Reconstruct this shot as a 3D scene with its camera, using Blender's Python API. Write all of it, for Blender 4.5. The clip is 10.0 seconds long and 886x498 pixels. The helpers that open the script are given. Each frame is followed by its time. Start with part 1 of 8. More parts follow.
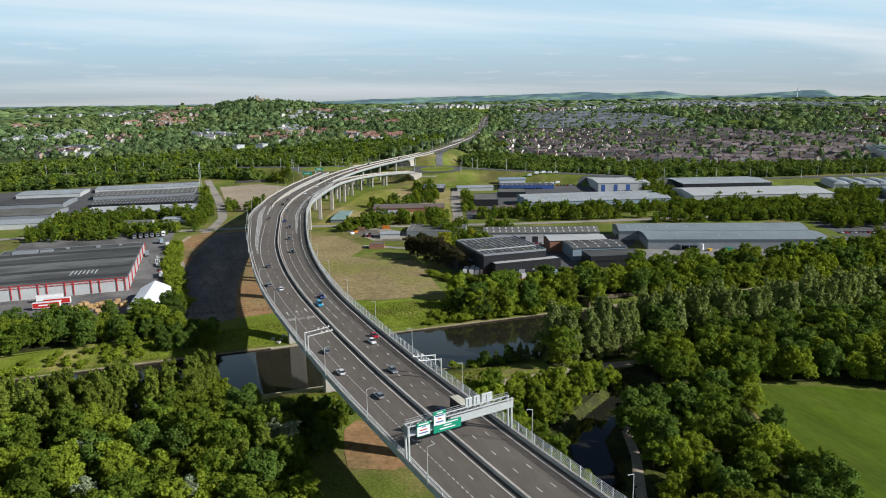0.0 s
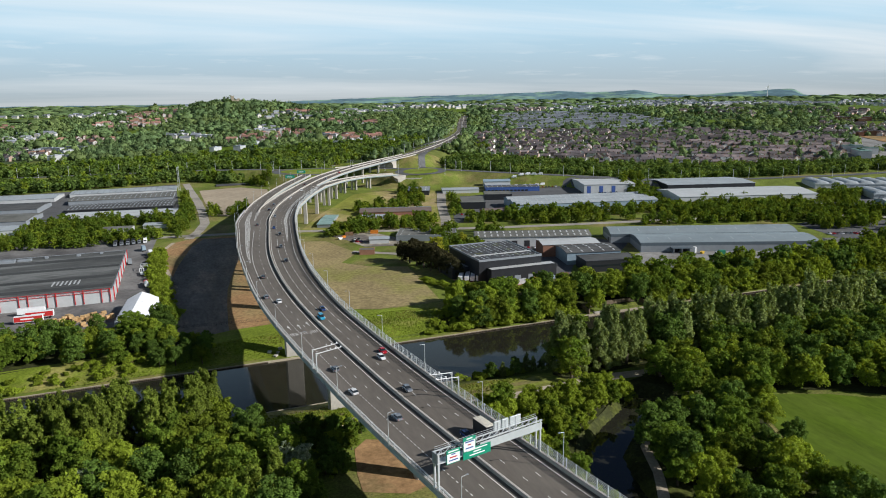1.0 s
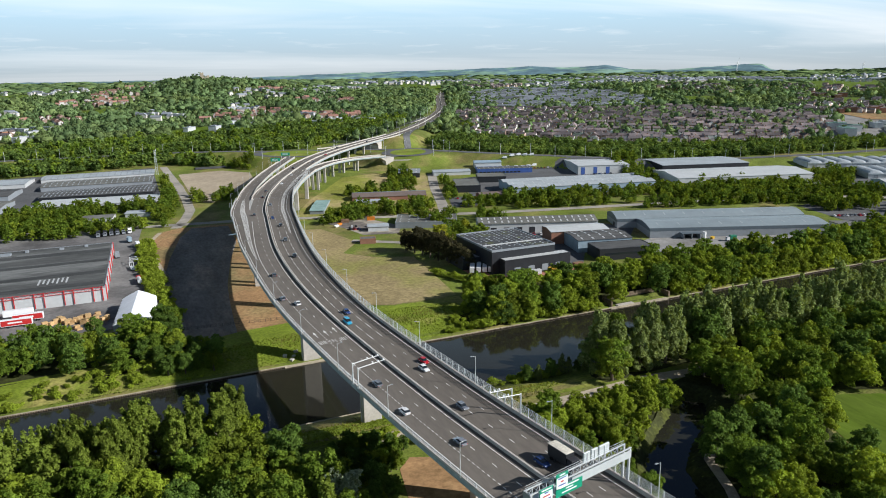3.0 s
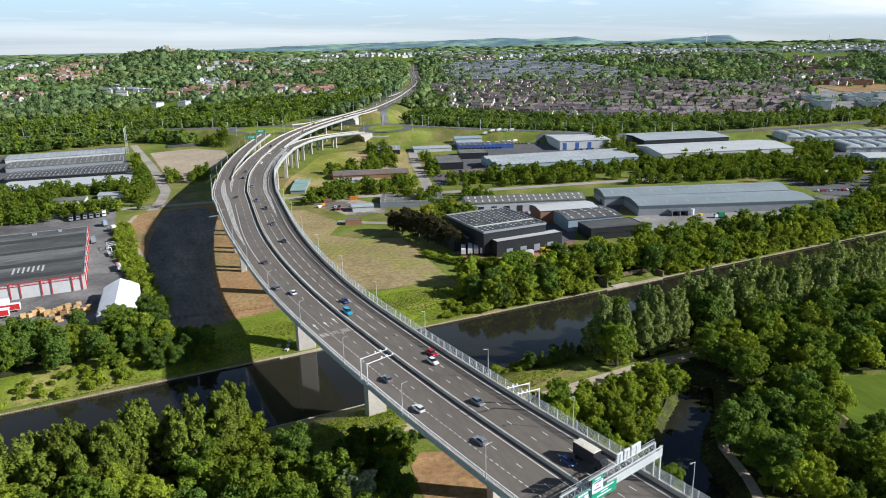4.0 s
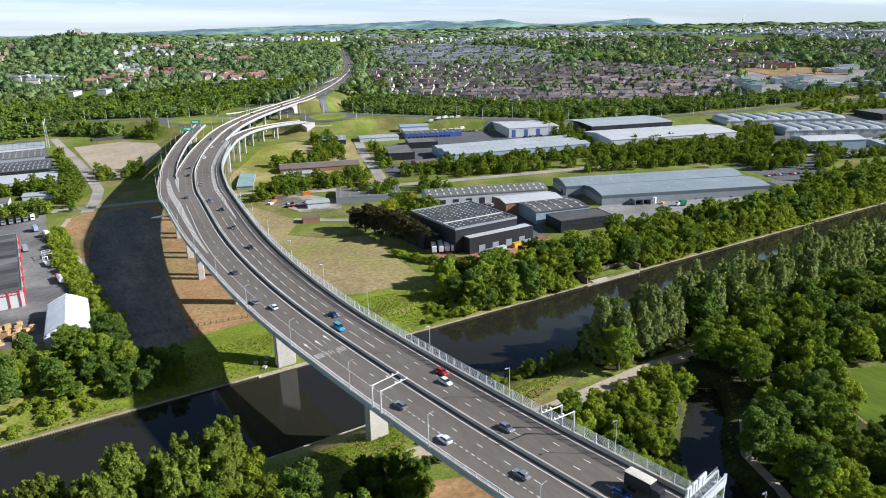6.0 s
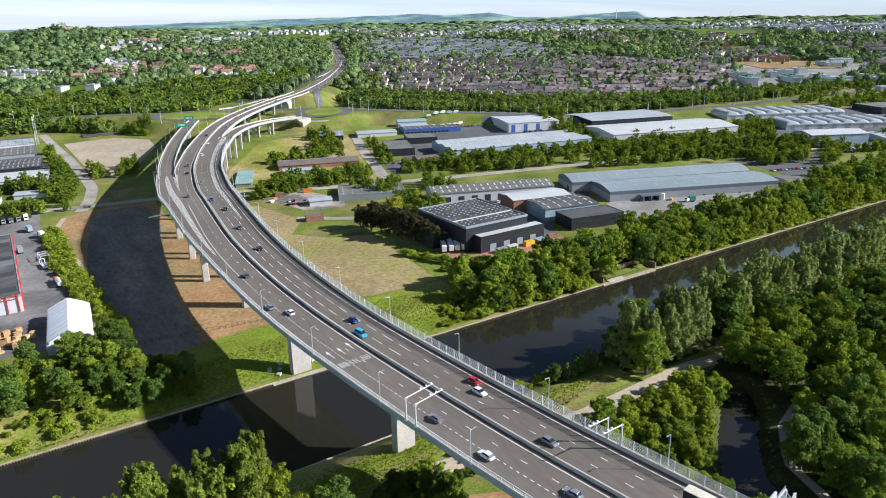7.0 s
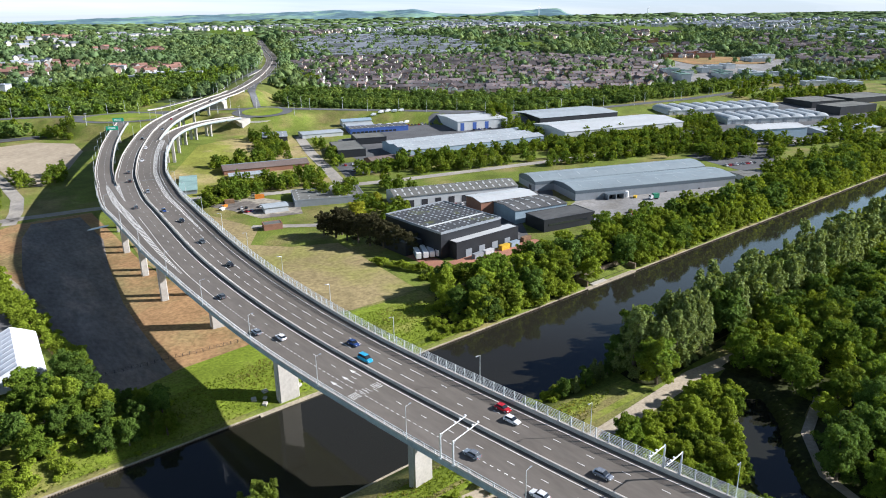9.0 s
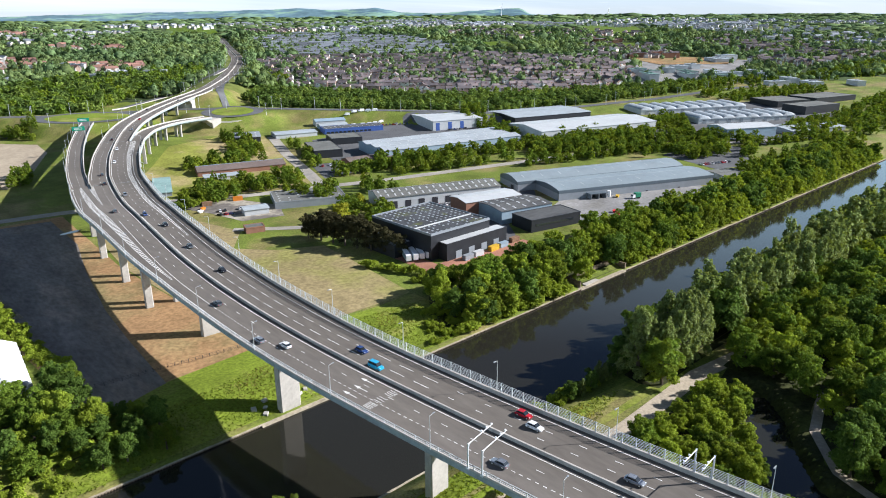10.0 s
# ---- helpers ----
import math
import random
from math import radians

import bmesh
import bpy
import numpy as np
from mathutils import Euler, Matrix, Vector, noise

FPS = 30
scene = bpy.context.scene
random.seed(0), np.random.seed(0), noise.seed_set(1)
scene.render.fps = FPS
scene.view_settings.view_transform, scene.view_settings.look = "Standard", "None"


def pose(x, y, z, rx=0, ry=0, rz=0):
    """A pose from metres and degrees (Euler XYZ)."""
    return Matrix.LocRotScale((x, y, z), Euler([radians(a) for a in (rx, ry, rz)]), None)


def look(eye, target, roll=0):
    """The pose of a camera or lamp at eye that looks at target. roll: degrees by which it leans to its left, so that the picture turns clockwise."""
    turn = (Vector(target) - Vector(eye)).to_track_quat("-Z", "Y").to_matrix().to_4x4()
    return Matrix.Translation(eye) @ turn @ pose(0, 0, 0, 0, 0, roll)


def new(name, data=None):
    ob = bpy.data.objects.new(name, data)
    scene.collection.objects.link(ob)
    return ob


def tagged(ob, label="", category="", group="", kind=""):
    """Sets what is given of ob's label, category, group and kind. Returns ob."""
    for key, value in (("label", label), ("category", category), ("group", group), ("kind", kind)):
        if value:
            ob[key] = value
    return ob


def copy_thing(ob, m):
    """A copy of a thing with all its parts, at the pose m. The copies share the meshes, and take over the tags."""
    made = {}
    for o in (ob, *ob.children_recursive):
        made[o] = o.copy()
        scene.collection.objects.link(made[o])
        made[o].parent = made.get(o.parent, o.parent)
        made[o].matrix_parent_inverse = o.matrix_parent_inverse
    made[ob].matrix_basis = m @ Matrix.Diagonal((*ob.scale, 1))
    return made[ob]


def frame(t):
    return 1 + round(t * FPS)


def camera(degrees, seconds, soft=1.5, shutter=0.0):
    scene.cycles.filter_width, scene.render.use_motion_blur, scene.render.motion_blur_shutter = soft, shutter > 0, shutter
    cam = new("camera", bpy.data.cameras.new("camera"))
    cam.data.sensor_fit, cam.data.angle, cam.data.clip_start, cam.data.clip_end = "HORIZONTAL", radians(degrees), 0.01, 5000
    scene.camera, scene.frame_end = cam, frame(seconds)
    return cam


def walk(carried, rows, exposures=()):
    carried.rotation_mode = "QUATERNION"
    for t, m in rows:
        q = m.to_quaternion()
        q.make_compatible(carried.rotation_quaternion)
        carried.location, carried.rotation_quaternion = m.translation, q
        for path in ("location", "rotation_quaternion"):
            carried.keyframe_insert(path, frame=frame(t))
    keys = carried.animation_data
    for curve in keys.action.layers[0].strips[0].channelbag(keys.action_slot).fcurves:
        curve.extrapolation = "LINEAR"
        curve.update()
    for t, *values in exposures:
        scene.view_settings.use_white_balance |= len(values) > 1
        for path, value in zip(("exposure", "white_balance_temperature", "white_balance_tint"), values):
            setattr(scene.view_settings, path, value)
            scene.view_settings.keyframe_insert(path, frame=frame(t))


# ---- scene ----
cam = camera(64.3, 10.0, soft=1.0)
PATH = [
    (0, (1.701, 8.557, 109.113), (2.339, 10.406, 108.698), -0.8),
    (0.5, (-2.793, 14.148, 110.607), (-2.119, 15.984, 110.191), -0.9),
    (1, (-6.799, 20.093, 112.018), (-6.093, 21.917, 111.599), -0.9),
    (1.5, (-10.997, 26.678, 113.502), (-10.265, 28.491, 113.082), -0.9),
    (2, (-14.548, 33.043, 114.387), (-13.802, 34.85, 113.965), -1.0),
    (2.5, (-18.154, 39.978, 115.354), (-17.391, 41.773, 114.909), -1.0),
    (4, (-27.749, 59.395, 119.148), (-26.904, 61.119, 118.587), -1.1),
    (4.5, (-30.982, 65.801, 120.693), (-30.076, 67.49, 120.121), -1.1),
    (5, (-33.946, 72.589, 121.893), (-32.983, 74.241, 121.308), -1.1),
    (5.5, (-36.589, 78.861, 122.459), (-35.591, 80.488, 121.861), -1.1),
    (7, (-44.055, 100.205, 122.293), (-43.014, 101.794, 121.668), -1.1),
    (7.5, (-46.04, 107.081, 122.215), (-44.967, 108.648, 121.588), -1.2),
    (8, (-48.238, 114.644, 121.984), (-47.128, 116.184, 121.354), -1.1),
    (8.5, (-50.226, 121.587, 121.995), (-49.073, 123.094, 121.362), -1.0),
    (9, (-53.073, 128.189, 122.255), (-51.869, 129.653, 121.618), -0.9),
    (9.5, (-56.307, 134.457, 121.936), (-55.062, 135.887, 121.298), -0.7),
    (10, (-60.368, 140.332, 122.19), (-59.085, 141.726, 121.55), -0.5),
]
EXPOSURE = 0.68
walk(cam, [(t, look(eye, target, roll)) for t, eye, target, roll in PATH], [(0.0, EXPOSURE - 0.58, 6500, 10), (2.0, EXPOSURE - 0.50, 6480, 10), (4.0, EXPOSURE - 0.16, 6350, 11), (6.0, EXPOSURE + 0.03, 6220, 13), (10.0, EXPOSURE + 0.20, 6200, 13)])

# ---------------------------------------------------------------- light
SUN_DIR = Vector((0.80, -0.60, 0.0)).normalized()
SUN_EL = radians(29.5)
world = bpy.data.worlds.new("sky")
scene.world = world
world.use_nodes = True


def build_world():
    nt = world.node_tree
    nt.nodes.clear()
    N, L = nt.nodes.new, nt.links.new
    out = N("ShaderNodeOutputWorld")
    bg = N("ShaderNodeBackground")
    sky = N("ShaderNodeTexSky")
    sky.sky_type = "NISHITA"
    sky.sun_disc = False
    sky.sun_elevation = SUN_EL
    sky.sun_rotation = math.atan2(SUN_DIR.x, SUN_DIR.y)
    sky.altitude = 100
    sky.air_density = 0.6
    sky.dust_density = 0.0
    sky.ozone_density = 2.5
    co = N("ShaderNodeTexCoord")
    sep = N("ShaderNodeSeparateXYZ")
    L(co.outputs["Generated"], sep.inputs[0])
    # clouds lie on a flat layer: project the way upwards
    up = N("ShaderNodeMath"); up.operation = "MAXIMUM"; up.inputs[1].default_value = 0.0
    L(sep.outputs["Z"], up.inputs[0])
    add = N("ShaderNodeMath"); add.operation = "ADD"; add.inputs[1].default_value = 0.06
    L(up.outputs[0], add.inputs[0])
    dx = N("ShaderNodeMath"); dx.operation = "DIVIDE"
    dy = N("ShaderNodeMath"); dy.operation = "DIVIDE"
    L(sep.outputs["X"], dx.inputs[0]); L(add.outputs[0], dx.inputs[1])
    L(sep.outputs["Y"], dy.inputs[0]); L(add.outputs[0], dy.inputs[1])
    comb = N("ShaderNodeCombineXYZ")
    L(dx.outputs[0], comb.inputs[0]); L(dy.outputs[0], comb.inputs[1])
    mp = N("ShaderNodeMapping")
    mp.inputs["Rotation"].default_value = (0, 0, radians(-25))
    mp.inputs["Scale"].default_value = (0.10, 0.26, 1.0)
    L(comb.outputs[0], mp.inputs[0])
    n1 = N("ShaderNodeTexNoise"); n1.inputs["Scale"].default_value = 0.75
    n1.inputs["Detail"].default_value = 6; n1.inputs["Roughness"].default_value = 0.52; n1.inputs["Distortion"].default_value = 0.5
    L(mp.outputs[0], n1.inputs["Vector"])
    r1 = N("ShaderNodeMapRange"); r1.inputs["From Min"].default_value = 0.44; r1.inputs["From Max"].default_value = 0.62
    r1.inputs["To Max"].default_value = 0.9
    L(n1.outputs["Fac"], r1.inputs["Value"])
    n2 = N("ShaderNodeTexNoise"); n2.inputs["Scale"].default_value = 1.3
    n2.inputs["Detail"].default_value = 6; n2.inputs["Roughness"].default_value = 0.6
    L(comb.outputs[0], n2.inputs["Vector"])
    r2 = N("ShaderNodeMapRange"); r2.inputs["From Min"].default_value = 0.56; r2.inputs["From Max"].default_value = 0.80
    r2.inputs["To Max"].default_value = 0.45
    L(n2.outputs["Fac"], r2.inputs["Value"])
    mx0 = N("ShaderNodeMath"); mx0.operation = "MAXIMUM"
    L(r1.outputs[0], mx0.inputs[0]); L(r2.outputs[0], mx0.inputs[1])
    # thin haze whitens the sky towards the horizon, and the cloud layer opens overhead
    hz = N("ShaderNodeMapRange"); hz.inputs["From Min"].default_value = 0.20; hz.inputs["From Max"].default_value = 0.44
    hz.inputs["To Min"].default_value = 0.95; hz.inputs["To Max"].default_value = 0.0
    L(up.outputs[0], hz.inputs["Value"])
    hi = N("ShaderNodeMapRange"); hi.inputs["From Min"].default_value = 0.10; hi.inputs["From Max"].default_value = 0.18
    hi.inputs["To Min"].default_value = 1.0; hi.inputs["To Max"].default_value = 0.1
    L(up.outputs[0], hi.inputs["Value"])
    mh = N("ShaderNodeMath"); mh.operation = "MULTIPLY"
    L(mx0.outputs[0], mh.inputs[0]); L(hi.outputs[0], mh.inputs[1])
    # clouds pale out in the haze along the horizon
    fade = N("ShaderNodeMapRange"); fade.inputs["From Max"].default_value = 0.06; fade.inputs["To Min"].default_value = 0.2
    L(up.outputs[0], fade.inputs["Value"])
    mf = N("ShaderNodeMath"); mf.operation = "MULTIPLY"
    L(mh.outputs[0], mf.inputs[0]); L(fade.outputs[0], mf.inputs[1])
    # pale at the horizon, clear blue a little higher
    low = N("ShaderNodeMapRange"); low.inputs["From Min"].default_value = 0.0; low.inputs["From Max"].default_value = 0.09
    L(up.outputs[0], low.inputs["Value"])
    ramp = N("ShaderNodeMix"); ramp.data_type = "RGBA"
    ramp.inputs[6].default_value = (8.0, 9.1, 9.8, 1)
    ramp.inputs[7].default_value = (9.4, 13.8, 16.8, 1)
    L(low.outputs[0], ramp.inputs[0])
    haze = N("ShaderNodeMix"); haze.data_type = "RGBA"
    L(hz.outputs[0], haze.inputs[0]); L(sky.outputs[0], haze.inputs[6]); L(ramp.outputs[2], haze.inputs[7])
    cloud = N("ShaderNodeMix"); cloud.data_type = "RGBA"
    cloud.inputs[7].default_value = (18.0, 18.2, 18.3, 1)
    L(mf.outputs[0], cloud.inputs[0]); L(haze.outputs[2], cloud.inputs[6])
    L(cloud.outputs[2], bg.inputs["Color"])
    bg.inputs["Strength"].default_value = 0.05
    L(bg.outputs[0], out.inputs[0])


build_world()
sun_data = bpy.data.lights.new("sun", "SUN")
sun_data.energy, sun_data.angle, sun_data.color = 5.0, radians(0.53), (1.0, 0.985, 0.96)
sun = new("sun", sun_data)
sun.matrix_world = look((0, 0, 300), Vector((0, 0, 300)) - Vector((SUN_DIR.x * math.cos(SUN_EL), SUN_DIR.y * math.cos(SUN_EL), math.sin(SUN_EL))))


# ---------------------------------------------------------------- materials
def mat(name, base, rough=0.7, metal=0.0, fine=(3.0, 0.25), broad=(0.08, 0.25), bump=0.0, vary=0.0, island=0.0, second=None, second_at=(0.02, 0.45, 0.6), spec=0.3, translucent=0.0, stretch=None):
    """A procedural surface in metres: grain and broad stains darken and lighten the base; second is a colour that takes over in patches."""
    m = bpy.data.materials.new(name)
    m.use_nodes = True
    nt = m.node_tree
    N, L = nt.nodes.new, nt.links.new
    bsdf = nt.nodes["Principled BSDF"]
    geo = N("ShaderNodeNewGeometry")
    pos = geo.outputs["Position"]
    if stretch:
        mp = N("ShaderNodeMapping"); mp.inputs["Scale"].default_value = stretch
        L(pos, mp.inputs[0]); pos = mp.outputs[0]

    def noise_of(scale, detail=4.0):
        n = N("ShaderNodeTexNoise")
        n.inputs["Scale"].default_value = scale
        n.inputs["Detail"].default_value = detail
        n.inputs["Roughness"].default_value = 0.6
        L(pos, n.inputs["Vector"])
        return n.outputs["Fac"]

    def factor(sock, amount):
        r = N("ShaderNodeMapRange")
        r.inputs["From Min"].default_value, r.inputs["From Max"].default_value = 0.3, 0.7
        r.inputs["To Min"].default_value, r.inputs["To Max"].default_value = 1 - amount, 1 + amount
        L(sock, r.inputs["Value"])
        return r.outputs[0]

    col = N("ShaderNodeMix"); col.data_type = "RGBA"
    col.inputs[6].default_value = (*base, 1)
    col.inputs[7].default_value = (*(second or base), 1)
    col.inputs[0].default_value = 0
    if second:
        r = N("ShaderNodeMapRange")
        r.inputs["From Min"].default_value, r.inputs["From Max"].default_value = second_at[1], second_at[2]
        L(noise_of(second_at[0], 6.0), r.inputs["Value"])
        L(r.outputs[0], col.inputs[0])
    f1 = noise_of(fine[0])
    mul = N("ShaderNodeMath"); mul.operation = "MULTIPLY"
    L(factor(f1, fine[1]), mul.inputs[0])
    L(factor(noise_of(broad[0]), broad[1]), mul.inputs[1])
    last = mul.outputs[0]
    for amount, sock in ((vary, "obj"), (island, "isl")):
        if amount:
            src = N("ShaderNodeObjectInfo").outputs["Random"] if sock == "obj" else geo.outputs["Random Per Island"]
            r = N("ShaderNodeMapRange")
            r.inputs["To Min"].default_value, r.inputs["To Max"].default_value = 1 - amount, 1 + amount
            L(src, r.inputs["Value"])
            m2 = N("ShaderNodeMath"); m2.operation = "MULTIPLY"
            L(last, m2.inputs[0]); L(r.outputs[0], m2.inputs[1])
            last = m2.outputs[0]
    sc = N("ShaderNodeVectorMath"); sc.operation = "SCALE"
    L(col.outputs[2], sc.inputs[0]); L(last, sc.inputs["Scale"])
    L(sc.outputs[0], bsdf.inputs["Base Color"])
    bsdf.inputs["Roughness"].default_value = rough
    bsdf.inputs["Metallic"].default_value = metal
    bsdf.inputs["Specular IOR Level"].default_value = spec
    if bump:
        b = N("ShaderNodeBump"); b.inputs["Strength"].default_value = bump; b.inputs["Distance"].default_value = 0.1
        L(f1, b.inputs["Height"]); L(b.outputs[0], bsdf.inputs["Normal"])
    if translucent:
        tr = N("ShaderNodeBsdfTranslucent")
        br = N("ShaderNodeVectorMath"); br.operation = "MULTIPLY"; br.inputs[1].default_value = (1.35, 1.25, 0.5)
        L(sc.outputs[0], br.inputs[0]); L(br.outputs[0], tr.inputs["Color"])
        mix = N("ShaderNodeMixShader"); mix.inputs[0].default_value = translucent
        L(bsdf.outputs[0], mix.inputs[1]); L(tr.outputs[0], mix.inputs[2])
        L(mix.outputs[0], nt.nodes["Material Output"].inputs["Surface"])
    return m


M_GRASS = mat("grass", (0.135, 0.170, 0.030), 0.9, fine=(1.3, 0.4), broad=(0.05, 0.3), second=(0.230, 0.195, 0.075), second_at=(0.022, 0.47, 0.62), bump=0.4, spec=0.1)
M_LAWN = mat("lawn", (0.165, 0.215, 0.024), 0.9, fine=(0.9, 0.35), broad=(0.05, 0.25), second=(0.275, 0.240, 0.080), second_at=(0.03, 0.50, 0.68), bump=0.3, spec=0.1)
M_FIELD = mat("mown_field", (0.088, 0.140, 0.010), 0.9, fine=(0.6, 0.18), broad=(0.04, 0.2), second=(0.100, 0.142, 0.018), second_at=(0.03, 0.45, 0.62), bump=0.3, spec=0.1, stretch=(1.0, 0.3, 1.0))
# distant ground: a little blue of the haze is put into its colour
M_FAR = mat("hazy_far_ground", (0.065, 0.090, 0.036), 0.95, fine=(0.05, 0.35), broad=(0.006, 0.35), second=(0.13, 0.15, 0.04), second_at=(0.004, 0.5, 0.58), spec=0.05)
M_SOIL = mat("dry_soil", (0.33, 0.20, 0.10), 0.95, fine=(0.6, 0.3), broad=(0.05, 0.25), second=(0.25, 0.19, 0.09), second_at=(0.03, 0.45, 0.6), bump=0.5, spec=0.05)
M_DRYGRASS = mat("dry_grass", (0.31, 0.245, 0.125), 0.95, fine=(0.5, 0.3), broad=(0.04, 0.25), second=(0.22, 0.205, 0.07), second_at=(0.02, 0.45, 0.6), bump=0.4, spec=0.05)
M_TRACK = mat("gravel_track", (0.42, 0.355, 0.265), 0.95, fine=(1.0, 0.2), broad=(0.1, 0.15), bump=0.3, spec=0.05)
M_YARD = mat("yard_concrete", (0.25, 0.243, 0.232), 0.9, fine=(0.5, 0.2), broad=(0.04, 0.25), second=(0.22, 0.21, 0.19), second_at=(0.05, 0.5, 0.6), spec=0.15)
M_ASPHALT_OLD = mat("old_asphalt", (0.115, 0.116, 0.118), 0.92, fine=(0.8, 0.15), broad=(0.05, 0.2), spec=0.15)
M_SAND = mat("sandy_lot", (0.40, 0.33, 0.24), 0.95, fine=(0.3, 0.15), broad=(0.03, 0.15), spec=0.05)
M_ASPHALT = mat("asphalt", (0.138, 0.121, 0.103), 0.88, fine=(0.6, 0.12), broad=(0.05, 0.14), second=(0.152, 0.134, 0.116), second_at=(0.03, 0.45, 0.6), spec=0.2, stretch=(1, 0.25, 1))
M_PAINT = mat("road_paint", (0.72, 0.71, 0.67), 0.7, fine=(2.0, 0.12), broad=(0.1, 0.1))
M_CONCRETE = mat("concrete", (0.43, 0.40, 0.355), 0.85, fine=(1.2, 0.08), broad=(0.15, 0.14), spec=0.2)
M_FASCIA = mat("fascia_steel", (0.30, 0.345, 0.35), 0.7, fine=(0.8, 0.1), broad=(0.2, 0.15), spec=0.25)
M_STEEL = mat("galvanised_steel", (0.62, 0.64, 0.64), 0.45, metal=0.3, fine=(2.0, 0.06), broad=(0.3, 0.08), spec=0.4)
M_STONE = mat("bank_stone", (0.36, 0.31, 0.23), 0.92, fine=(0.9, 0.25), broad=(0.1, 0.25), spec=0.1)
M_PILE = mat("rusty_sheet_pile", (0.17, 0.13, 0.09), 0.85, fine=(0.8, 0.3), broad=(0.1, 0.3), spec=0.2)
M_ROOF_GREY = mat("grey_metal_roof", (0.225, 0.265, 0.28), 0.5, fine=(0.3, 0.06), broad=(0.04, 0.1), spec=0.4)
M_ROOF_WHITE = mat("white_metal_roof", (0.47, 0.48, 0.475), 0.5, fine=(0.4, 0.05), broad=(0.05, 0.08))
M_ROOF_LIGHT = mat("pale_sheet_roof", (0.34, 0.37, 0.385), 0.55, fine=(0.4, 0.07), broad=(0.05, 0.12))
M_ROOF_DARK = mat("dark_felt_roof", (0.085, 0.085, 0.083), 0.85, fine=(0.4, 0.15), broad=(0.05, 0.35), second=(0.055, 0.055, 0.055), second_at=(0.06, 0.5, 0.6), stretch=(0.4, 1, 1))
M_ROOF_OLD = mat("weathered_cement_roof", (0.14, 0.14, 0.125), 0.9, fine=(0.4, 0.15), broad=(0.06, 0.25))
M_ROOF_BROWN = mat("brown_tile_roof", (0.15, 0.115, 0.10), 0.9, fine=(0.8, 0.15), broad=(0.1, 0.15), island=0.2)
M_WALL_DARK = mat("black_cladding", (0.022, 0.024, 0.028), 0.5, fine=(0.4, 0.1), broad=(0.05, 0.15))
M_WALL_GREY = mat("grey_cladding", (0.24, 0.26, 0.28), 0.5, fine=(0.4, 0.05), broad=(0.05, 0.08))
M_WALL_WHITE = mat("white_cladding", (0.46, 0.47, 0.47), 0.6, fine=(0.4, 0.05), broad=(0.05, 0.08))
M_WALL_BLUE = mat("blue_cladding", (0.05, 0.10, 0.30), 0.5, fine=(0.4, 0.06), broad=(0.05, 0.1))
M_WALL_PALEBLUE = mat("pale_blue_cladding", (0.26, 0.34, 0.40), 0.5, fine=(0.4, 0.06), broad=(0.05, 0.1))
M_BRICK = mat("brick", (0.30, 0.15, 0.10), 0.9, fine=(3.0, 0.15), broad=(0.1, 0.15), vary=0.15)
M_RED = mat("red_paint", (0.50, 0.03, 0.03), 0.5, fine=(0.8, 0.08), broad=(0.1, 0.1))
M_GREEN = mat("green_sign", (0.01, 0.27, 0.16), 0.45, fine=(1.0, 0.04), broad=(0.1, 0.05))
M_WHITE = mat("white_sheet", (0.80, 0.80, 0.80), 0.5, fine=(0.6, 0.03), broad=(0.1, 0.05))
M_FABRIC = mat("tent_fabric", (0.72, 0.73, 0.76), 0.55, fine=(0.6, 0.03), broad=(0.15, 0.05))
M_DARK = mat("dark_opening", (0.03, 0.03, 0.035), 0.6, fine=(0.5, 0.1), broad=(0.1, 0.1))
M_GLASS = mat("dark_glass", (0.02, 0.025, 0.03), 0.08, fine=(0.5, 0.05), broad=(0.1, 0.05), spec=0.8)
M_TYRE = mat("tyre_rubber", (0.015, 0.015, 0.015), 0.9)
M_TIMBER = mat("pale_timber", (0.50, 0.33, 0.16), 0.85, fine=(2.0, 0.15), broad=(0.2, 0.1), vary=0.2)
M_BARK = mat("bark", (0.12, 0.095, 0.07), 0.95, fine=(3.0, 0.3), broad=(0.4, 0.2))
LEAVES = [
    mat("leaf_mid", (0.132, 0.200, 0.026), 0.75, fine=(0.5, 0.12), broad=(0.07, 0.25), vary=0.22, island=0.22, translucent=0.36, spec=0.04, second=(0.178, 0.230, 0.026), second_at=(0.05, 0.5, 0.58)),
    mat("leaf_light", (0.232, 0.298, 0.032), 0.75, fine=(0.5, 0.12), broad=(0.07, 0.2), vary=0.18, island=0.22, translucent=0.36, spec=0.04),
    mat("leaf_dark", (0.098, 0.160, 0.030), 0.75, fine=(0.5, 0.12), broad=(0.07, 0.2), vary=0.2, island=0.25, translucent=0.3, spec=0.04),
    mat("leaf_poplar", (0.182, 0.228, 0.072), 0.65, fine=(0.5, 0.12), broad=(0.05, 0.15), vary=0.15, island=0.3, translucent=0.32, spec=0.07),
    mat("leaf_silver", (0.26, 0.31, 0.19), 0.6, fine=(0.5, 0.15), broad=(0.05, 0.1), vary=0.1, island=0.3, translucent=0.25),
    mat("needle_dark", (0.052, 0.048, 0.022), 0.75, fine=(0.5, 0.15), broad=(0.2, 0.3), vary=0.2, island=0.35, translucent=0.15, spec=0.05),
    mat("leaf_aspen", (0.150, 0.196, 0.030), 0.65, fine=(0.5, 0.12), broad=(0.05, 0.15), vary=0.15, island=0.3, translucent=0.34, spec=0.06),
    mat("leaf_gold", (0.290, 0.300, 0.032), 0.75, fine=(0.5, 0.12), broad=(0.07, 0.2), vary=0.1, island=0.25, translucent=0.36, spec=0.04),
]
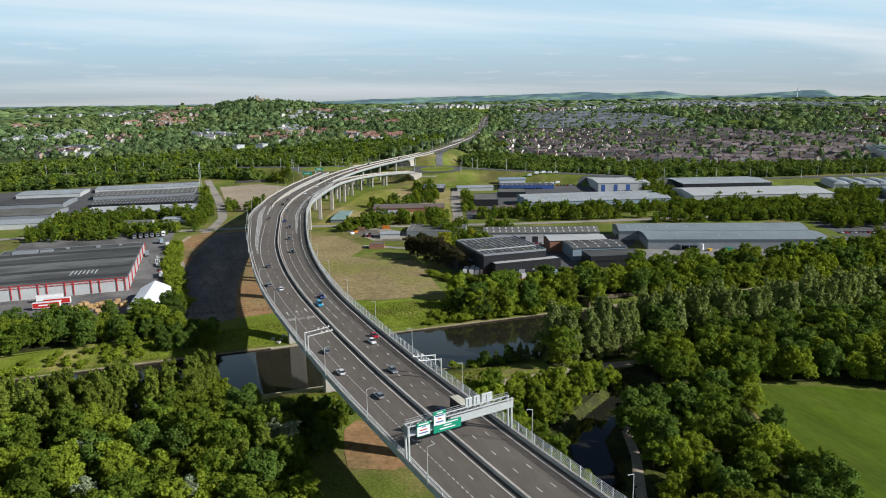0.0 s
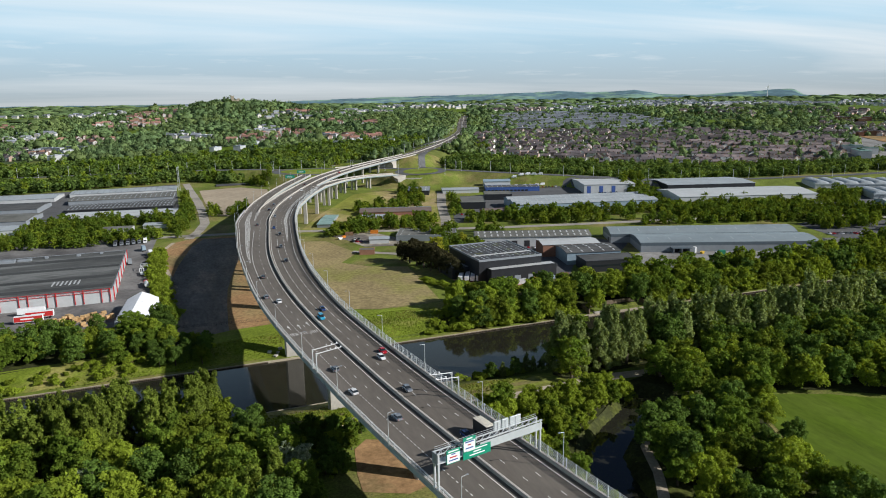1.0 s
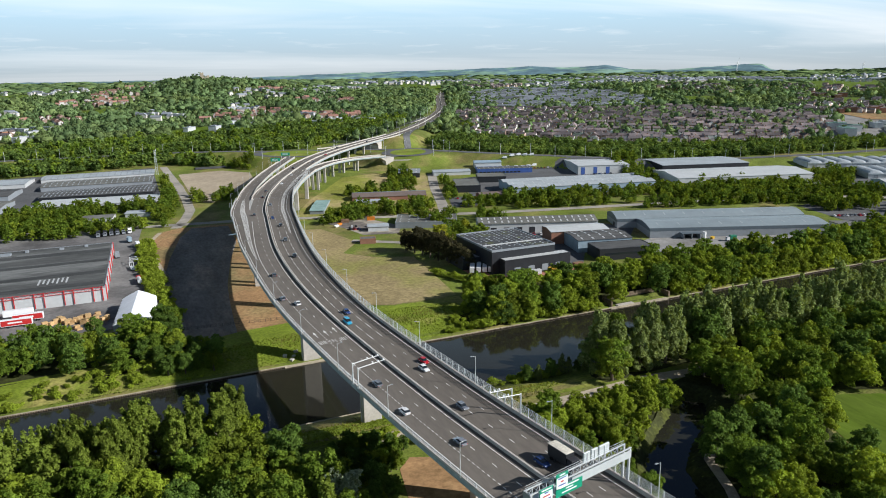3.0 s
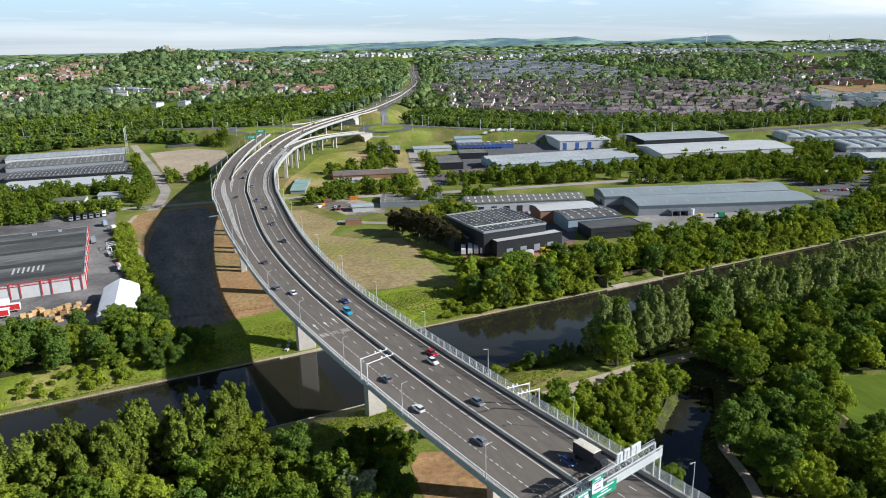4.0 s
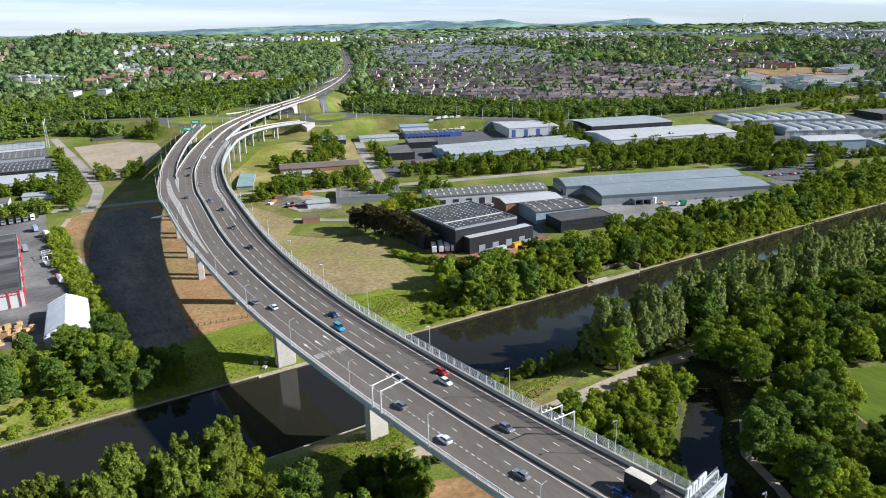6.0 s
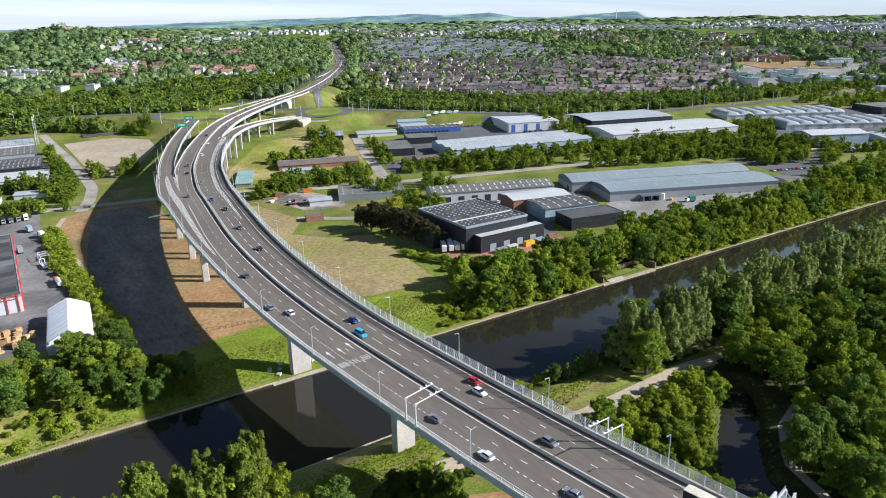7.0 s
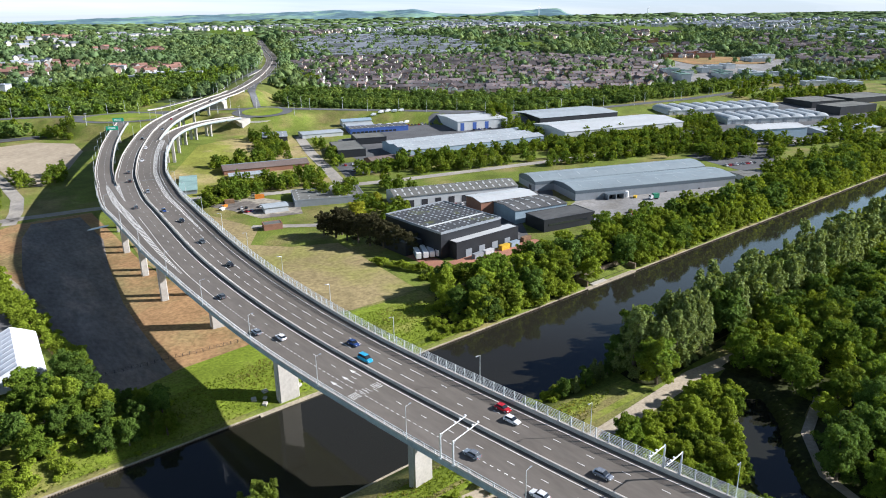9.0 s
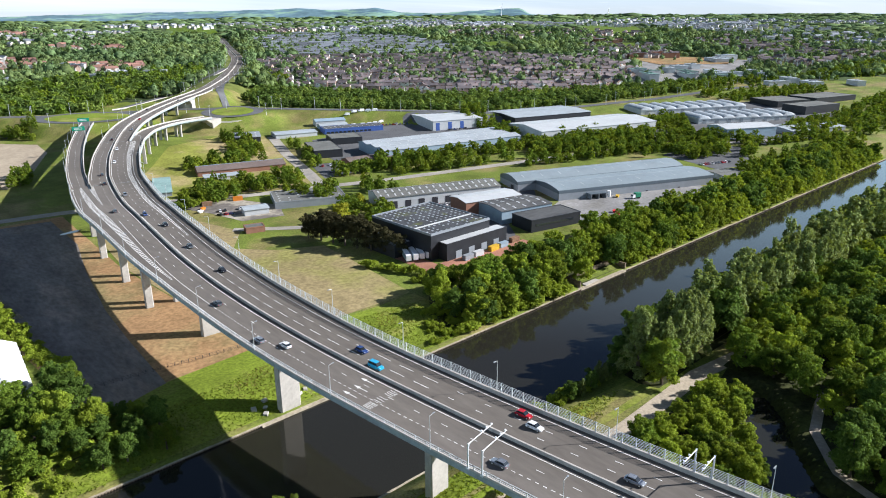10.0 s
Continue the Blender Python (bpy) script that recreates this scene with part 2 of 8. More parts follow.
# leaf green of the far woods, with some pale blue haze mixed into the colour
M_WOOD_FAR = mat("hazy_far_foliage", (0.118, 0.178, 0.074), 0.85, fine=(0.35, 0.35), broad=(0.012, 0.25), island=0.38, translucent=0.2, spec=0.04, second=(0.160, 0.214, 0.076), second_at=(0.010, 0.48, 0.60))


M_BELT = mat("belt_foliage", (0.112, 0.174, 0.042), 0.8, fine=(0.4, 0.2), broad=(0.03, 0.3), island=0.3, translucent=0.3, spec=0.04, second=(0.158, 0.212, 0.044), second_at=(0.03, 0.48, 0.60))


def water_material(name, base, rough, wave):
    m = bpy.data.materials.new(name)
    m.use_nodes = True
    nt = m.node_tree
    b = nt.nodes["Principled BSDF"]
    b.inputs["Base Color"].default_value = (*base, 1)
    b.inputs["Roughness"].default_value = rough
    b.inputs["IOR"].default_value = 1.42
    geo = nt.nodes.new("ShaderNodeNewGeometry")
    n1 = nt.nodes.new("ShaderNodeTexNoise"); n1.inputs["Scale"].default_value = 0.6; n1.inputs["Detail"].default_value = 4
    nt.links.new(geo.outputs["Position"], n1.inputs["Vector"])
    bp = nt.nodes.new("ShaderNodeBump"); bp.inputs["Strength"].default_value = wave; bp.inputs["Distance"].default_value = 0.15
    nt.links.new(n1.outputs["Fac"], bp.inputs["Height"])
    nt.links.new(bp.outputs[0], b.inputs["Normal"])
    return m


M_WATER = water_material("canal_water", (0.020, 0.019, 0.014), 0.06, 0.12)
M_POND = water_material("pond_water", (0.022, 0.022, 0.016), 0.04, 0.05)


# ---------------------------------------------------------------- building helpers
class Geo:
    """Collects vertices and faces of one mesh."""

    def __init__(self):
        self.v, self.f = [], []

    def face(self, *pts):
        n = len(self.v)
        self.v += [tuple(p) for p in pts]
        self.f.append(tuple(range(n, n + len(pts))))
        return self

    def box(self, x0, y0, z0, x1, y1, z1, m=None):
        c = [Vector((x, y, z)) for z in (z0, z1) for x, y in ((x0, y0), (x1, y0), (x1, y1), (x0, y1))]
        if m is not None:
            c = [m @ p for p in c]
        n = len(self.v)
        self.v += [tuple(p) for p in c]
        self.f += [tuple(n + i for i in q) for q in ((3, 2, 1, 0), (4, 5, 6, 7), (0, 1, 5, 4), (1, 2, 6, 5), (2, 3, 7, 6), (3, 0, 4, 7))]
        return self

    def bevel_box(self, x0, y0, z0, x1, y1, z1, b, m=None):
        """A box whose upright and top edges are cut off by b."""
        ring = lambda d, z: [(x0 + d + b, y0 + d, z), (x1 - d - b, y0 + d, z), (x1 - d, y0 + d + b, z), (x1 - d, y1 - d - b, z), (x1 - d - b, y1 - d, z), (x0 + d + b, y1 - d, z), (x0 + d, y1 - d - b, z), (x0 + d, y0 + d + b, z)]
        rings = [ring(0, z0), ring(0, z1 - b), ring(b * 0.8, z1)]
        return self.loft(rings, m)

    def loft(self, rings, m=None, caps=True):
        n, k = len(self.v), len(rings[0])
        for r in rings:
            self.v += [tuple(m @ Vector(p)) if m is not None else tuple(p) for p in r]
        for a in range(len(rings) - 1):
            for i in range(k):
                j = (i + 1) % k
                self.f.append((n + a * k + i, n + a * k + j, n + (a + 1) * k + j, n + (a + 1) * k + i))
        if caps:
            self.f.append(tuple(n + k - 1 - i for i in range(k)))
            self.f.append(tuple(n + (len(rings) - 1) * k + i for i in range(k)))
        return self

    def tube(self, a, b, r, r2=None, sides=6):
        a, b = Vector(a), Vector(b)
        q = (b - a).to_track_quat("Z", "Y").to_matrix()
        r2 = r if r2 is None else r2
        rings = [[p + q @ Vector((rr * math.cos(t), rr * math.sin(t), 0)) for t in (2 * math.pi * i / sides for i in range(sides))] for p, rr in ((a, r), (b, r2))]
        return self.loft(rings)

    def mesh(self, name, material, smooth=False):
        me = bpy.data.meshes.new(name)
        me.from_pydata(self.v, [], self.f)
        if material:
            me.materials.append(material)
        if smooth:
            me.polygons.foreach_set("use_smooth", [True] * len(me.polygons))
        me.update()
        return me


def part(name, geo, material, parent, label="", smooth=False):
    """One mesh object under a thing or part; geo is a Geo or a ready mesh."""
    me = geo.mesh(name, material, smooth) if isinstance(geo, Geo) else geo
    ob = new(name, me)
    ob.parent = parent
    if label:
        tagged(ob, label)
    return ob


def thing(name, label, category, m=None, group="", kind=""):
    ob = new(name)
    ob.empty_display_size = 0.5
    if m is not None:
        ob.matrix_world = m
    return tagged(ob, label, category, group, kind)


def at(x, y, z=None, rz=0):
    return pose(x, y, float(Z(x, y)) if z is None else z, 0, 0, rz)


# ---------------------------------------------------------------- lie of the land
CANAL_S, CANAL_N = 265.5, 318.0
LAND = np.array([(-6000, 4), (300, 4), (330, 4.3), (420, 5.5), (530, 6.5), (680, 9.5), (760, 12.5), (850, 16), (940, 20), (1000, 23), (1150, 35), (1370, 46), (1700, 60), (2050, 70), (3000, 79), (4000, 83), (4900, 84), (9000, 84)], float)
# centre of the main road: x, y, height of the surface
MAIN = np.array([(94, -40, 26.4), (77, 40, 26.9), (61.7, 120, 27.6), (55, 160, 28.0), (49, 200, 28.3), (46, 224, 28.5), (42.9, 252, 28.8), (39.6, 285, 29.5), (37.8, 312, 30.2), (37.1, 340, 31.0), (37.8, 370, 31.8), (40.2, 402, 32.4), (45, 440, 32.9), (49.2, 470, 33), (54, 503, 33), (66, 555, 33), (77, 590, 33), (89, 624, 33), (101, 654, 33), (116, 689, 33.1), (134.5, 729, 33.3), (158, 771, 33.7), (190, 817, 34.3), (222, 857, 34.8), (263, 904, 35.5), (290, 932, 36), (340, 993, 38), (417, 1104, 41.5), (531, 1302, 47.5), (642, 1559, 54.5), (850, 2029, 64)], float)
ROAD_E = np.array([(-200, 1060, 20), (-40, 1025, 22), (40, 995, 24), (96, 962, 25), (130, 932, 25.5), (200, 908, 25.5), (245, 882, 26), (290, 852, 26), (312, 824, 26), (366, 763, 25), (436, 698, 23), (494, 648, 20.5), (600, 628, 18.5), (720, 606, 18.5), (860, 594, 19.5), (1000, 566, 21), (1120, 527, 22)], float)
ISLANDS = ((158, 894, 40, 30, -41, 25.4), (278, 826, 33, 21, 62, 26.0))

MOUND = np.array([(240, 800, 25.0), (262, 814, 26.0)], float)


def near_line(x, y, line):
    """Distance from a broken line, and the line's height there."""
    x, y = np.asarray(x, float), np.asarray(y, float)
    best, height = np.full(x.shape, 1e9), np.zeros(x.shape)
    for a, b in zip(line[:-1], line[1:]):
        d = b[:2] - a[:2]
        u = np.clip(((x - a[0]) * d[0] + (y - a[1]) * d[1]) / (d @ d), 0, 1)
        dist = np.hypot(x - a[0] - u * d[0], y - a[1] - u * d[1])
        nearer = dist < best
        best = np.where(nearer, dist, best)
        height = np.where(nearer, a[2] + u * (b[2] - a[2]), height)
    return best, height


def smooth01(t):
    t = np.clip(t, 0, 1)
    return t * t * (3 - 2 * t)


POND = np.array([(104, 165, 0), (108, 180, 0), (113, 192, 0), (126, 203, 0), (140, 212, 0), (150, 222, 0)], float)


def Z(x, y):
    """Height of the ground."""
    x, y = np.asarray(x, float), np.asarray(y, float)
    w = 0.5 * x + 0.87 * y
    z = np.interp(np.where(y > 290, w, 200.0), LAND[:, 0], LAND[:, 1])
    # gentle swells far off, and the castle hill
    far = smooth01((w - 1100) / 600)
    z = z + far * (5 * np.sin(x / 210 + 1.3) * np.cos(y / 260) + 4 * np.sin((x + y) / 470))
    z = z + 44 * np.exp(-((x - 150) / 260) ** 2 - ((y - 2000) / 300) ** 2)
    z = z + 6.0 * np.exp(-((x - 150) / 60) ** 2 - ((y - 750) / 60) ** 2)
    # banks down to the canal
    z = np.where(y > 290, 1.25 + (z - 1.25) * smooth01((y - CANAL_N - 1) / 20), 1.25 + (z - 1.25) * smooth01((CANAL_S - 1 - y) / 16))
    z = np.where((y > CANAL_S + 0.01) & (y < CANAL_N - 0.01), -3.0, z)
    # pond
    d, _ = near_line(x, y, POND)
    z = np.where(y < 262, z - 4.0 * smooth01((8.5 - d) / 4), z)
    # embankments
    d, h = near_line(x, y, MAIN[24:])
    k = smooth01((48 - d) / 30) * (y > 850) * smooth01((w - 920) / 12)
    z = z + k * (h - 0.35 - z)
    d, h = near_line(x, y, ROAD_E)
    k = smooth01((30 - d) / 18) * (1 - k)
    z = z + k * (h - 0.2 - z)
    d, h = near_line(x, y, MOUND)
    k = smooth01((26 - d) / 22)
    z = np.maximum(z, z + k * (h - z))
    for cx, cy, ra, rb, _, h in ISLANDS:
        k = smooth01((ra + 30 - np.hypot(x - cx, y - cy)) / 20)
        z = z + k * (h - 0.3 - z)
    return z


def grid_lines(fine0, fine1, step, reach):
    lines = list(np.arange(fine0, fine1 + 0.1, step))
    d, a = step, fine1
    while a < reach:
        d *= 1.22; a += d; lines.append(min(a, reach))
    d, a = step, fine0
    while a > -reach:
        d *= 1.22; a -= d; lines.insert(0, max(a, -reach))
    return lines


def build_ground():
    xs = sorted(set(grid_lines(-200, 720, 8, 4850)) | {float(v) for v in range(94, 164, 2)})
    ys = [y for y in grid_lines(0, 1200, 8, 4850) if not CANAL_S - 2 < y < CANAL_N + 2] + [float(v) for v in range(154, 236, 2) if v % 8] + [CANAL_S, CANAL_S + 0.05, CANAL_N - 0.05, CANAL_N, 290.0]
    ys = sorted(ys)
    X, Y = np.meshgrid(xs, ys)
    Zs = Z(X, Y)
    verts = np.stack([X, Y, Zs], -1).reshape(-1, 3)
    nx, ny = len(xs), len(ys)
    i = np.arange(nx * ny).reshape(ny, nx)
    faces = np.stack([i[:-1, :-1], i[:-1, 1:], i[1:, 1:], i[1:, :-1]], -1).reshape(-1, 4)
    me = bpy.data.meshes.new("ground")
    me.from_pydata(verts.tolist(), [], faces.tolist())
    me.materials.append(M_GRASS); me.materials.append(M_FAR)
    mid = verts[faces].mean(1)
    far = (0.5 * mid[:, 0] + 0.87 * mid[:, 1] > 1000) | (np.hypot(mid[:, 0], mid[:, 1]) > 1300)
    me.polygons.foreach_set("material_index", far.astype(int))
    me.polygons.foreach_set("use_smooth", np.ones(len(faces), bool))
    tagged(new("ground", me), "grassy ground that rises gently towards the far town", "ground", kind="structure")


build_ground()


def patch(name, points, material, label, category="ground", lift=0.10, cell=12.0, kind="structure", follow=None):
    """A surface of its own that lies on the ground."""
    bm = bmesh.new()
    bm.faces.new([bm.verts.new((x, y, 0)) for x, y in points])
    xs, ys = [p[0] for p in points], [p[1] for p in points]
    for lo, hi, axis in ((min(xs), max(xs), 0), (min(ys), max(ys), 1)):
        a = math.ceil(lo / cell) * cell
        while a < hi:
            co, no = ((a, 0, 0), (1, 0, 0)) if axis == 0 else ((0, a, 0), (0, 1, 0))
            bmesh.ops.bisect_plane(bm, geom=bm.verts[:] + bm.edges[:] + bm.faces[:], plane_co=co, plane_no=no)
            a += cell
    bmesh.ops.triangulate(bm, faces=bm.faces[:])
    bm.normal_update()
    for f in bm.faces:
        if f.normal.z < 0:
            f.normal_flip()
    for v in bm.verts:
        v.co.z = float(follow(v.co.x, v.co.y) if follow else Z(v.co.x, v.co.y)) + lift
    me = bpy.data.meshes.new(name)
    bm.to_mesh(me); bm.free()
    me.materials.append(material)
    return tagged(new(name, me), label, category, kind=kind)


def strip(points, width):
    """The outline of a road of even width along a broken line."""
    p = [Vector(q) for q in points]
    left, right = [], []
    for i, q in enumerate(p):
        d = (p[min(i + 1, len(p) - 1)] - p[max(i - 1, 0)]).normalized()
        n = Vector((-d.y, d.x))
        left.append(q + n * width / 2); right.append(q - n * width / 2)
    return [tuple(q) for q in left] + [tuple(q) for q in reversed(right)]


def lane(name, points, width, material, label, lift=0.14, flat=None):
    """A road as a ribbon of quads on the ground."""
    pts = [Vector(q) for q in points]
    dense = []
    for a, b in zip(pts[:-1], pts[1:]):
        k = max(1, int((b - a).length / 6))
        dense += [a.lerp(b, i / k) for i in range(k)]
    dense.append(pts[-1])
    g = Geo()
    for i, q in enumerate(dense):
        d = (dense[min(i + 1, len(dense) - 1)] - dense[max(i - 1, 0)]).normalized()
        n = Vector((-d.y, d.x))
        for s in (1, 0.5, 0, -0.5, -1):
            r = q + n * s * width / 2
            g.v.append((r.x, r.y, float(Z(r.x, r.y)) + lift))
    for i in range(len(dense) - 1):
        for k in range(4):
            a = i * 5 + k
            g.f.append((a + 1, a, a + 5, a + 6))
    return tagged(new(name, g.mesh(name, material, True)), label, "road", kind="structure")


# water
g = Geo().face((-4800, CANAL_S, 0.75), (4800, CANAL_S, 0.75), (4800, CANAL_N, 0.75), (-4800, CANAL_N, 0.75))
tagged(new("water", g.mesh("water", M_WATER)), "still dark brown water of a wide ship canal", "canal", kind="structure")
g = Geo()
pts = strip([tuple(p[:2]) for p in POND], 17)
g.face(*[(x, y, 1.5) for x, y in pts])
tagged(new("water", g.mesh("pond", M_POND)), "still dark pond between the trees", "pond", kind="structure")


# ---------------------------------------------------------------- the viaduct
def spline(points, step):
    """Points every step metres along a smooth line through the given ones."""
    p = np.vstack([2 * points[0] - points[1], points, 2 * points[-1] - points[-2]])
    out = []
    for i in range(1, len(p) - 2):
        for u in np.linspace(0, 1, 12, endpoint=False):
            a, b, c, d = p[i - 1], p[i], p[i + 1], p[i + 2]
            out.append(0.5 * (2 * b + (c - a) * u + (2 * a - 5 * b + 4 * c - d) * u**2 + (3 * b - a - 3 * c + d) * u**3))
    out.append(p[-2])
    out = np.array(out)
    s = np.r_[0, np.cumsum(np.hypot(*np.diff(out[:, :2], axis=0).T))]
    t = np.arange(0, s[-1], step)
    return np.stack([np.interp(t, s, out[:, k]) for k in range(3)], 1)


class Line:
    """A road's centre line: places by arc length and offset to the right."""

    def __init__(self, points, step=4.0):
        self.p = spline(points, step)
        self.step = step
        d = np.gradient(self.p[:, :2], axis=0)
        d /= np.hypot(d[:, 0], d[:, 1])[:, None]
        self.d, self.r = d, np.stack([d[:, 1], -d[:, 0]], 1)
        self.n = len(self.p)

    def s_of_y(self, y):
        return float(np.interp(y, self.p[:, 1], np.arange(self.n) * self.step))

    def y_of_s(self, s):
        return float(np.interp(s, np.arange(self.n) * self.step, self.p[:, 1]))

    def place(self, s, off=0.0, up=0.0):
        k = np.arange(self.n) * self.step
        p = [np.interp(s, k, self.p[:, i]) for i in range(3)]
        r = [np.interp(s, k, self.r[:, i]) for i in range(2)]
        return Vector((p[0] + r[0] * off, p[1] + r[1] * off, p[2] + up))

    def heading(self, s):
        a, b = self.place(s - 1), self.place(s + 1)
        return math.degrees(math.atan2(b.y - a.y, b.x - a.x)) - 90

    def sweep(self, s0, s1, profile, closed=True, step=4.0):
        """profile(s) gives (offset, height) pairs round the section."""
        g = Geo()
        ss = list(np.arange(s0, s1, step)) + [s1]
        rings = [[tuple(self.place(s, o, h)) for o, h in profile(s)] for s in ss]
        if closed:
            return g.loft(rings)
        k = len(rings[0])
        for r in rings:
            g.v += r
        for a in range(len(ss) - 1):
            for i in range(k - 1):
                g.f.append((a * k + i, a * k + i + 1, (a + 1) * k + i + 1, (a + 1) * k + i))
        return g


main = Line(MAIN)
S = main.s_of_y
LEFT = ((-40, -14.6), (300, -14.6), (350, -14.4), (381, -15.0), (416, -17.0), (458, -19.0), (490, -21.0), (545, -21.5))
LEFT_MAIN = ((-40, -14.6), (545, -11.5), (600, -10.5), (2100, -10.5))
RIGHT = ((-40, 14.8), (285, 14.9), (330, 16.0), (400, 17.2), (460, 17.2), (510, 18.0), (560, 17.6), (620, 18.5), (680, 19.5))
RIGHT_MAIN = ((-40, 14.8), (679, 9.5), (720, 10.5), (2100, 10.5))


def edge(table, y):
    return float(np.interp(y, [a for a, _ in table], [b for _, b in table]))


def left_edge(s):
    y = main.y_of_s(s)
    return edge(LEFT, y) if y < 545 else edge(LEFT_MAIN, y)


def right_edge(s):
    y = main.y_of_s(s)
    return edge(RIGHT, y) if y < 682 else edge(RIGHT_MAIN, y)


viaduct = thing("viaduct", "curved concrete road viaduct on tall piers over the canal and fields", "bridge")
S_END = S(905)
S_FAR = S(2000)
NOSE_L, NOSE_R = S(545), S(682)


def girder(line, lf, rf):
    def prof(s):
        l, r = lf(s), rf(s)
        return [(l, 0.0), (l, -1.35), (l + 3.2, -1.8), (l + 5.5, -3.3), (r - 5.5, -3.3), (r - 3.2, -1.8), (r, -1.35), (r, 0.0)]
    return prof


for a, b in ((0, NOSE_L), (NOSE_L, NOSE_R), (NOSE_R, S_END)):
    part("deck", main.sweep(a + 0.3, b - 0.3, girder(main, lambda s: left_edge(s), lambda s: right_edge(s))), M_FASCIA, viaduct, "blue grey painted steel girder deck")
    part("road_surface", main.sweep(a + 0.3, b - 0.3, lambda s: [(left_edge(s) + 0.5, 0.03), (0.0, 0.05), (right_edge(s) - 0.8, 0.03)], closed=False), M_ASPHALT, viaduct, "dark grey asphalt carriageways")
road_far = main.sweep(S_END, S_FAR, lambda s: [(-10.2, 0.03), (0, 0.05), (10.2, 0.03)], closed=False)
tagged(new("road", road_far.mesh("road", M_ASPHALT)), "dual carriageway running on over the far hill", "road", kind="structure")


def wall_profile(off, thick, h0, h1):
    return lambda s: [(off(s), h0), (off(s) + thick * 0.15, h1), (off(s) + thick * 0.85, h1), (off(s) + thick, h0)]


# edge barriers and the middle barrier
part("edge_upstand", main.sweep(0, NOSE_L - 0.5, wall_profile(left_edge, 0.55, 0.0, 0.45)), M_CONCRETE, viaduct, "pale concrete edge upstand")
part("edge_barrier", main.sweep(NOSE_L + 0.5, S_END + 60, wall_profile(left_edge, 0.5, -0.3, 1.0)), M_CONCRETE, viaduct, "pale concrete edge barrier")
part("edge_barrier", main.sweep(0, NOSE_R - 0.5, wall_profile(lambda s: right_edge(s) - 0.85, 0.85, 0.0, 1.0)), M_CONCRETE, viaduct, "pale concrete edge barrier")
part("edge_barrier", main.sweep(NOSE_R + 0.5, S_END + 60, wall_profile(lambda s: right_edge(s) - 0.5, 0.5, -0.3, 1.0)), M_CONCRETE, viaduct, "pale concrete edge barrier")
part("central_barrier", main.sweep(0, S_FAR, wall_profile(lambda s: 0.0, 0.6, 0.03, 0.95)), M_CONCRETE, viaduct, "beige concrete barrier between the carriageways")

# steel parapet on the outer edge: posts and rails
RAIL_STEP = 3.4
post_mesh = Geo().box(-0.07, -0.09, 0.40, 0.07, 0.09, 1.45).box(-0.14, -0.16, 0.40, 0.14, 0.16, 0.47).mesh("parapet_post", M_STEEL)
s = 1.0
while s < NOSE_L:
    ob = part("parapet_post", post_mesh, None, viaduct)
    ob.matrix_world = Matrix.Translation(main.place(s, left_edge(s) + 0.27)) @ pose(0, 0, 0, 0, 0, main.heading(s))
    s += RAIL_STEP
for h in (0.82, 1.38):
    part("parapet_rail", main.sweep(0, NOSE_L - 0.5, lambda s, h=h: [(left_edge(s) + 0.20, h - 0.05), (left_edge(s) + 0.34, h - 0.05), (left_edge(s) + 0.34, h + 0.05), (left_edge(s) + 0.20, h + 0.05)]), M_STEEL, viaduct)

# tall railed screen on the other edge
screen_post = Geo().box(-0.10, -0.12, 0.95, 0.10, 0.12, 3.55).box(-0.15, -0.18, 0.95, 0.15, 0.18, 1.03).mesh("screen_post", M_STEEL)
s = 1.5
while s < NOSE_R - 40:
    ob = part("screen_post", screen_post, None, viaduct)
    ob.matrix_world = Matrix.Translation(main.place(s, right_edge(s) - 0.3)) @ pose(0, 0, 0, 0, 0, main.heading(s))
    s += RAIL_STEP
for k in range(7):
    h = 1.3 + 0.365 * k
    part("screen_rail", main.sweep(0, NOSE_R - 40, lambda s, h=h: [(right_edge(s) - 0.35, h - 0.035), (right_edge(s) - 0.27, h - 0.035), (right_edge(s) - 0.27, h + 0.035), (right_edge(s) - 0.35, h + 0.035)]), M_STEEL, viaduct)


# slip roads
def slip(name, label, points, lhalf, rhalf):
    line = Line(np.array(points, float))
    top = thing(name, label, "bridge")
    end = (line.n - 1) * line.step
    part("deck", line.sweep(0, end, lambda s: [(-lhalf, 0), (-lhalf, -1.2), (-lhalf + 2, -1.5), (-lhalf + 3, -2.6), (rhalf - 3, -2.6), (rhalf - 2, -1.5), (rhalf, -1.2), (rhalf, 0)]), M_FASCIA, top)
    part("road_surface", line.sweep(0, end, lambda s: [(-lhalf + 0.4, 0.035), (0, 0.045), (rhalf - 0.4, 0.035)], closed=False), M_ASPHALT, top, "dark grey asphalt")
    part("edge_barrier", line.sweep(0, end, wall_profile(lambda s: -lhalf, 0.5, 0.0, 1.0)), M_CONCRETE, top)
    part("edge_barrier", line.sweep(0, end, wall_profile(lambda s: rhalf - 0.5, 0.5, 0.0, 1.0)), M_CONCRETE, top)
    for o in (-lhalf + 1.3, rhalf - 1.3):
        part("edge_line", line.sweep(0, end, lambda s, o=o: [(o - 0.1, 0.07), (o + 0.1, 0.07)], closed=False), M_PAINT, top)
    return top, line


slip_off, slip_off_line = slip("slip_road_bridge", "concrete exit slip road bridge that curves off the main viaduct", [(46.5, 541, 33), (60, 598, 32.2), (86, 686, 30), (110, 758, 27.8), (127, 806, 26.4), (138, 835, 25.9), (145, 852, 25.7)], 5.2, 5.2)
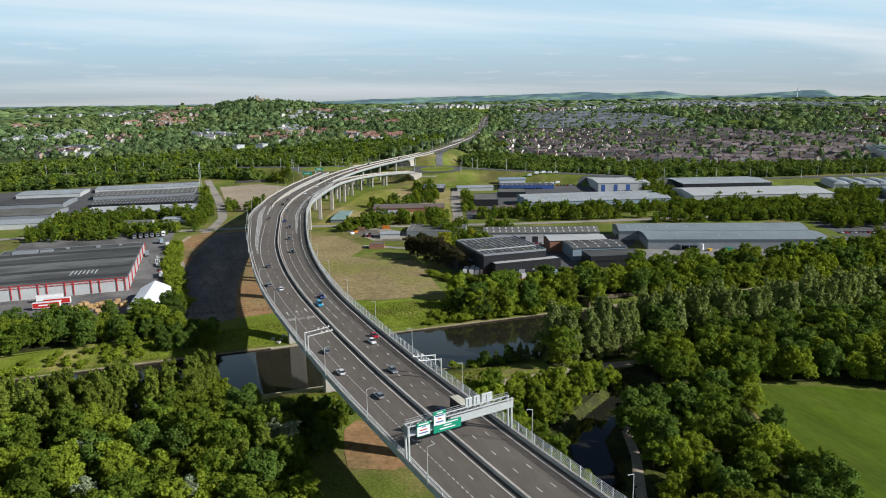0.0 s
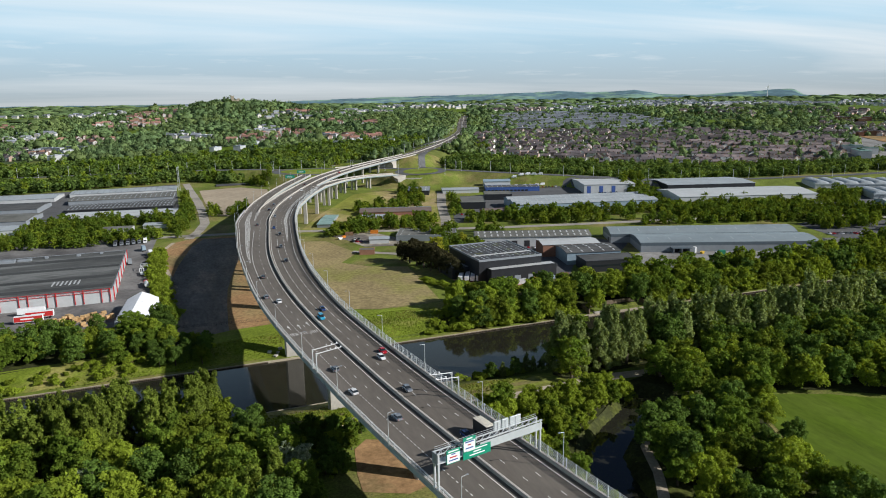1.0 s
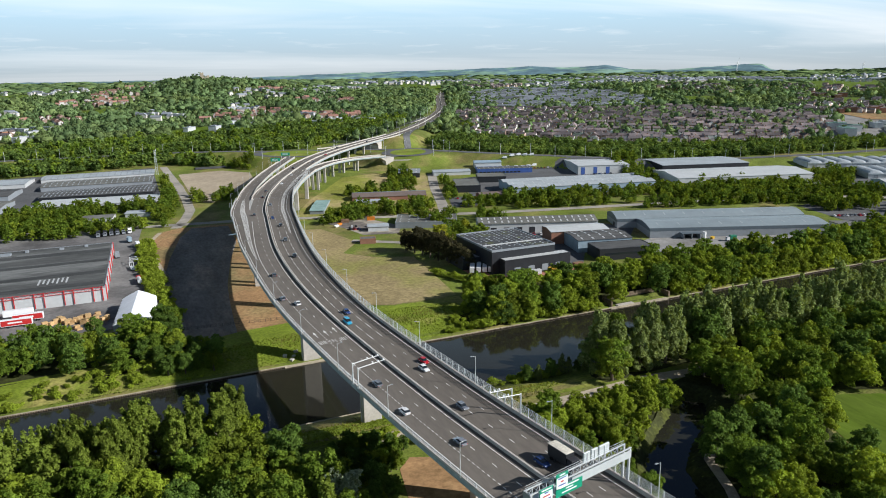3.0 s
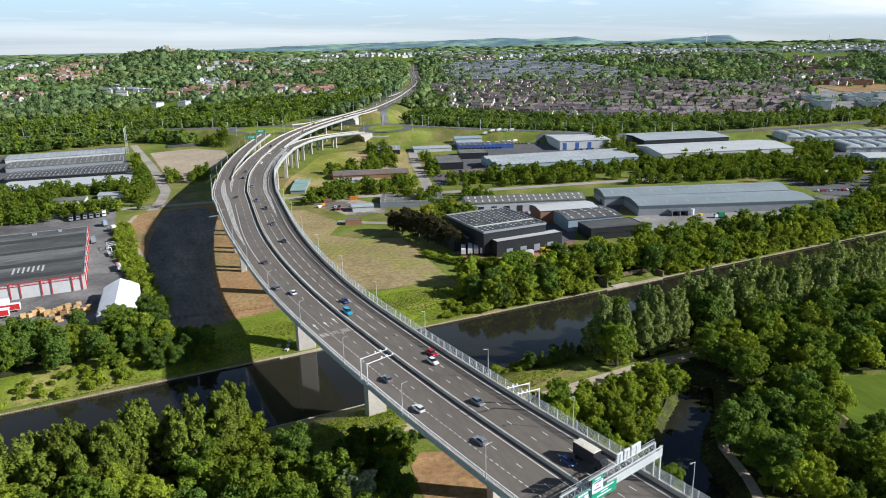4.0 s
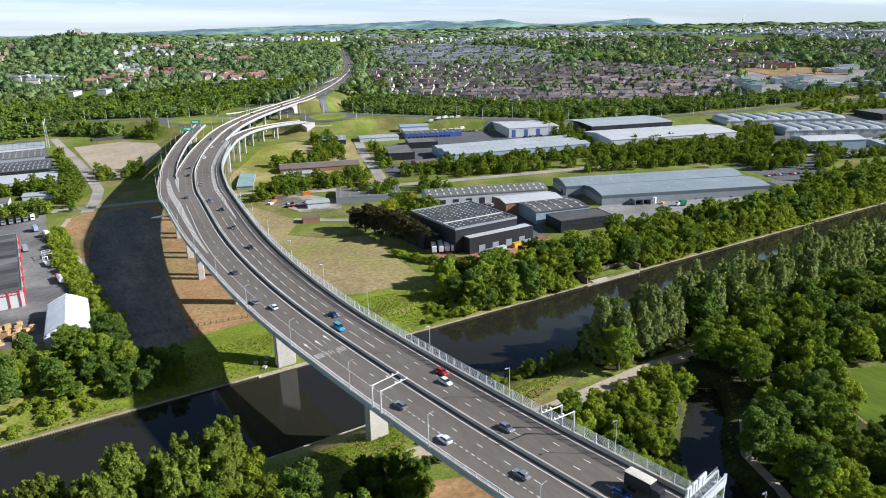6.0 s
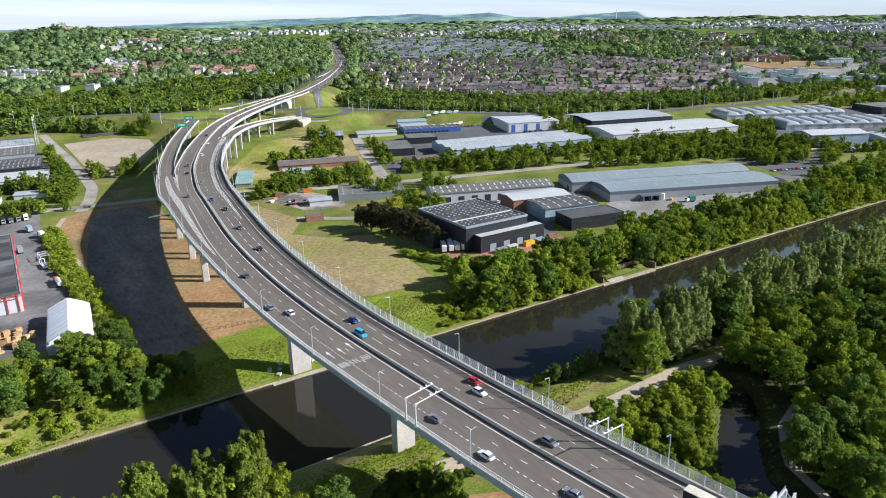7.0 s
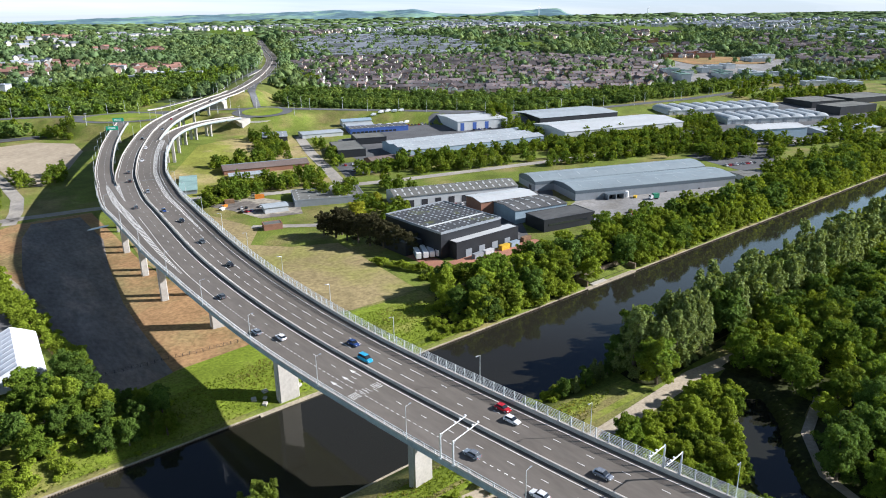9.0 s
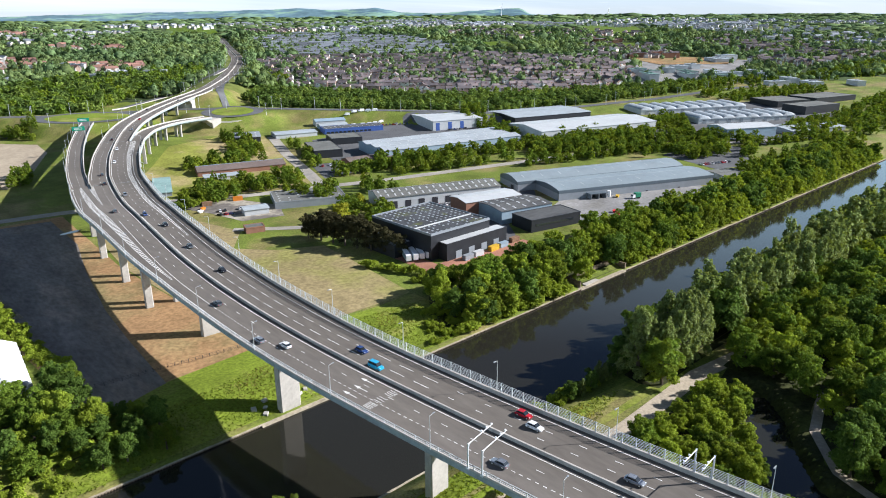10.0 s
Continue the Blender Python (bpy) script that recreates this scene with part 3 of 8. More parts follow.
slip_on, slip_on_line = slip("slip_road_bridge", "concrete entry slip road bridge that joins the main viaduct", [(121, 668, 32.6), (135, 697, 31.5), (158, 736, 30.3), (185, 766, 29.2), (210, 781, 28.6), (236, 789, 28.0)], 5.5, 5.5)


# piers
def pier(line, owner, s, off, wide, deep, drop=3.2):
    p = line.place(s, off)
    z0 = float(Z(p.x, p.y)) - 1.0
    z1 = p.z - drop
    w, d = wide / 2, deep / 2
    g = Geo()
    ring = lambda w, d, c, z: [(-w + c, -d, z), (w - c, -d, z), (w, -d + c, z), (w, d - c, z), (w - c, d, z), (-w + c, d, z), (-w, d - c, z), (-w, -d + c, z)]
    g.loft([ring(w, d, 0.35, 0), ring(w, d, 0.35, z1 - z0 - 3.5), ring(w + 0.5, d + 0.1, 0.35, z1 - z0)])
    ob = part("pier", g, M_CONCRETE, owner, "tall pale concrete pier")
    ob.matrix_world = Matrix.Translation((p.x, p.y, z0)) @ pose(0, 0, 0, 0, 0, line.heading(s))
    return ob


for y in (10, 70, 133, 197):
    pier(main, viaduct, S(y), 5.2, 5.4, 2.6)
pier(main, viaduct, S(255.5), 0.2, 6.8, 2.6)
pier(main, viaduct, S(321), 0.5, 7.4, 2.8)
pier(main, viaduct, S(384), 3.0, 7.5, 2.6)
for y, l, r in ((424, -9, 2.5), (460, -10.5, 6), (500, -12.5, 8), (540, -13, 9), (582, -5, 10), (625, -4, 11), (668, -4, 12)):
    for o in (l, r):
        pier(main, viaduct, S(y), o, 3.2, 2.2)
for y in (712, 752, 792, 832, 868):
    for o in (-5.5, 5.5):
        pier(main, viaduct, S(y), o, 2.4, 2.0)
for s in (55, 100, 145, 190, 235, 275):
    pier(slip_off_line, slip_off, s, 0, 3.0, 2.0, 2.5)
for s in (30, 56, 82, 108, 134):
    for o in (-2.4, 2.4):
        pier(slip_on_line, slip_on, s, o, 2.5, 1.8, 2.5)

# abutments
for ln, owner, s, w in ((main, viaduct, S(893), 11.5), (slip_on_line, slip_on, (slip_on_line.n - 1) * 4.0, 6.5)):
    p = ln.place(s)
    g = Geo()
    zb = float(Z(p.x, p.y)) - 10
    g.loft([[(-w, -7, -0.3), (-w, 10, -0.3), (-w, 10, zb - p.z), (-w, 1, zb - p.z), (-w, -1.0, -4.0)][::-1], [(w, -7, -0.3), (w, 10, -0.3), (w, 10, zb - p.z), (w, 1, zb - p.z), (w, -1.0, -4.0)][::-1]])
    ob = part("abutment", g, M_CONCRETE, owner, "pale concrete end wall of the bridge")
    ob.matrix_world = Matrix.Translation(p) @ pose(0, 0, -1.3, 0, 0, ln.heading(s))


wing = thing("retaining_wall", "pale concrete retaining wall below the roundabout", "wall", kind="structure")
wing_line = Line(np.array([(241, 786, 21.0), (262, 780, 20.5), (290, 782, 20.0)], float))
part("wall", wing_line.sweep(0, (wing_line.n - 1) * 4.0, lambda s: [(-0.3, -8), (-0.3, 2.6), (0.3, 2.6), (0.3, -8)]), M_CONCRETE, wing)


# road markings
def marks(name, line, owner, off, s0, s1, mark, pitch, width=0.18, up=0.085):
    g = Geo()
    f = off if callable(off) else (lambda s: off)
    s = s0
    while s + mark < s1:
        k = max(1, int(mark / 6))
        for i in range(k):
            a, b = s + mark * i / k, s + mark * (i + 1) / k
            g.face(line.place(a, f(a) + width / 2, up), line.place(b, f(b) + width / 2, up), line.place(b, f(b) - width / 2, up), line.place(a, f(a) - width / 2, up))
        s += pitch
    return tagged(part(name, g, M_PAINT, owner), kind="stuff")


def dashes(line, owner, off, s0, s1, mark, pitch, width=0.18, up=0.085):
    """Short straight dashes, each a piece of its own."""
    key = (mark, width)
    if key not in DASH:
        DASH[key] = Geo().face((-width / 2, 0, 0), (width / 2, 0, 0), (width / 2, mark, 0), (-width / 2, mark, 0)).mesh("lane_dash", M_PAINT)
    s = s0
    while s + mark < s1:
        ob = part("lane_dash", DASH[key], None, owner)
        o = off(s) if callable(off) else off
        a, b = line.place(s, o, up), line.place(s + mark, o, up)
        ob.matrix_world = look(a, b) @ pose(0, 0, 0, -90, 0, 0)
        s += pitch


DASH = {}
marks("edge_line", main, viaduct, -1.6, 0, S_FAR, 6, 6, 0.22)
marks("edge_line", main, viaduct, 1.35, 0, S_FAR, 6, 6, 0.22)
dashes(main, viaduct, -5.3, 3.5, S(560), 2, 9)
marks("lane_line", main, viaduct, -5.3, S(560), S_FAR, 2, 9)
dashes(main, viaduct, -8.95, S(130), S(345), 1, 2, 0.2)
marks("lane_line", main, viaduct, lambda s: np.interp(main.y_of_s(s), [330, 375, 440], [-8.95, -9.3, -8.8]), S(345), S(470), 6, 6, 0.22)
marks("edge_line", main, viaduct, lambda s: left_edge(s) + 1.6, 0, NOSE_L, 6, 6, 0.2)
for o in (4.8, 8.5):
    dashes(main, viaduct, o, 1, S(262), 2, 9)
    dashes(main, viaduct, o, S(262), S(430), 5.5, 9, 0.2)
    marks("lane_line", main, viaduct, min(o, 5.0) if o < 6 else 8.4, S(430), S(680) if o > 6 else S_END, 2, 9)
marks("edge_line", main, viaduct, lambda s: np.interp(main.y_of_s(s), [0, 300, 420, 520, 680, 720], [12.3, 12.4, 13.2, 13.4, 14.0, 8.8]), 0, S(676), 6, 6, 0.22)
marks("edge_line", main, viaduct, -9.2, NOSE_L + 15, S_FAR, 6, 6, 0.2)
marks("edge_line", main, viaduct, 9.2, NOSE_R, S_FAR, 6, 6, 0.2)
marks("lane_line", main, viaduct, lambda s: left_edge(s) + 5.6, S(425), NOSE_L, 2, 9)
marks("lane_line", slip_off_line, slip_off, 0, 3, 330, 2, 9)


def hatch(line, owner, s0, s1, mid, half):
    """A ghost island: two lines with slanted bars between them."""
    for k in (-1, 1):
        marks("hatch_line", line, owner, lambda s: mid(s) + k * half(s), s0, s1, 4, 4, 0.15)
    g = Geo()
    s = s0
    while s < s1:
        h = half(s)
        if h > 0.3:
            a, b = mid(s) - h, mid(s) + h
            g.face(line.place(s, a, 0.085), line.place(s + 0.85, a, 0.085), line.place(s + 0.9 + 0.85, b, 0.085), line.place(s + 0.9, b, 0.085))
        s += 2.1
    tagged(part("hatching", g, M_PAINT, owner), kind="stuff")


yy = main.y_of_s
hatch(main, viaduct, S(378), S(540), lambda s: np.interp(yy(s), [375, 480, 545], [-10.6, -13.0, -16.0]), lambda s: np.interp(yy(s), [375, 400, 470, 520, 545], [0.1, 0.7, 1.5, 1.2, 0.4]))
hatch(main, viaduct, S(500), S(543), lambda s: np.interp(yy(s), [500, 545], [-9.4, -10.8]), lambda s: np.interp(yy(s), [500, 545], [0.1, 1.3]))
hatch(main, viaduct, S(425), S(680), lambda s: np.interp(yy(s), [425, 560, 680], [10.6, 11.2, 12.0]), lambda s: np.interp(yy(s), [425, 480, 600, 680], [0.2, 0.9, 1.1, 1.6]))


# lane arrows and worn lettering on the approach to the exit
def arrows():
    for o, sh in ((-10.9, 0), (-7.1, 0), (-3.4, 1.5)):
        g = Geo()
        s = S(272.5) + sh
        P = lambda a, b: main.place(s + a, o + b, 0.09)
        g.face(P(0, -0.12), P(0, 0.12), P(3.0, 0.12), P(3.0, 0.55), P(5.2, 0.0), P(3.0, -0.55), P(3.0, -0.12))
        part("lane_arrow", g, M_PAINT, viaduct)
    g = Geo()
    rnd = random.Random(4)
    for o, n in ((-10.9, 5), (-7.1, 3), (-3.4, 4)):
        for i in range(n):
            b = o - 1.4 + 2.8 * i / n
            s = S(266)
            P = lambda a, c: main.place(s + a, c, 0.09)
            g.face(P(0, b), P(0, b + 0.16), P(2.6, b + 0.16), P(2.6, b))
            for h in (0.0, 1.2, 2.4):
                if rnd.random() < 0.7:
                    g.face(P(h, b + 0.16), P(h, b + 0.45), P(h + 0.22, b + 0.45), P(h + 0.22, b + 0.16))
    part("lettering", g, M_PAINT, viaduct, "worn white lettering bars")


arrows()


# ---------------------------------------------------------------- sign gantry
M_MESH = mat("perforated_grey_steel", (0.50, 0.53, 0.53), 0.5, metal=0.2, fine=(4.0, 0.06), broad=(0.4, 0.08))
def gantry():
    s = S(154.6)
    a, b = left_edge(s) + 0.25, right_edge(s) - 0.3
    top = thing("sign_gantry", "grey steel truss gantry with green road signs over the carriageway", "gantry")
    top.matrix_world = Matrix.Translation(main.place(s)) @ pose(0, 0, 0, 0, 0, main.heading(s) + 3)
    for x in (a, b):
        for y in (-0.75, 0.75):
            g = Geo().box(x - 0.2, y - 0.2, 0.4, x + 0.2, y + 0.2, 8.9).box(x - 0.4, y - 0.4, 0.3, x + 0.4, y + 0.4, 0.6)
            part("leg", g, M_STEEL, top)
    # beam: chords, lattice and a solid face
    for y in (-0.9, 0.9):
        for z in (6.6, 8.8):
            part("chord", Geo().box(a - 0.4, y - 0.12, z - 0.12, b + 0.4, y + 0.12, z + 0.12), M_STEEL, top)
    n = 15
    for i in range(n):
        x0, x1 = a + (b - a) * i / n, a + (b - a) * (i + 1) / n
        g = Geo().tube((x0, 0.9, 6.6), (x1, 0.9, 8.8), 0.07).tube((x0, -0.9, 8.8), (x1, 0.9, 8.8), 0.06).tube((x0, -0.9, 8.8), (x0, 0.9, 8.8), 0.06).tube((x0, 0.9, 6.6), (x0, 0.9, 8.8), 0.07)
        part("lattice", g, M_STEEL, top)
    part("walkway", Geo().box(a, -0.8, 6.62, b, 0.8, 6.70), M_STEEL, top)
    part("face_panel", Geo().box(a + 11, -1.06, 6.5, b + 0.3, -0.98, 8.4), M_MESH, top, "perforated pale grey screen panel")
    part("end_panel", Geo().box(a - 0.5, -1.0, 6.4, a - 0.4, 1.0, 8.9), M_WALL_GREY, top)
    for h in (9.3, 9.8):
        part("handrail", Geo().box(a, 0.86, h - 0.03, b, 0.92, h + 0.03), M_STEEL, top)
    # signs: pale route panels with green heads, one wide green panel
    for x, w, z0, z1, green in ((a + 3.6, 3.6, 5.9, 9.2, False), (a + 7.9, 3.4, 7.4, 10.9, False), (a + 10.0, 7.6, 5.6, 8.0, True)):
        sign = part("sign_panel", Geo().bevel_box(x - w / 2, -1.30, z0, x + w / 2, -1.16, z1, 0.05), M_GREEN, top, "green direction sign")
        if not green:
            part("sign_face", Geo().box(x - w / 2 + 0.15, -1.32, z0 + 0.15, x + w / 2 - 0.15, -1.303, z1 - 0.9), M_WHITE, sign, "white lower half of the sign")
        rows = 3 if green else 4
        for k in range(rows):
            z = z1 - 0.55 - k * (z1 - z0 - 0.5) / rows
            wd = w * (0.5 + 0.25 * math.sin(k * 2.3 + x))
            m = M_WHITE if (green or k == 0) else (M_RED if k == 2 else M_WALL_BLUE)
            part("lettering", Geo().box(x - wd / 2, -1.345, z, x + wd / 2, -1.325, z + 0.28), m, sign)
    for x, w in ((b - 11.5, 1.9), (b - 9.2, 1.9), (b - 6.2, 3.2)):
        p = part("message_sign", Geo().bevel_box(x - w / 2, 0.9, 8.8, x + w / 2, 1.35, 11.0, 0.08), M_MESH, top, "pale grey back of a message sign")
        part("mounting_frame", Geo().box(x - 0.1, 0.75, 8.8, x + 0.1, 0.9, 10.8), M_STEEL, p)


gantry()


# ---------------------------------------------------------------- lamps and cantilever posts
def street_lamp(h=9.2, arm=1.2, base=0.45):
    top = thing("street_lamp", "slim grey steel street lamp on the edge of the viaduct", "street lamp", group="lamps along the viaduct")
    part("pole", Geo().tube((0, 0, base), (0, 0, base + 1.4), 0.13, 0.13, 8).tube((0, 0, base + 1.4), (0, 0, h), 0.10, 0.06, 8), M_STEEL, top)
    part("arm", Geo().tube((0, 0, h - 0.05), (arm, 0, h + 0.15), 0.05, 0.04), M_STEEL, top)
    part("lantern", Geo().bevel_box(arm - 0.2, -0.16, h + 0.08, arm + 0.5, 0.16, h + 0.24, 0.04), M_WALL_GREY, top, "flat grey lantern")
    return top


lamp0 = street_lamp()
first = True


def put_lamp(p, rz):
    global first
    m = Matrix.Translation(p) @ pose(0, 0, 0, 0, 0, rz)
    if first:
        lamp0.matrix_world = m
        first = False
    else:
        copy_thing(lamp0, m)


for i in range(24):
    s = S(210) + (i - 5) * 34
    if 0 < s < NOSE_L:
        put_lamp(main.place(s, left_edge(s) - 0.35, -0.2), main.heading(s))
    s = S(214) + (i - 5) * 34
    if 0 < s < NOSE_R - 20:
        put_lamp(main.place(s, right_edge(s) + 0.35, -0.2), main.heading(s) + 180)
for i in range(7):
    put_lamp(slip_off_line.place(20 + 40 * i, -5.4, -0.2), slip_off_line.heading(20 + 40 * i))
for i in range(9):
    s = NOSE_R + 20 + 38 * i
    put_lamp(main.place(s, -10.9, -0.2), main.heading(s))


def cantilever(arm):
    top = thing("camera_post", "white steel cantilever post with small devices on its arm", "post")
    part("pole", Geo().bevel_box(-0.16, -0.16, 0.4, 0.16, 0.16, 6.6, 0.04).box(-0.35, -0.35, 0.2, 0.35, 0.35, 0.5), M_STEEL, top)
    part("arm", Geo().tube((0, 0, 6.4), (arm, 0, 7.2), 0.12, 0.10, 8), M_WHITE, top)
    part("brace", Geo().tube((0, 0, 5.4), (0.9, 0, 6.55), 0.06), M_STEEL, top)
    for x in (0.55, 0.75, 0.95):
        part("device", Geo().bevel_box(arm * x - 0.18, -0.2, 7.0 + 0.3 * x, arm * x + 0.18, 0.2, 7.35 + 0.3 * x, 0.04), M_WHITE, top)
    return top


for y, o, rz, arm in ((233.2, left_edge(S(233)) - 0.1, 0, 8.5), (229.4, left_edge(S(229)) - 0.1, 0, 8.5), (195.5, right_edge(S(195)) - 0.4, 180, 7.5), (191.7, right_edge(S(191)) - 0.4, 180, 7.5)):
    c = cantilever(arm)
    c.matrix_world = Matrix.Translation(main.place(S(y), o)) @ pose(0, 0, 0, 0, 0, main.heading(S(y)) + rz)


# ---------------------------------------------------------------- ground surfaces
patch("field", [(-12, 345), (-17, 420), (-16, 470), (-20, 520), (-12, 585), (5, 600), (48, 596), (42, 480), (48, 380), (46, 352), (20, 347)], M_SOIL, "bare brown soil under and beside the viaduct", "field")
# outlined along the viaduct's shadow, whose shade is put into this darker ground colour
patch("hardstanding", [(-11, 346), (-14, 380), (-14, 400), (-12, 465), (-6, 510), (4, 566), (14, 594), (40, 590), (38, 534), (28, 488), (19, 434), (16, 400), (14, 370), (13, 349)], mat("viaduct_shadow_ground", (0.175, 0.155, 0.140), 0.95, fine=(0.7, 0.25), broad=(0.08, 0.3), second=(0.23, 0.19, 0.16), second_at=(0.05, 0.5, 0.6), bump=0.4, spec=0.1, stretch=(1.0, 0.35, 1.0)), "grey ground with wheel marks and the viaduct shadow painted in", "ground", lift=0.14)
patch("field", [(48, 380), (43, 480), (52, 560), (100, 545), (112, 495), (95, 470), (110, 452), (132, 442), (128, 400), (124, 362), (90, 362)], M_DRYGRASS, "dry trampled grass field", "field")
patch("verge", [(48, 321), (48, 378), (90, 360), (124, 360), (124, 321)], M_LAWN, "green grass verge by the canal", "verge", lift=0.16)
patch("verge", [(-110, 321), (-110, 340), (-14, 346), (2, 355), (15, 359), (46, 361), (47, 321)], M_LAWN, "green grass verge by the canal", "verge", lift=0.2)
patch("verge", [(-20, 246), (-20, 262), (66, 262), (100, 258), (150, 250), (150, 243), (95, 243), (60, 245), (30, 244)], M_LAWN, "green grass bank by the canal", "verge")
patch("bare_ground", [(36, 196), (37, 206), (40, 221), (45, 226), (54, 222), (60, 206), (60, 194), (48, 190)], M_SOIL, "bare earth under the viaduct", "field")
patch("field", [(150, 120), (163, 158), (176, 190), (186, 204), (210, 194), (232, 178), (270, 150), (270, 60), (160, 60)], M_FIELD, "bright green mown field", "field")
lane("track", [(38, 241), (60, 238), (99, 237), (124, 238), (148, 239), (170, 236), (215, 225), (260, 215)], 6.2, M_TRACK, "pale gravel track")
lane("track", [(105, 150), (118, 172), (124, 186), (140, 198), (165, 205)], 3.0, M_TRACK, "narrow dirt path", lift=0.55)
M_LANE = mat("worn_estate_road", (0.35, 0.32, 0.275), 0.92, fine=(0.6, 0.15), broad=(0.05, 0.2), second=(0.27, 0.25, 0.225), second_at=(0.04, 0.5, 0.6), spec=0.1)
lane("road", [(-400, 655), (-200, 640), (-90, 632), (-15, 616), (49, 604), (104, 586), (147, 564), (195, 549), (242, 533), (296, 519), (348, 506), (420, 488), (500, 466), (560, 420), (640, 380)], 8.5, M_LANE, "pale worn estate road")
lane("road", [(3, 600), (12, 628), (19, 663), (20, 720), (19, 788), (15, 864), (12, 930)], 8, M_LANE, "pale worn side road")
lane("road", [(200, 545), (216, 588), (240, 660), (266, 728)], 9, M_LANE, "pale pinkish estate road")
lane("track", [(-8, 590), (-17, 560), (-14, 500), (-9, 450)], 3.0, M_TRACK, "worn wheel track")
lane("road", [(110, 500), (150, 470), (175, 458)], 6, M_LANE, "pale access road")
patch("sand_lot", [(25, 700), (26, 758), (24, 866), (70, 868), (96, 836), (92, 790), (68, 735), (40, 690)], M_SAND, "open pale sandy lot", "lot")
patch("yard", [(-130, 395), (-130, 640), (-20, 610), (-24, 560), (-22, 470), (-16, 425), (-24, 385), (-60, 392)], mat("depot_yard", (0.185, 0.178, 0.172), 0.9, fine=(0.5, 0.2), broad=(0.04, 0.3), second=(0.125, 0.120, 0.118), second_at=(0.03, 0.47, 0.58), spec=0.15), "stained concrete and asphalt yard of the depot", "yard")
patch("yard", [(262, 372), (262, 400), (292, 412), (300, 408), (395, 372), (380, 352), (330, 360)], M_YARD, "pale concrete yard", "yard")
patch("yard", [(146, 372), (146, 405), (156, 405), (156, 380), (215, 376), (215, 366), (160, 362)], mat("red_yard", (0.36, 0.17, 0.11), 0.9), "reddish yard", "yard")
patch("yard", [(190, 455), (205, 490), (290, 462), (300, 440), (262, 402), (230, 400), (215, 380), (206, 378), (206, 440)], M_ASPHALT_OLD, "grey worn yard", "yard")
patch("yard", [(106, 566), (142, 560), (156, 528), (146, 505), (122, 512), (116, 540)], mat("dirty_yard", (0.17, 0.15, 0.13), 0.95, fine=(0.4, 0.3), broad=(0.06, 0.3), second=(0.27, 0.24, 0.19), second_at=(0.06, 0.5, 0.56)), "dirty grey scrap yard", "yard")
patch("car_park", [(216, 566), (240, 566), (256, 603), (232, 610)], M_ASPHALT_OLD, "grey car park behind a hedge", "car park")
patch("yard", [(446, 384), (482, 374), (540, 408), (530, 442), (462, 440)], M_ASPHALT_OLD, "grey yard full of parked cars", "yard")
patch("lawn", [(84, 580), (112, 577), (180, 563), (206, 560), (214, 600), (235, 660), (262, 735), (240, 765), (170, 730), (120, 660)], mat("worn_grass", (0.215, 0.225, 0.045), 0.9, fine=(0.6, 0.3), broad=(0.05, 0.25), second=(0.350, 0.275, 0.135), second_at=(0.022, 0.46, 0.62), bump=0.3, spec=0.1), "open grass with worn yellow patches", "lawn")
patch("yard", [(252, 600), (262, 640), (285, 690), (330, 690), (420, 705), (480, 690), (500, 640), (430, 600), (420, 560), (270, 585)], M_ASPHALT_OLD, "grey estate yard", "yard")
patch("yard", [(430, 500), (420, 560), (470, 610), (600, 570), (600, 500), (560, 480)], M_YARD, "pale estate yard", "yard")
patch("yard", [(560, 400), (570, 480), (640, 560), (800, 520), (780, 400)], M_ASPHALT_OLD, "grey estate yard", "yard")
patch("yard", [(-240, 690), (-240, 940), (0, 930), (0, 690)], M_ASPHALT_OLD, "grey yards between sheds", "yard")

# far crossing road with roundabout islands
lane("road", [tuple(p[:2]) for p in ROAD_E], 13, M_ASPHALT_OLD, "grey road past the roundabout", lift=0.25)
lane("road", [(144, 850), (140, 862), (128, 880), (118, 900), (112, 930)], 10, M_ASPHALT_OLD, "grey slip road", lift=0.25)
lane("road", [(236, 789), (250, 797), (262, 812), (270, 825)], 10, M_ASPHALT_OLD, "grey slip road", lift=0.25)
lane("road", [(298, 868), (306, 900), (318, 935), (345, 985), (385, 1045), (425, 1098), (462, 1112), (500, 1112)], 9, M_ASPHALT_OLD, "grey slip road climbing the hill", lift=0.3)
SLIP_UP = [(176, 935), (223, 980), (258, 1002), (294, 1022), (341, 1050), (400, 1112), (440, 1165)]
lane("road", SLIP_UP, 8, M_ASPHALT_OLD, "grey slip road climbing the hill", lift=0.3)
slip_wall = Line(np.array([(x, y, float(Z(x, y))) for x, y in SLIP_UP], float))
top = thing("road_wall", "pale concrete wall beside the climbing slip road", "wall", kind="structure")
part("wall", slip_wall.sweep(30, (slip_wall.n - 1) * 4.0, wall_profile(lambda s: 4.6, 0.4, -0.5, 0.95)), M_CONCRETE, top)


def ellipse(cx, cy, a, b, rz, n=28):
    c, s = math.cos(radians(rz)), math.sin(radians(rz))
    return [(cx + a * math.cos(t) * c - b * math.sin(t) * s, cy + a * math.cos(t) * s + b * math.sin(t) * c) for t in (2 * math.pi * i / n for i in range(n))]


for cx, cy, a, b, rz, _ in ISLANDS:
    patch("roundabout_road", ellipse(cx, cy, a + 10, b + 10, rz), M_ASPHALT_OLD, "grey roundabout carriageway", "road", lift=0.32)
    patch("roundabout_island", ellipse(cx, cy, a, b, rz), M_LAWN, "mown grass roundabout island", "verge", lift=0.5)


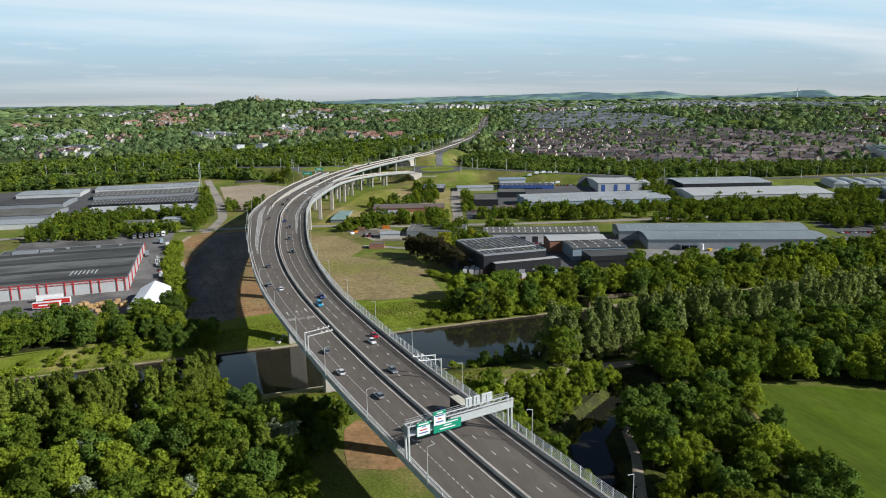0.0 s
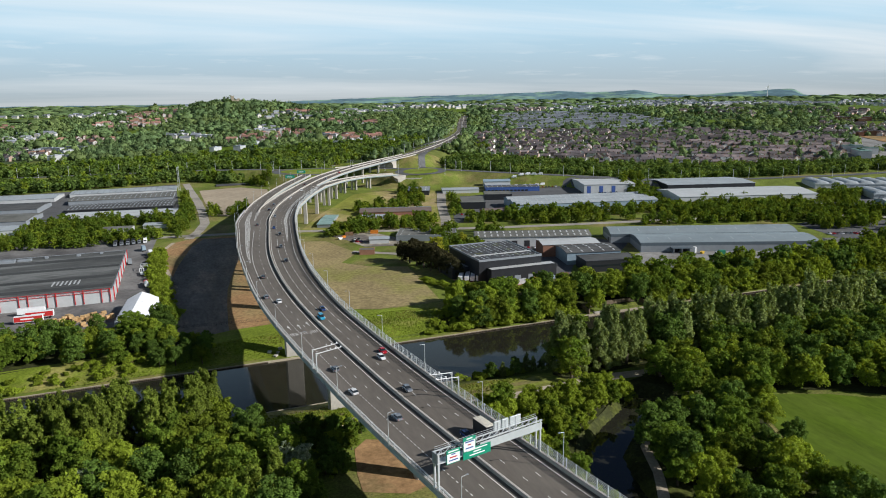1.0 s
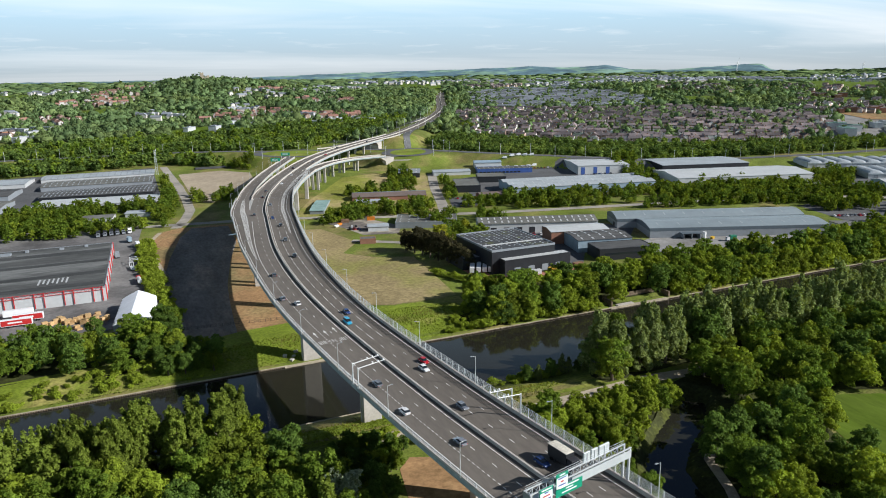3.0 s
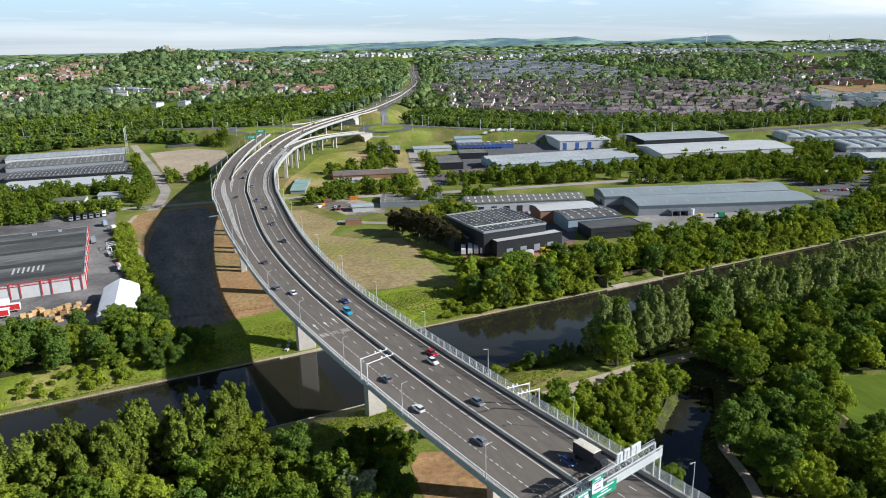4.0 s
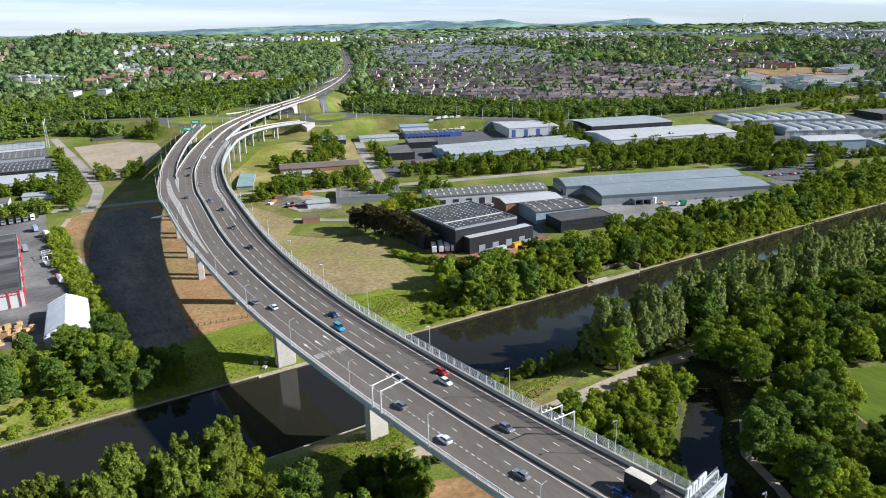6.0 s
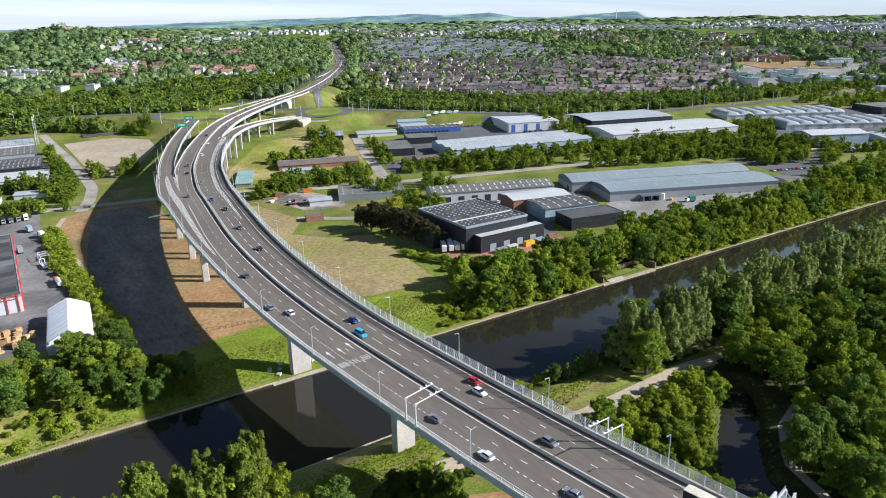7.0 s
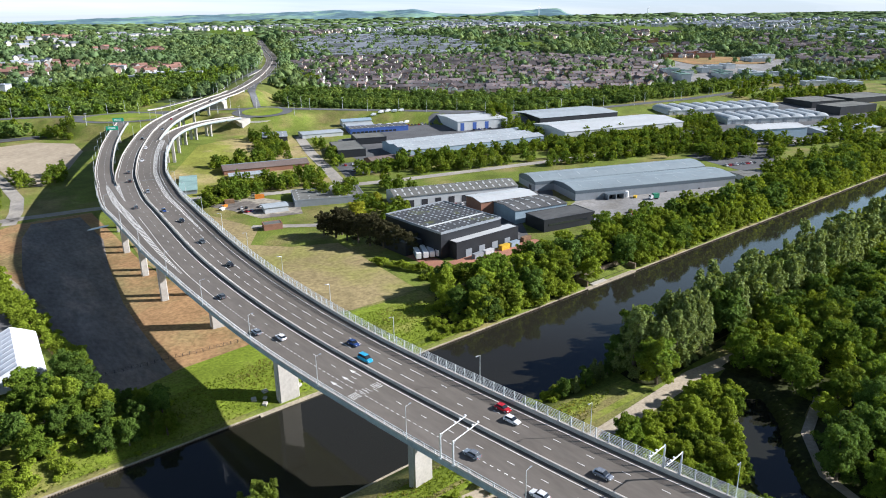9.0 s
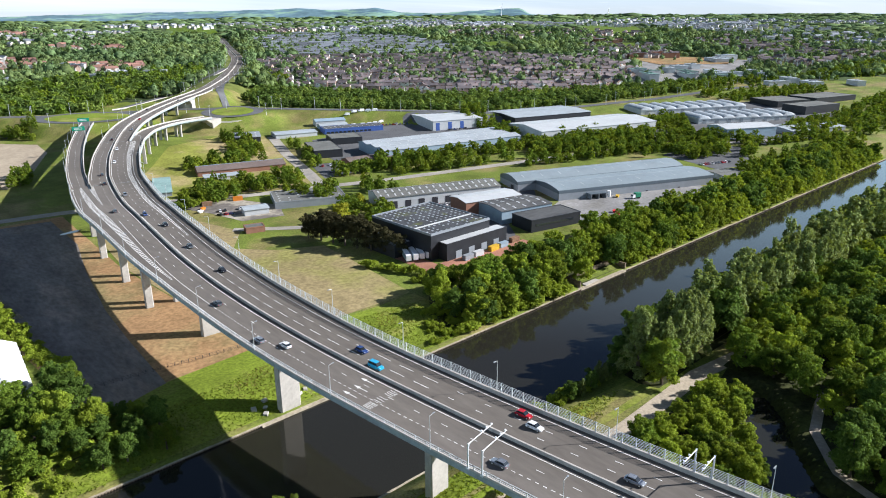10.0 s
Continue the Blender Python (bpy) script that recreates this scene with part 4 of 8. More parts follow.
# canal edges
def canal_edge(name, y, sign, x0, x1):
    """Sheet piling with a coping, seen from the water."""
    top = thing(name, "rusty sheet piling with a pale stone coping along the canal", "canal wall", kind="structure")
    g = Geo()
    x, k, pitch = x0, 0, 0.8
    xs, ds = [], []
    while x < x1:
        for dx, d in ((0, 0.0), (0.25, 0.0), (0.4, 0.22), (0.65, 0.22)):
            xs.append(x + dx); ds.append(d)
        x += pitch
    for a, d in zip(xs, ds):
        g.v += [(a, y + sign * (0.12 + d), -1.5), (a, y + sign * (0.12 + d), 1.22)]
    for i in range(len(xs) - 1):
        g.f.append((2 * i, 2 * i + 2, 2 * i + 3, 2 * i + 1))
    part("sheet_piling", g, M_PILE, top)
    rnd = random.Random(3)
    g = Geo()
    a = x0
    while a < x1:
        b = a + 2.5
        dz = rnd.uniform(-0.05, 0.05)
        g.box(a + 0.02, min(y + sign * 0.40, y - sign * 0.25), 1.18, b - 0.02, max(y + sign * 0.40, y - sign * 0.25), 1.38 + dz)
        a = b
    tagged(part("coping", g, M_STONE, top, "pale weathered coping stones"), kind="stuff")


canal_edge("canal_wall_north", CANAL_N, -1, -160, 640)
canal_edge("canal_wall_south", CANAL_S, 1, -160, 640)


# ---------------------------------------------------------------- sheds and works buildings
def frame_of(quad):
    """Centre, length, width and turn of the rectangle nearest to four corners."""
    p = [Vector(q) for q in quad]
    c = sum(p, Vector((0, 0))) / 4
    u = (p[1] - p[0] + p[2] - p[3]) / 2
    v = (p[3] - p[0] + p[2] - p[1]) / 2
    d = u.normalized()
    w = abs(d.x * v.y - d.y * v.x)
    return c, u.length, w, math.degrees(math.atan2(u.y, u.x))


def shed(label, quad, eave, ridge, roof_mat, wall_mat, base=None, lights=0, light_mat=None, doors=(), windows=(), band=None, category="building", bays=1, parapet=0.0, name="industrial_building", trim=None):
    """A shed: walls, roof of one or more pitches (or flat with a parapet), roof lights, doors and windows.
    doors, windows: (side, from, to, bottom, top) with side s, n, w, e in the shed's own frame and lengths along that side."""
    c, ln, wd, rz = frame_of(quad)
    z0 = float(Z(c.x, c.y)) - 0.2 if base is None else base
    top = thing(name, label, category, pose(c.x, c.y, z0, 0, 0, rz))
    e, r = eave - z0, ridge - z0
    hx, hy = ln / 2, wd / 2
    walls = Geo().box(-hx, -hy, -1.5, hx, hy, e)
    if r > e + 0.05:
        bw = wd / bays
        for b in range(bays):
            y0 = -hy + b * bw
            ym, y1 = y0 + bw / 2, y0 + bw
            for x in (-hx, hx):
                walls.face((x, y0, e), (x, y1, e), (x, ym, r)) if x > 0 else walls.face((x, y0, e), (x, ym, r), (x, y1, e))
    part("wall", walls, wall_mat, top)
    if band:
        part("plinth", Geo().box(-hx - 0.08, -hy - 0.08, -1.5, hx + 0.08, hy + 0.08, band[1]), band[0], top)
    slopes = []
    if r > e + 0.05:
        bw = wd / bays
        o, t = 0.5, 0.3
        for b in range(bays):
            y0 = -hy + b * bw
            ym, y1 = y0 + bw / 2, y0 + bw
            oo0, oo1 = (o if b == 0 else 0), (o if b == bays - 1 else 0)
            k = (r - e) / (bw / 2)
            g = Geo()
            g.loft([[(x, y0 - oo0, e - oo0 * k + 0.02), (x, ym, r + 0.02), (x, y1 + oo1, e - oo1 * k + 0.02), (x, y1 + oo1, e - oo1 * k + t), (x, ym, r + t), (x, y0 - oo0, e - oo0 * k + t)] for x in (-hx - o, hx + o)])
            part("roof", g, roof_mat, top)
            slopes += [(y0, ym, e, r), (y1, ym, e, r)]
            part("ridge_cap", Geo().box(-hx - o, ym - 0.35, r + t - 0.06, hx + o, ym + 0.35, r + t + 0.08), trim or roof_mat, top)
    else:
        part("roof", Geo().box(-hx + 0.3, -hy + 0.3, e, hx - 0.3, hy - 0.3, e + 0.15), roof_mat, top)
        g = Geo()
        h = e + max(parapet, 0.35)
        for q in ((-hx - 0.1, -hy - 0.1, hx + 0.1, -hy + 0.3), (-hx - 0.1, hy - 0.3, hx + 0.1, hy + 0.1), (-hx - 0.1, -hy + 0.3, -hx + 0.3, hy - 0.3), (hx - 0.3, -hy + 0.3, hx + 0.1, hy - 0.3)):
            g.box(q[0], q[1], e - 0.4, q[2], q[3], h)
        part("parapet", g, trim or wall_mat, top)
        slopes = [(-hy, hy, e - 0.1, e - 0.1)]
    if lights:
        rnd = random.Random(int(ln * 10))
        for (y0, ym, ez, rz_) in slopes:
            n = max(2, int(ln / lights))
            rows = 2 if r > e + 0.05 else max(1, int(wd / (lights * 0.9)))
            for i in range(n):
                for j in range(rows):
                    u = (j + 0.5) / rows
                    x = -hx + ln * (i + 0.5) / n
                    ya, yb = y0 + (ym - y0) * (u - 0.28 / rows), y0 + (ym - y0) * (u + 0.28 / rows)
                    za, zb = ez + (rz_ - ez) * (u - 0.28 / rows), ez + (rz_ - ez) * (u + 0.28 / rows)
                    if not r > e + 0.05 and rnd.random() < 0.22:
                        continue
                    w = 0.45 if rows == 1 else 0.55
                    if not r > e + 0.05:
                        ym_ = (ya + yb) / 2
                        ya, yb = ym_ - 0.5, ym_ + 0.5
                    g = Geo()
                    up = 0.31
                    g.loft([[(x - w, ya, za + up), (x + w, ya, za + up), (x + w, yb, zb + up), (x - w, yb, zb + up)], [(x - w + 0.1, ya * 0.98 + yb * 0.02, za + up + 0.14), (x + w - 0.1, ya * 0.98 + yb * 0.02, za + up + 0.14), (x + w - 0.1, yb * 0.98 + ya * 0.02, zb + up + 0.14), (x - w + 0.1, yb * 0.98 + ya * 0.02, zb + up + 0.14)]] if ya < yb else
                           [[(x - w, yb, zb + up), (x + w, yb, zb + up), (x + w, ya, za + up), (x - w, ya, za + up)], [(x - w + 0.1, yb, zb + up + 0.14), (x + w - 0.1, yb, zb + up + 0.14), (x + w - 0.1, ya, za + up + 0.14), (x - w + 0.1, ya, za + up + 0.14)]])
                    part("roof_light", g, light_mat or M_ROOF_WHITE, top)
    for kind, items, m in (("door", doors, M_DARK), ("window", windows, M_GLASS)):
        for it in items:
            side, a, b, lo, hi = it[:5]
            mm = it[5] if len(it) > 5 else m
            g = Geo()
            if side in "sn":
                y, q = (-hy, -1) if side == "s" else (hy, 1)
                g.box(a - hx, min(y + q * 0.12, y - q * 0.1), lo, b - hx, max(y + q * 0.12, y - q * 0.1), hi)
            else:
                x, q = (-hx, -1) if side == "w" else (hx, 1)
                g.box(min(x + q * 0.12, x - q * 0.1), a - hy, lo, max(x + q * 0.12, x - q * 0.1), b - hy, hi)
            part(kind, g, mm, top)
    return top


def row(side, start, pitch, n, width, lo, hi, m=None):
    return [(side, start + pitch * i, start + pitch * i + width, lo, hi) + ((m,) if m else ()) for i in range(n)]


# big grey warehouse: two halls with low curved roofs
def curved_hall(label, quad, base, eave, ridge, doors=()):
    c, ln, wd, rz = frame_of(quad)
    top = thing("warehouse", label, "warehouse", pose(c.x, c.y, base, 0, 0, rz))
    hx, hy, e, r = ln / 2, wd / 2, eave - base, ridge - base
    n = 12
    ys = [-hy + wd * i / n for i in range(n + 1)]
    up = lambda y: e + (r - e) * (1 - (abs(y) / hy) ** 1.8)
    walls = Geo().box(-hx, -hy, -1.5, hx, hy, e - 2.0)
    part("wall", walls, M_WALL_GREY, top, "pale grey ribbed cladding")
    part("eaves_band", Geo().box(-hx - 0.1, -hy - 0.1, e - 2.0, hx + 0.1, hy + 0.1, e), M_BAND, top, "dark blue grey band under the eaves")
    for x in (-hx, hx):
        pts = [(x, y, up(y)) for y in ys]
        part("gable", Geo().face(*((pts if x < 0 else pts[::-1]))), M_BAND, top)
    # roof sheets, one a bay, with thin translucent strips
    bays = max(4, int(ln / 7))
    for i in range(bays):
        x0, x1 = -hx - 0.5 + (ln + 1) * i / bays, -hx - 0.5 + (ln + 1) * (i + 1) / bays - 0.03
        g = Geo()
        for a, b in zip(ys[:-1], ys[1:]):
            g.face((x0, a, up(a) + 0.25), (x1, a, up(a) + 0.25), (x1, b, up(b) + 0.25), (x0, b, up(b) + 0.25))
        g.face((x0, -hy, e - 0.05), (x1, -hy, e - 0.05), (x1, -hy, e + 0.25), (x0, -hy, e + 0.25))
        part("roof_sheet", g, M_ROOF_GREY, top)
        if i % 2:
            for k in (2, 8):
                s = Geo()
                s.loft([[(x0, y, up(y) + 0.26), (x0, y, up(y) + 0.31), (x0 + 0.8, y, up(y) + 0.31), (x0 + 0.8, y, up(y) + 0.26)] for y in ys[k:k + 3]])
                part("roof_light", s, M_ROOF_LIGHT, top)
    part("ridge_cap", Geo().box(-hx - 0.5, -0.3, r + 0.2, hx + 0.5, 0.3, r + 0.34), M_ROOF_LIGHT, top)
    for side, a, b, lo, hi in doors:
        g = Geo().box(a - hx, -hy - 0.14, lo, b - hx, -hy + 0.1, hi) if side == "s" else Geo().box(-hx - 0.14, a - hy, lo, -hx + 0.1, b - hy, hi)
        part("door", g, M_DARK, top)
    return top, hx, hy


M_BAND = mat("slate_blue_cladding", (0.10, 0.125, 0.145), 0.5, fine=(0.4, 0.05), broad=(0.05, 0.08))
hall, hx_, hy_ = curved_hall("long grey warehouse hall with a low curved roof", [(298, 442), (414, 395.5), (402.5, 364.5), (294.5, 410.5)], 5, 12.9, 14.5, [("s", 66, 67.5, 0, 2.2), ("s", 92, 93.5, 0, 2.2)])
part("canopy", Geo().box(20 - hx_, -hy_ - 5, 4.6, 33 - hx_, -hy_, 5.0), M_BAND, hall, "flat loading bay canopy")
for x in (21, 26.5, 32):
    part("canopy_wall", Geo().box(x - hx_, -hy_ - 5, -0.5, x + 0.4 - hx_, -hy_, 4.6), M_WALL_GREY, hall)
for x in (21.8, 27.2):
    part("dock_door", Geo().box(x - hx_, -hy_ - 0.5, 0, x + 4.2 - hx_, -hy_ - 0.1, 4.2), M_DARK, hall)
part("tank", Geo().tube((36 - hx_, -hy_ - 2, -0.3), (36 - hx_, -hy_ - 2, 5.2), 1.2, 1.2, 12), M_WHITE, hall, "upright white tank")
curved_hall("long grey warehouse hall with a low curved roof", [(291, 474), (426, 421), (414.5, 396.2), (298, 442.8)], 5, 13.0, 15.6, [("w", 6, 10, 0, 4.5)])
# black works with a roof full of small lights
M_MOSSY = mat("mossy_felt_roof", (0.058, 0.060, 0.064), 0.85, fine=(0.9, 0.25), broad=(0.1, 0.3), second=(0.105, 0.115, 0.045), second_at=(0.12, 0.56, 0.66))
works = shed("black clad works with a mossy dark roof dotted with roof lights", [(157, 385), (198, 385), (198, 432), (157, 432)], 18.6, 18.6, M_MOSSY, M_WALL_DARK, base=5.5, lights=3.4, light_mat=M_ROOF_LIGHT, parapet=0.8, trim=M_WALL_GREY)
part("ridge_rail", Geo().bevel_box(-20.2, -10.6, 13.2, 20.2, -10.0, 13.75, 0.05), M_ROOF_WHITE, works, "pale capping strip across the roof")
shed("black low annex with a white roof", [(162, 379), (205, 379), (205, 386), (162, 386)], 14.0, 14.0, M_ROOF_WHITE, M_WALL_DARK, base=5, doors=row("s", 6, 9, 4, 4, 0.2, 4.5, M_WALL_GREY))
shed("black low side annex with a pale striped roof", [(146, 400), (157.5, 400), (157.5, 424), (146, 424)], 12.0, 12.0, M_ROOF_LIGHT, M_WALL_DARK, base=5, lights=4, light_mat=M_ROOF_DARK)
# cluster beside it
shed("brick shed with a plain white roof", [(221, 428), (260, 419), (267, 436), (230, 446)], 14.3, 15.4, M_ROOF_WHITE, M_BRICK, base=6)
shed("dark roofed works with roof lights", [(226, 402), (262, 394), (266, 418), (232, 426)], 13.6, 14.6, M_ROOF_DARK, M_WALL_PALEBLUE, base=5.5, lights=6)
shed("black flat roofed works shed", [(228, 380), (262, 373), (264, 391), (229, 398)], 12.6, 12.6, M_ROOF_DARK, M_WALL_DARK, base=5, windows=[("s", 3, 30, 4, 5.2)])
# long low units
shed("long low white units with a weathered ridged roof", [(194, 474), (273, 447), (280, 466), (203, 497)], 13.4, 15.8, M_ROOF_OLD, M_WALL_WHITE, base=6.5, lights=4.5, doors=row("s", 8, 9, 8, 4, 0, 4.3))
# long white works
shed("long pale works with a white ribbed roof", [(276, 578), (408, 557), (429, 597), (300, 632)], 17.0, 18.6, M_ROOF_LIGHT, M_WALL_PALEBLUE, base=9, bays=3, lights=9, windows=[("s", 60, 80, 2.5, 3.4), ("s", 84, 104, 2.5, 3.4), ("s", 110, 126, 3, 4.2)] + row("s", 12, 4, 2, 2.2, 0, 4, M_WALL_BLUE))
# brown roofed row
for q in ([(250, 583), (303, 574), (307, 590), (255, 600)], [(310, 575), (352, 566), (355, 576), (313, 586)], [(360, 566), (412, 552), (415, 562), (364, 578)]):
    shed("low brown roofed brick building row", q, 12.0, 14.0, M_ROOF_BROWN, M_BRICK, base=8, windows=row("s", 3, 5, 7, 2.5, 1.2, 2.6))
# white cube works
shed("white works with dark blue corner panels", [(393, 645), (440, 634), (467, 678), (412, 700)], 21.5, 22.6, M_ROOF_WHITE, M_WALL_WHITE, base=12, windows=row("s", 3, 13, 3, 4, 0.5, 8, M_WALL_BLUE), doors=row("e", 4, 9, 4, 4, 0, 5))
# far large white and black warehouse
shed("white warehouse with a row of loading docks", [(425, 546), (554, 506), (580, 560), (455, 596)], 19.0, 21.6, M_ROOF_WHITE, M_WALL_WHITE, base=11, doors=row("s", 26, 7.5, 6, 4, 0.4, 4.8) + [("s", 88, 92, 0.4, 6), ("s", 112, 117, 0.4, 6)])
shed("black warehouse with a pale roof", [(466, 612), (556, 588), (584, 636), (494, 664)], 20.5, 22.0, M_ROOF_LIGHT, M_WALL_DARK, base=12)
shed("tall pale blue steel shed", [(565, 436), (613, 412), (625, 438), (577, 463)], 18.0, 20.0, M_ROOF_WHITE, M_WALL_PALEBLUE, base=9)
# sawtooth halls
def barrel_hall(label, quad, base, eave, rise, bays):
    """A row of steel halls side by side, each under a low vault; the vaults run from front to back."""
    cc, ln, wd, rz = frame_of(quad)
    top = thing("industrial_building", label, "building", pose(cc.x, cc.y, base, 0, 0, rz))
    hx, hy, e = ln / 2, wd / 2, eave - base
    part("wall", Geo().box(-hx, -hy, -1.5, hx, hy, e), M_WALL_WHITE, top)
    bw = wd / bays
    for b in range(bays):
        y0 = -hy + b * bw
        prof = [(y0 + bw * u, e + rise * (1 - abs(2 * u - 1) ** 2.6)) for u in (0.02, 0.06, 0.15, 0.3, 0.5, 0.7, 0.85, 0.94, 0.98)]
        # the vault turns down over the front and back walls
        rings = [[(x, y, e - 1.4 + (z - e + 1.4) * k) for y, z in prof] + [(x, prof[-1][0], e - 1.5), (x, prof[0][0], e - 1.5)] for x, k in ((-hx - 0.4, 0.25), (-hx + 0.5, 0.75), (-hx + 2.2, 1.0), (hx - 2.2, 1.0), (hx - 0.5, 0.75), (hx + 0.4, 0.25))]
        part("roof_vault", Geo().loft(rings), M_ROOF_LIGHT, top)
        if b:
            part("gutter", Geo().box(-hx, y0 - 0.35, e, hx, y0 + 0.35, e + 0.25), M_WALL_GREY, top, "dark valley gutter")
        part("door", Geo().box(-hx - 0.15, y0 + bw * 0.36, 0, -hx + 0.05, y0 + bw * 0.64, 4.2), M_WALL_GREY, top)
    return top


barrel_hall("row of pale steel halls under low vaulted roofs", [(612, 549), (630, 582), (757, 543), (738, 508)], 13.2, 19.5, 2.4, 9)
barrel_hall("row of pale steel halls under low vaulted roofs", [(612, 487), (632, 520), (733, 473), (714, 439)], 11.2, 17.2, 2.4, 8)
shed("low grey shed with a red door", [(622, 402), (690, 380), (704, 412), (640, 436)], 13, 15, M_ROOF_LIGHT, M_WALL_GREY, base=7, doors=[("w", 6, 12, 0, 3.6, M_RED)])
for q in ([(770, 480), (815, 462), (835, 500), (790, 518)], [(830, 462), (900, 440), (915, 478), (848, 496)], [(745, 440), (800, 424), (812, 452), (758, 466)]):
    shed("low black works with a flat grey roof", q, 21, 21, M_ROOF_OLD, M_WALL_DARK, base=14)
# works sheds
shed("black flat roofed workshop", [(246, 626), (268, 618), (284, 658), (263, 667)], 15.5, 15.5, M_ROOF_OLD, M_WALL_DARK, base=10)
shed("black flat roofed workshop", [(286, 660), (312, 650), (322, 674), (297, 685)], 16.5, 16.5, M_ROOF_OLD, M_WALL_DARK, base=10.5)
shed("blue office block with a dark roof", [(307, 703), (361, 683), (369, 701), (315, 721)], 17.5, 17.5, M_ROOF_DARK, M_WALL_BLUE, base=12, lights=5, windows=row("s", 2, 4, 11, 3, 1.5, 3))
shed("small white ridged workshop", [(262, 715), (300, 705), (306, 722), (270, 735)], 16, 17, M_ROOF_LIGHT, M_WALL_WHITE, base=12)
shed("white workshop with teal roof", [(322, 740), (350, 730), (355, 742), (327, 752)], 19.5, 21, M_WALL_PALEBLUE, M_WALL_WHITE, base=14)
shed("grey workshop with a pitched roof", [(226, 722), (246, 714), (258, 738), (238, 747)], 17, 19.5, M_WALL_GREY, M_WALL_DARK, base=12, lights=6)
# low buildings by the viaduct
shed("pale arched store shed", [(316, 722), (342, 714), (347, 728), (321, 736)], 17, 18.6, M_ROOF_LIGHT, M_WALL_PALEBLUE, base=13)
shed("long low building with a dark hipped roof", [(150, 632), (212, 614), (218, 632), (157, 652)], 12.2, 14.4, M_ROOF_BROWN, M_BRICK, base=8, trim=M_WALL_PALEBLUE)
shed("low annex with a white roof", [(148, 616), (175, 608), (178, 618), (152, 628)], 10.8, 11.2, M_ROOF_LIGHT, M_WALL_WHITE, base=8)
shed("long narrow green roofed shed", [(103, 600), (114, 596), (134, 640), (124, 644)], 10.2, 11.0, mat("teal_sheet_roof", (0.24, 0.36, 0.34), 0.6), M_WALL_GREY, base=7)
shed("low grey workshop with a flat roof", [(150, 520), (192, 502), (200, 530), (160, 548)], 10.8, 10.8, M_ROOF_OLD, M_WALL_GREY, base=6.5, lights=6)
shed("small white flat roofed cabin", [(128, 520), (142, 516), (145, 526), (131, 530)], 9.8, 10.4, M_ROOF_LIGHT, M_WALL_WHITE, base=6)
shed("small flat roofed brick hut", [(112, 488), (122, 485), (124, 492), (114, 495)], 9.2, 9.2, M_ROOF_OLD, M_BRICK, base=6)
shed("low grey shed with two lean-tos", [(412, 362), (436, 352), (446, 372), (428, 383)], 9.6, 10.2, M_ROOF_OLD, M_WALL_WHITE, base=6)

# depot with a red frame
M_DEPOT_ROOF = mat("weathered_depot_roof", (0.088, 0.090, 0.086), 0.9, fine=(0.5, 0.25), broad=(0.05, 0.35), second=(0.135, 0.138, 0.132), second_at=(0.05, 0.47, 0.55), stretch=(0.25, 1, 1))
depot = shed("long depot shed with a dark flat roof and red outside frame", [(-128, 438), (-40, 436), (-40, 545), (-128, 547)], 12.2, 12.2, M_DEPOT_ROOF, M_WALL_WHITE, base=5.3, trim=M_WALL_GREY)
M_FELT = mat("patched_felt", (0.050, 0.051, 0.050), 0.9, fine=(0.6, 0.25), broad=(0.08, 0.3), stretch=(0.3, 1, 1))
for y0, y1 in ((-48, -41), (-24, -17.5), (4, 10), (30, 38)):
    part("felt_strip", Geo().box(-42.5, y0, 7.02, 42.8, y1, 7.09), M_FELT, depot, "dark felt patching strip")
for k in range(7):
    x = 11 + k * 2.2
    part("painted_bar", Geo().box(x, -37 + (k % 2) * 2, 7.06, x + 0.9, -26, 7.10), M_WALL_WHITE, depot, "faded white bar painted on the roof")
for x0, y0, w, d, h in ((-36, 40, 15, 5, 1.6), (-20, 42, 8, 4, 1.2), (-5, 47, 2, 2, 1.4), (14, 46, 2.5, 2, 1.2), (28, 48, 2, 2, 1.0)):
    part("roof_plant", Geo().bevel_box(x0, y0, 6.95, x0 + w, y0 + d, 6.95 + h, 0.15), M_WALL_GREY, depot, "pale roof plant box")
for i in range(7):
    x = 42.6 - 13.3 * i
    for q in (x, x - 4.3):
        if q > -44:
            part("column", Geo().box(q - 0.18, -55.1, -0.2, q + 0.18, -54.7, 7.6), M_RED, depot, "red steel column")
    for k in range(4):
        a, b = x - 13.3 * k / 4, x - 13.3 * (k + 1) / 4
        if b > -44:
            part("truss", Geo().tube((a, -54.9, 5.9), ((a + b) / 2, -54.9, 7.2), 0.07), M_RED, depot, "red steel lattice bar")
            part("truss", Geo().tube(((a + b) / 2, -54.9, 7.2), (b, -54.9, 5.9), 0.07), M_RED, depot, "red steel lattice bar")
for z in (5.8, 7.3):
    part("truss_chord", Geo().box(-43.5, -55.0, z - 0.09, 43.0, -54.8, z + 0.09), M_RED, depot)
for i in range(7):
    y = -52 + 104 * i / 6
    part("column", Geo().box(44.1, y - 0.22, -0.2, 44.6, y + 0.22, 7.6), M_RED, depot, "red steel column")

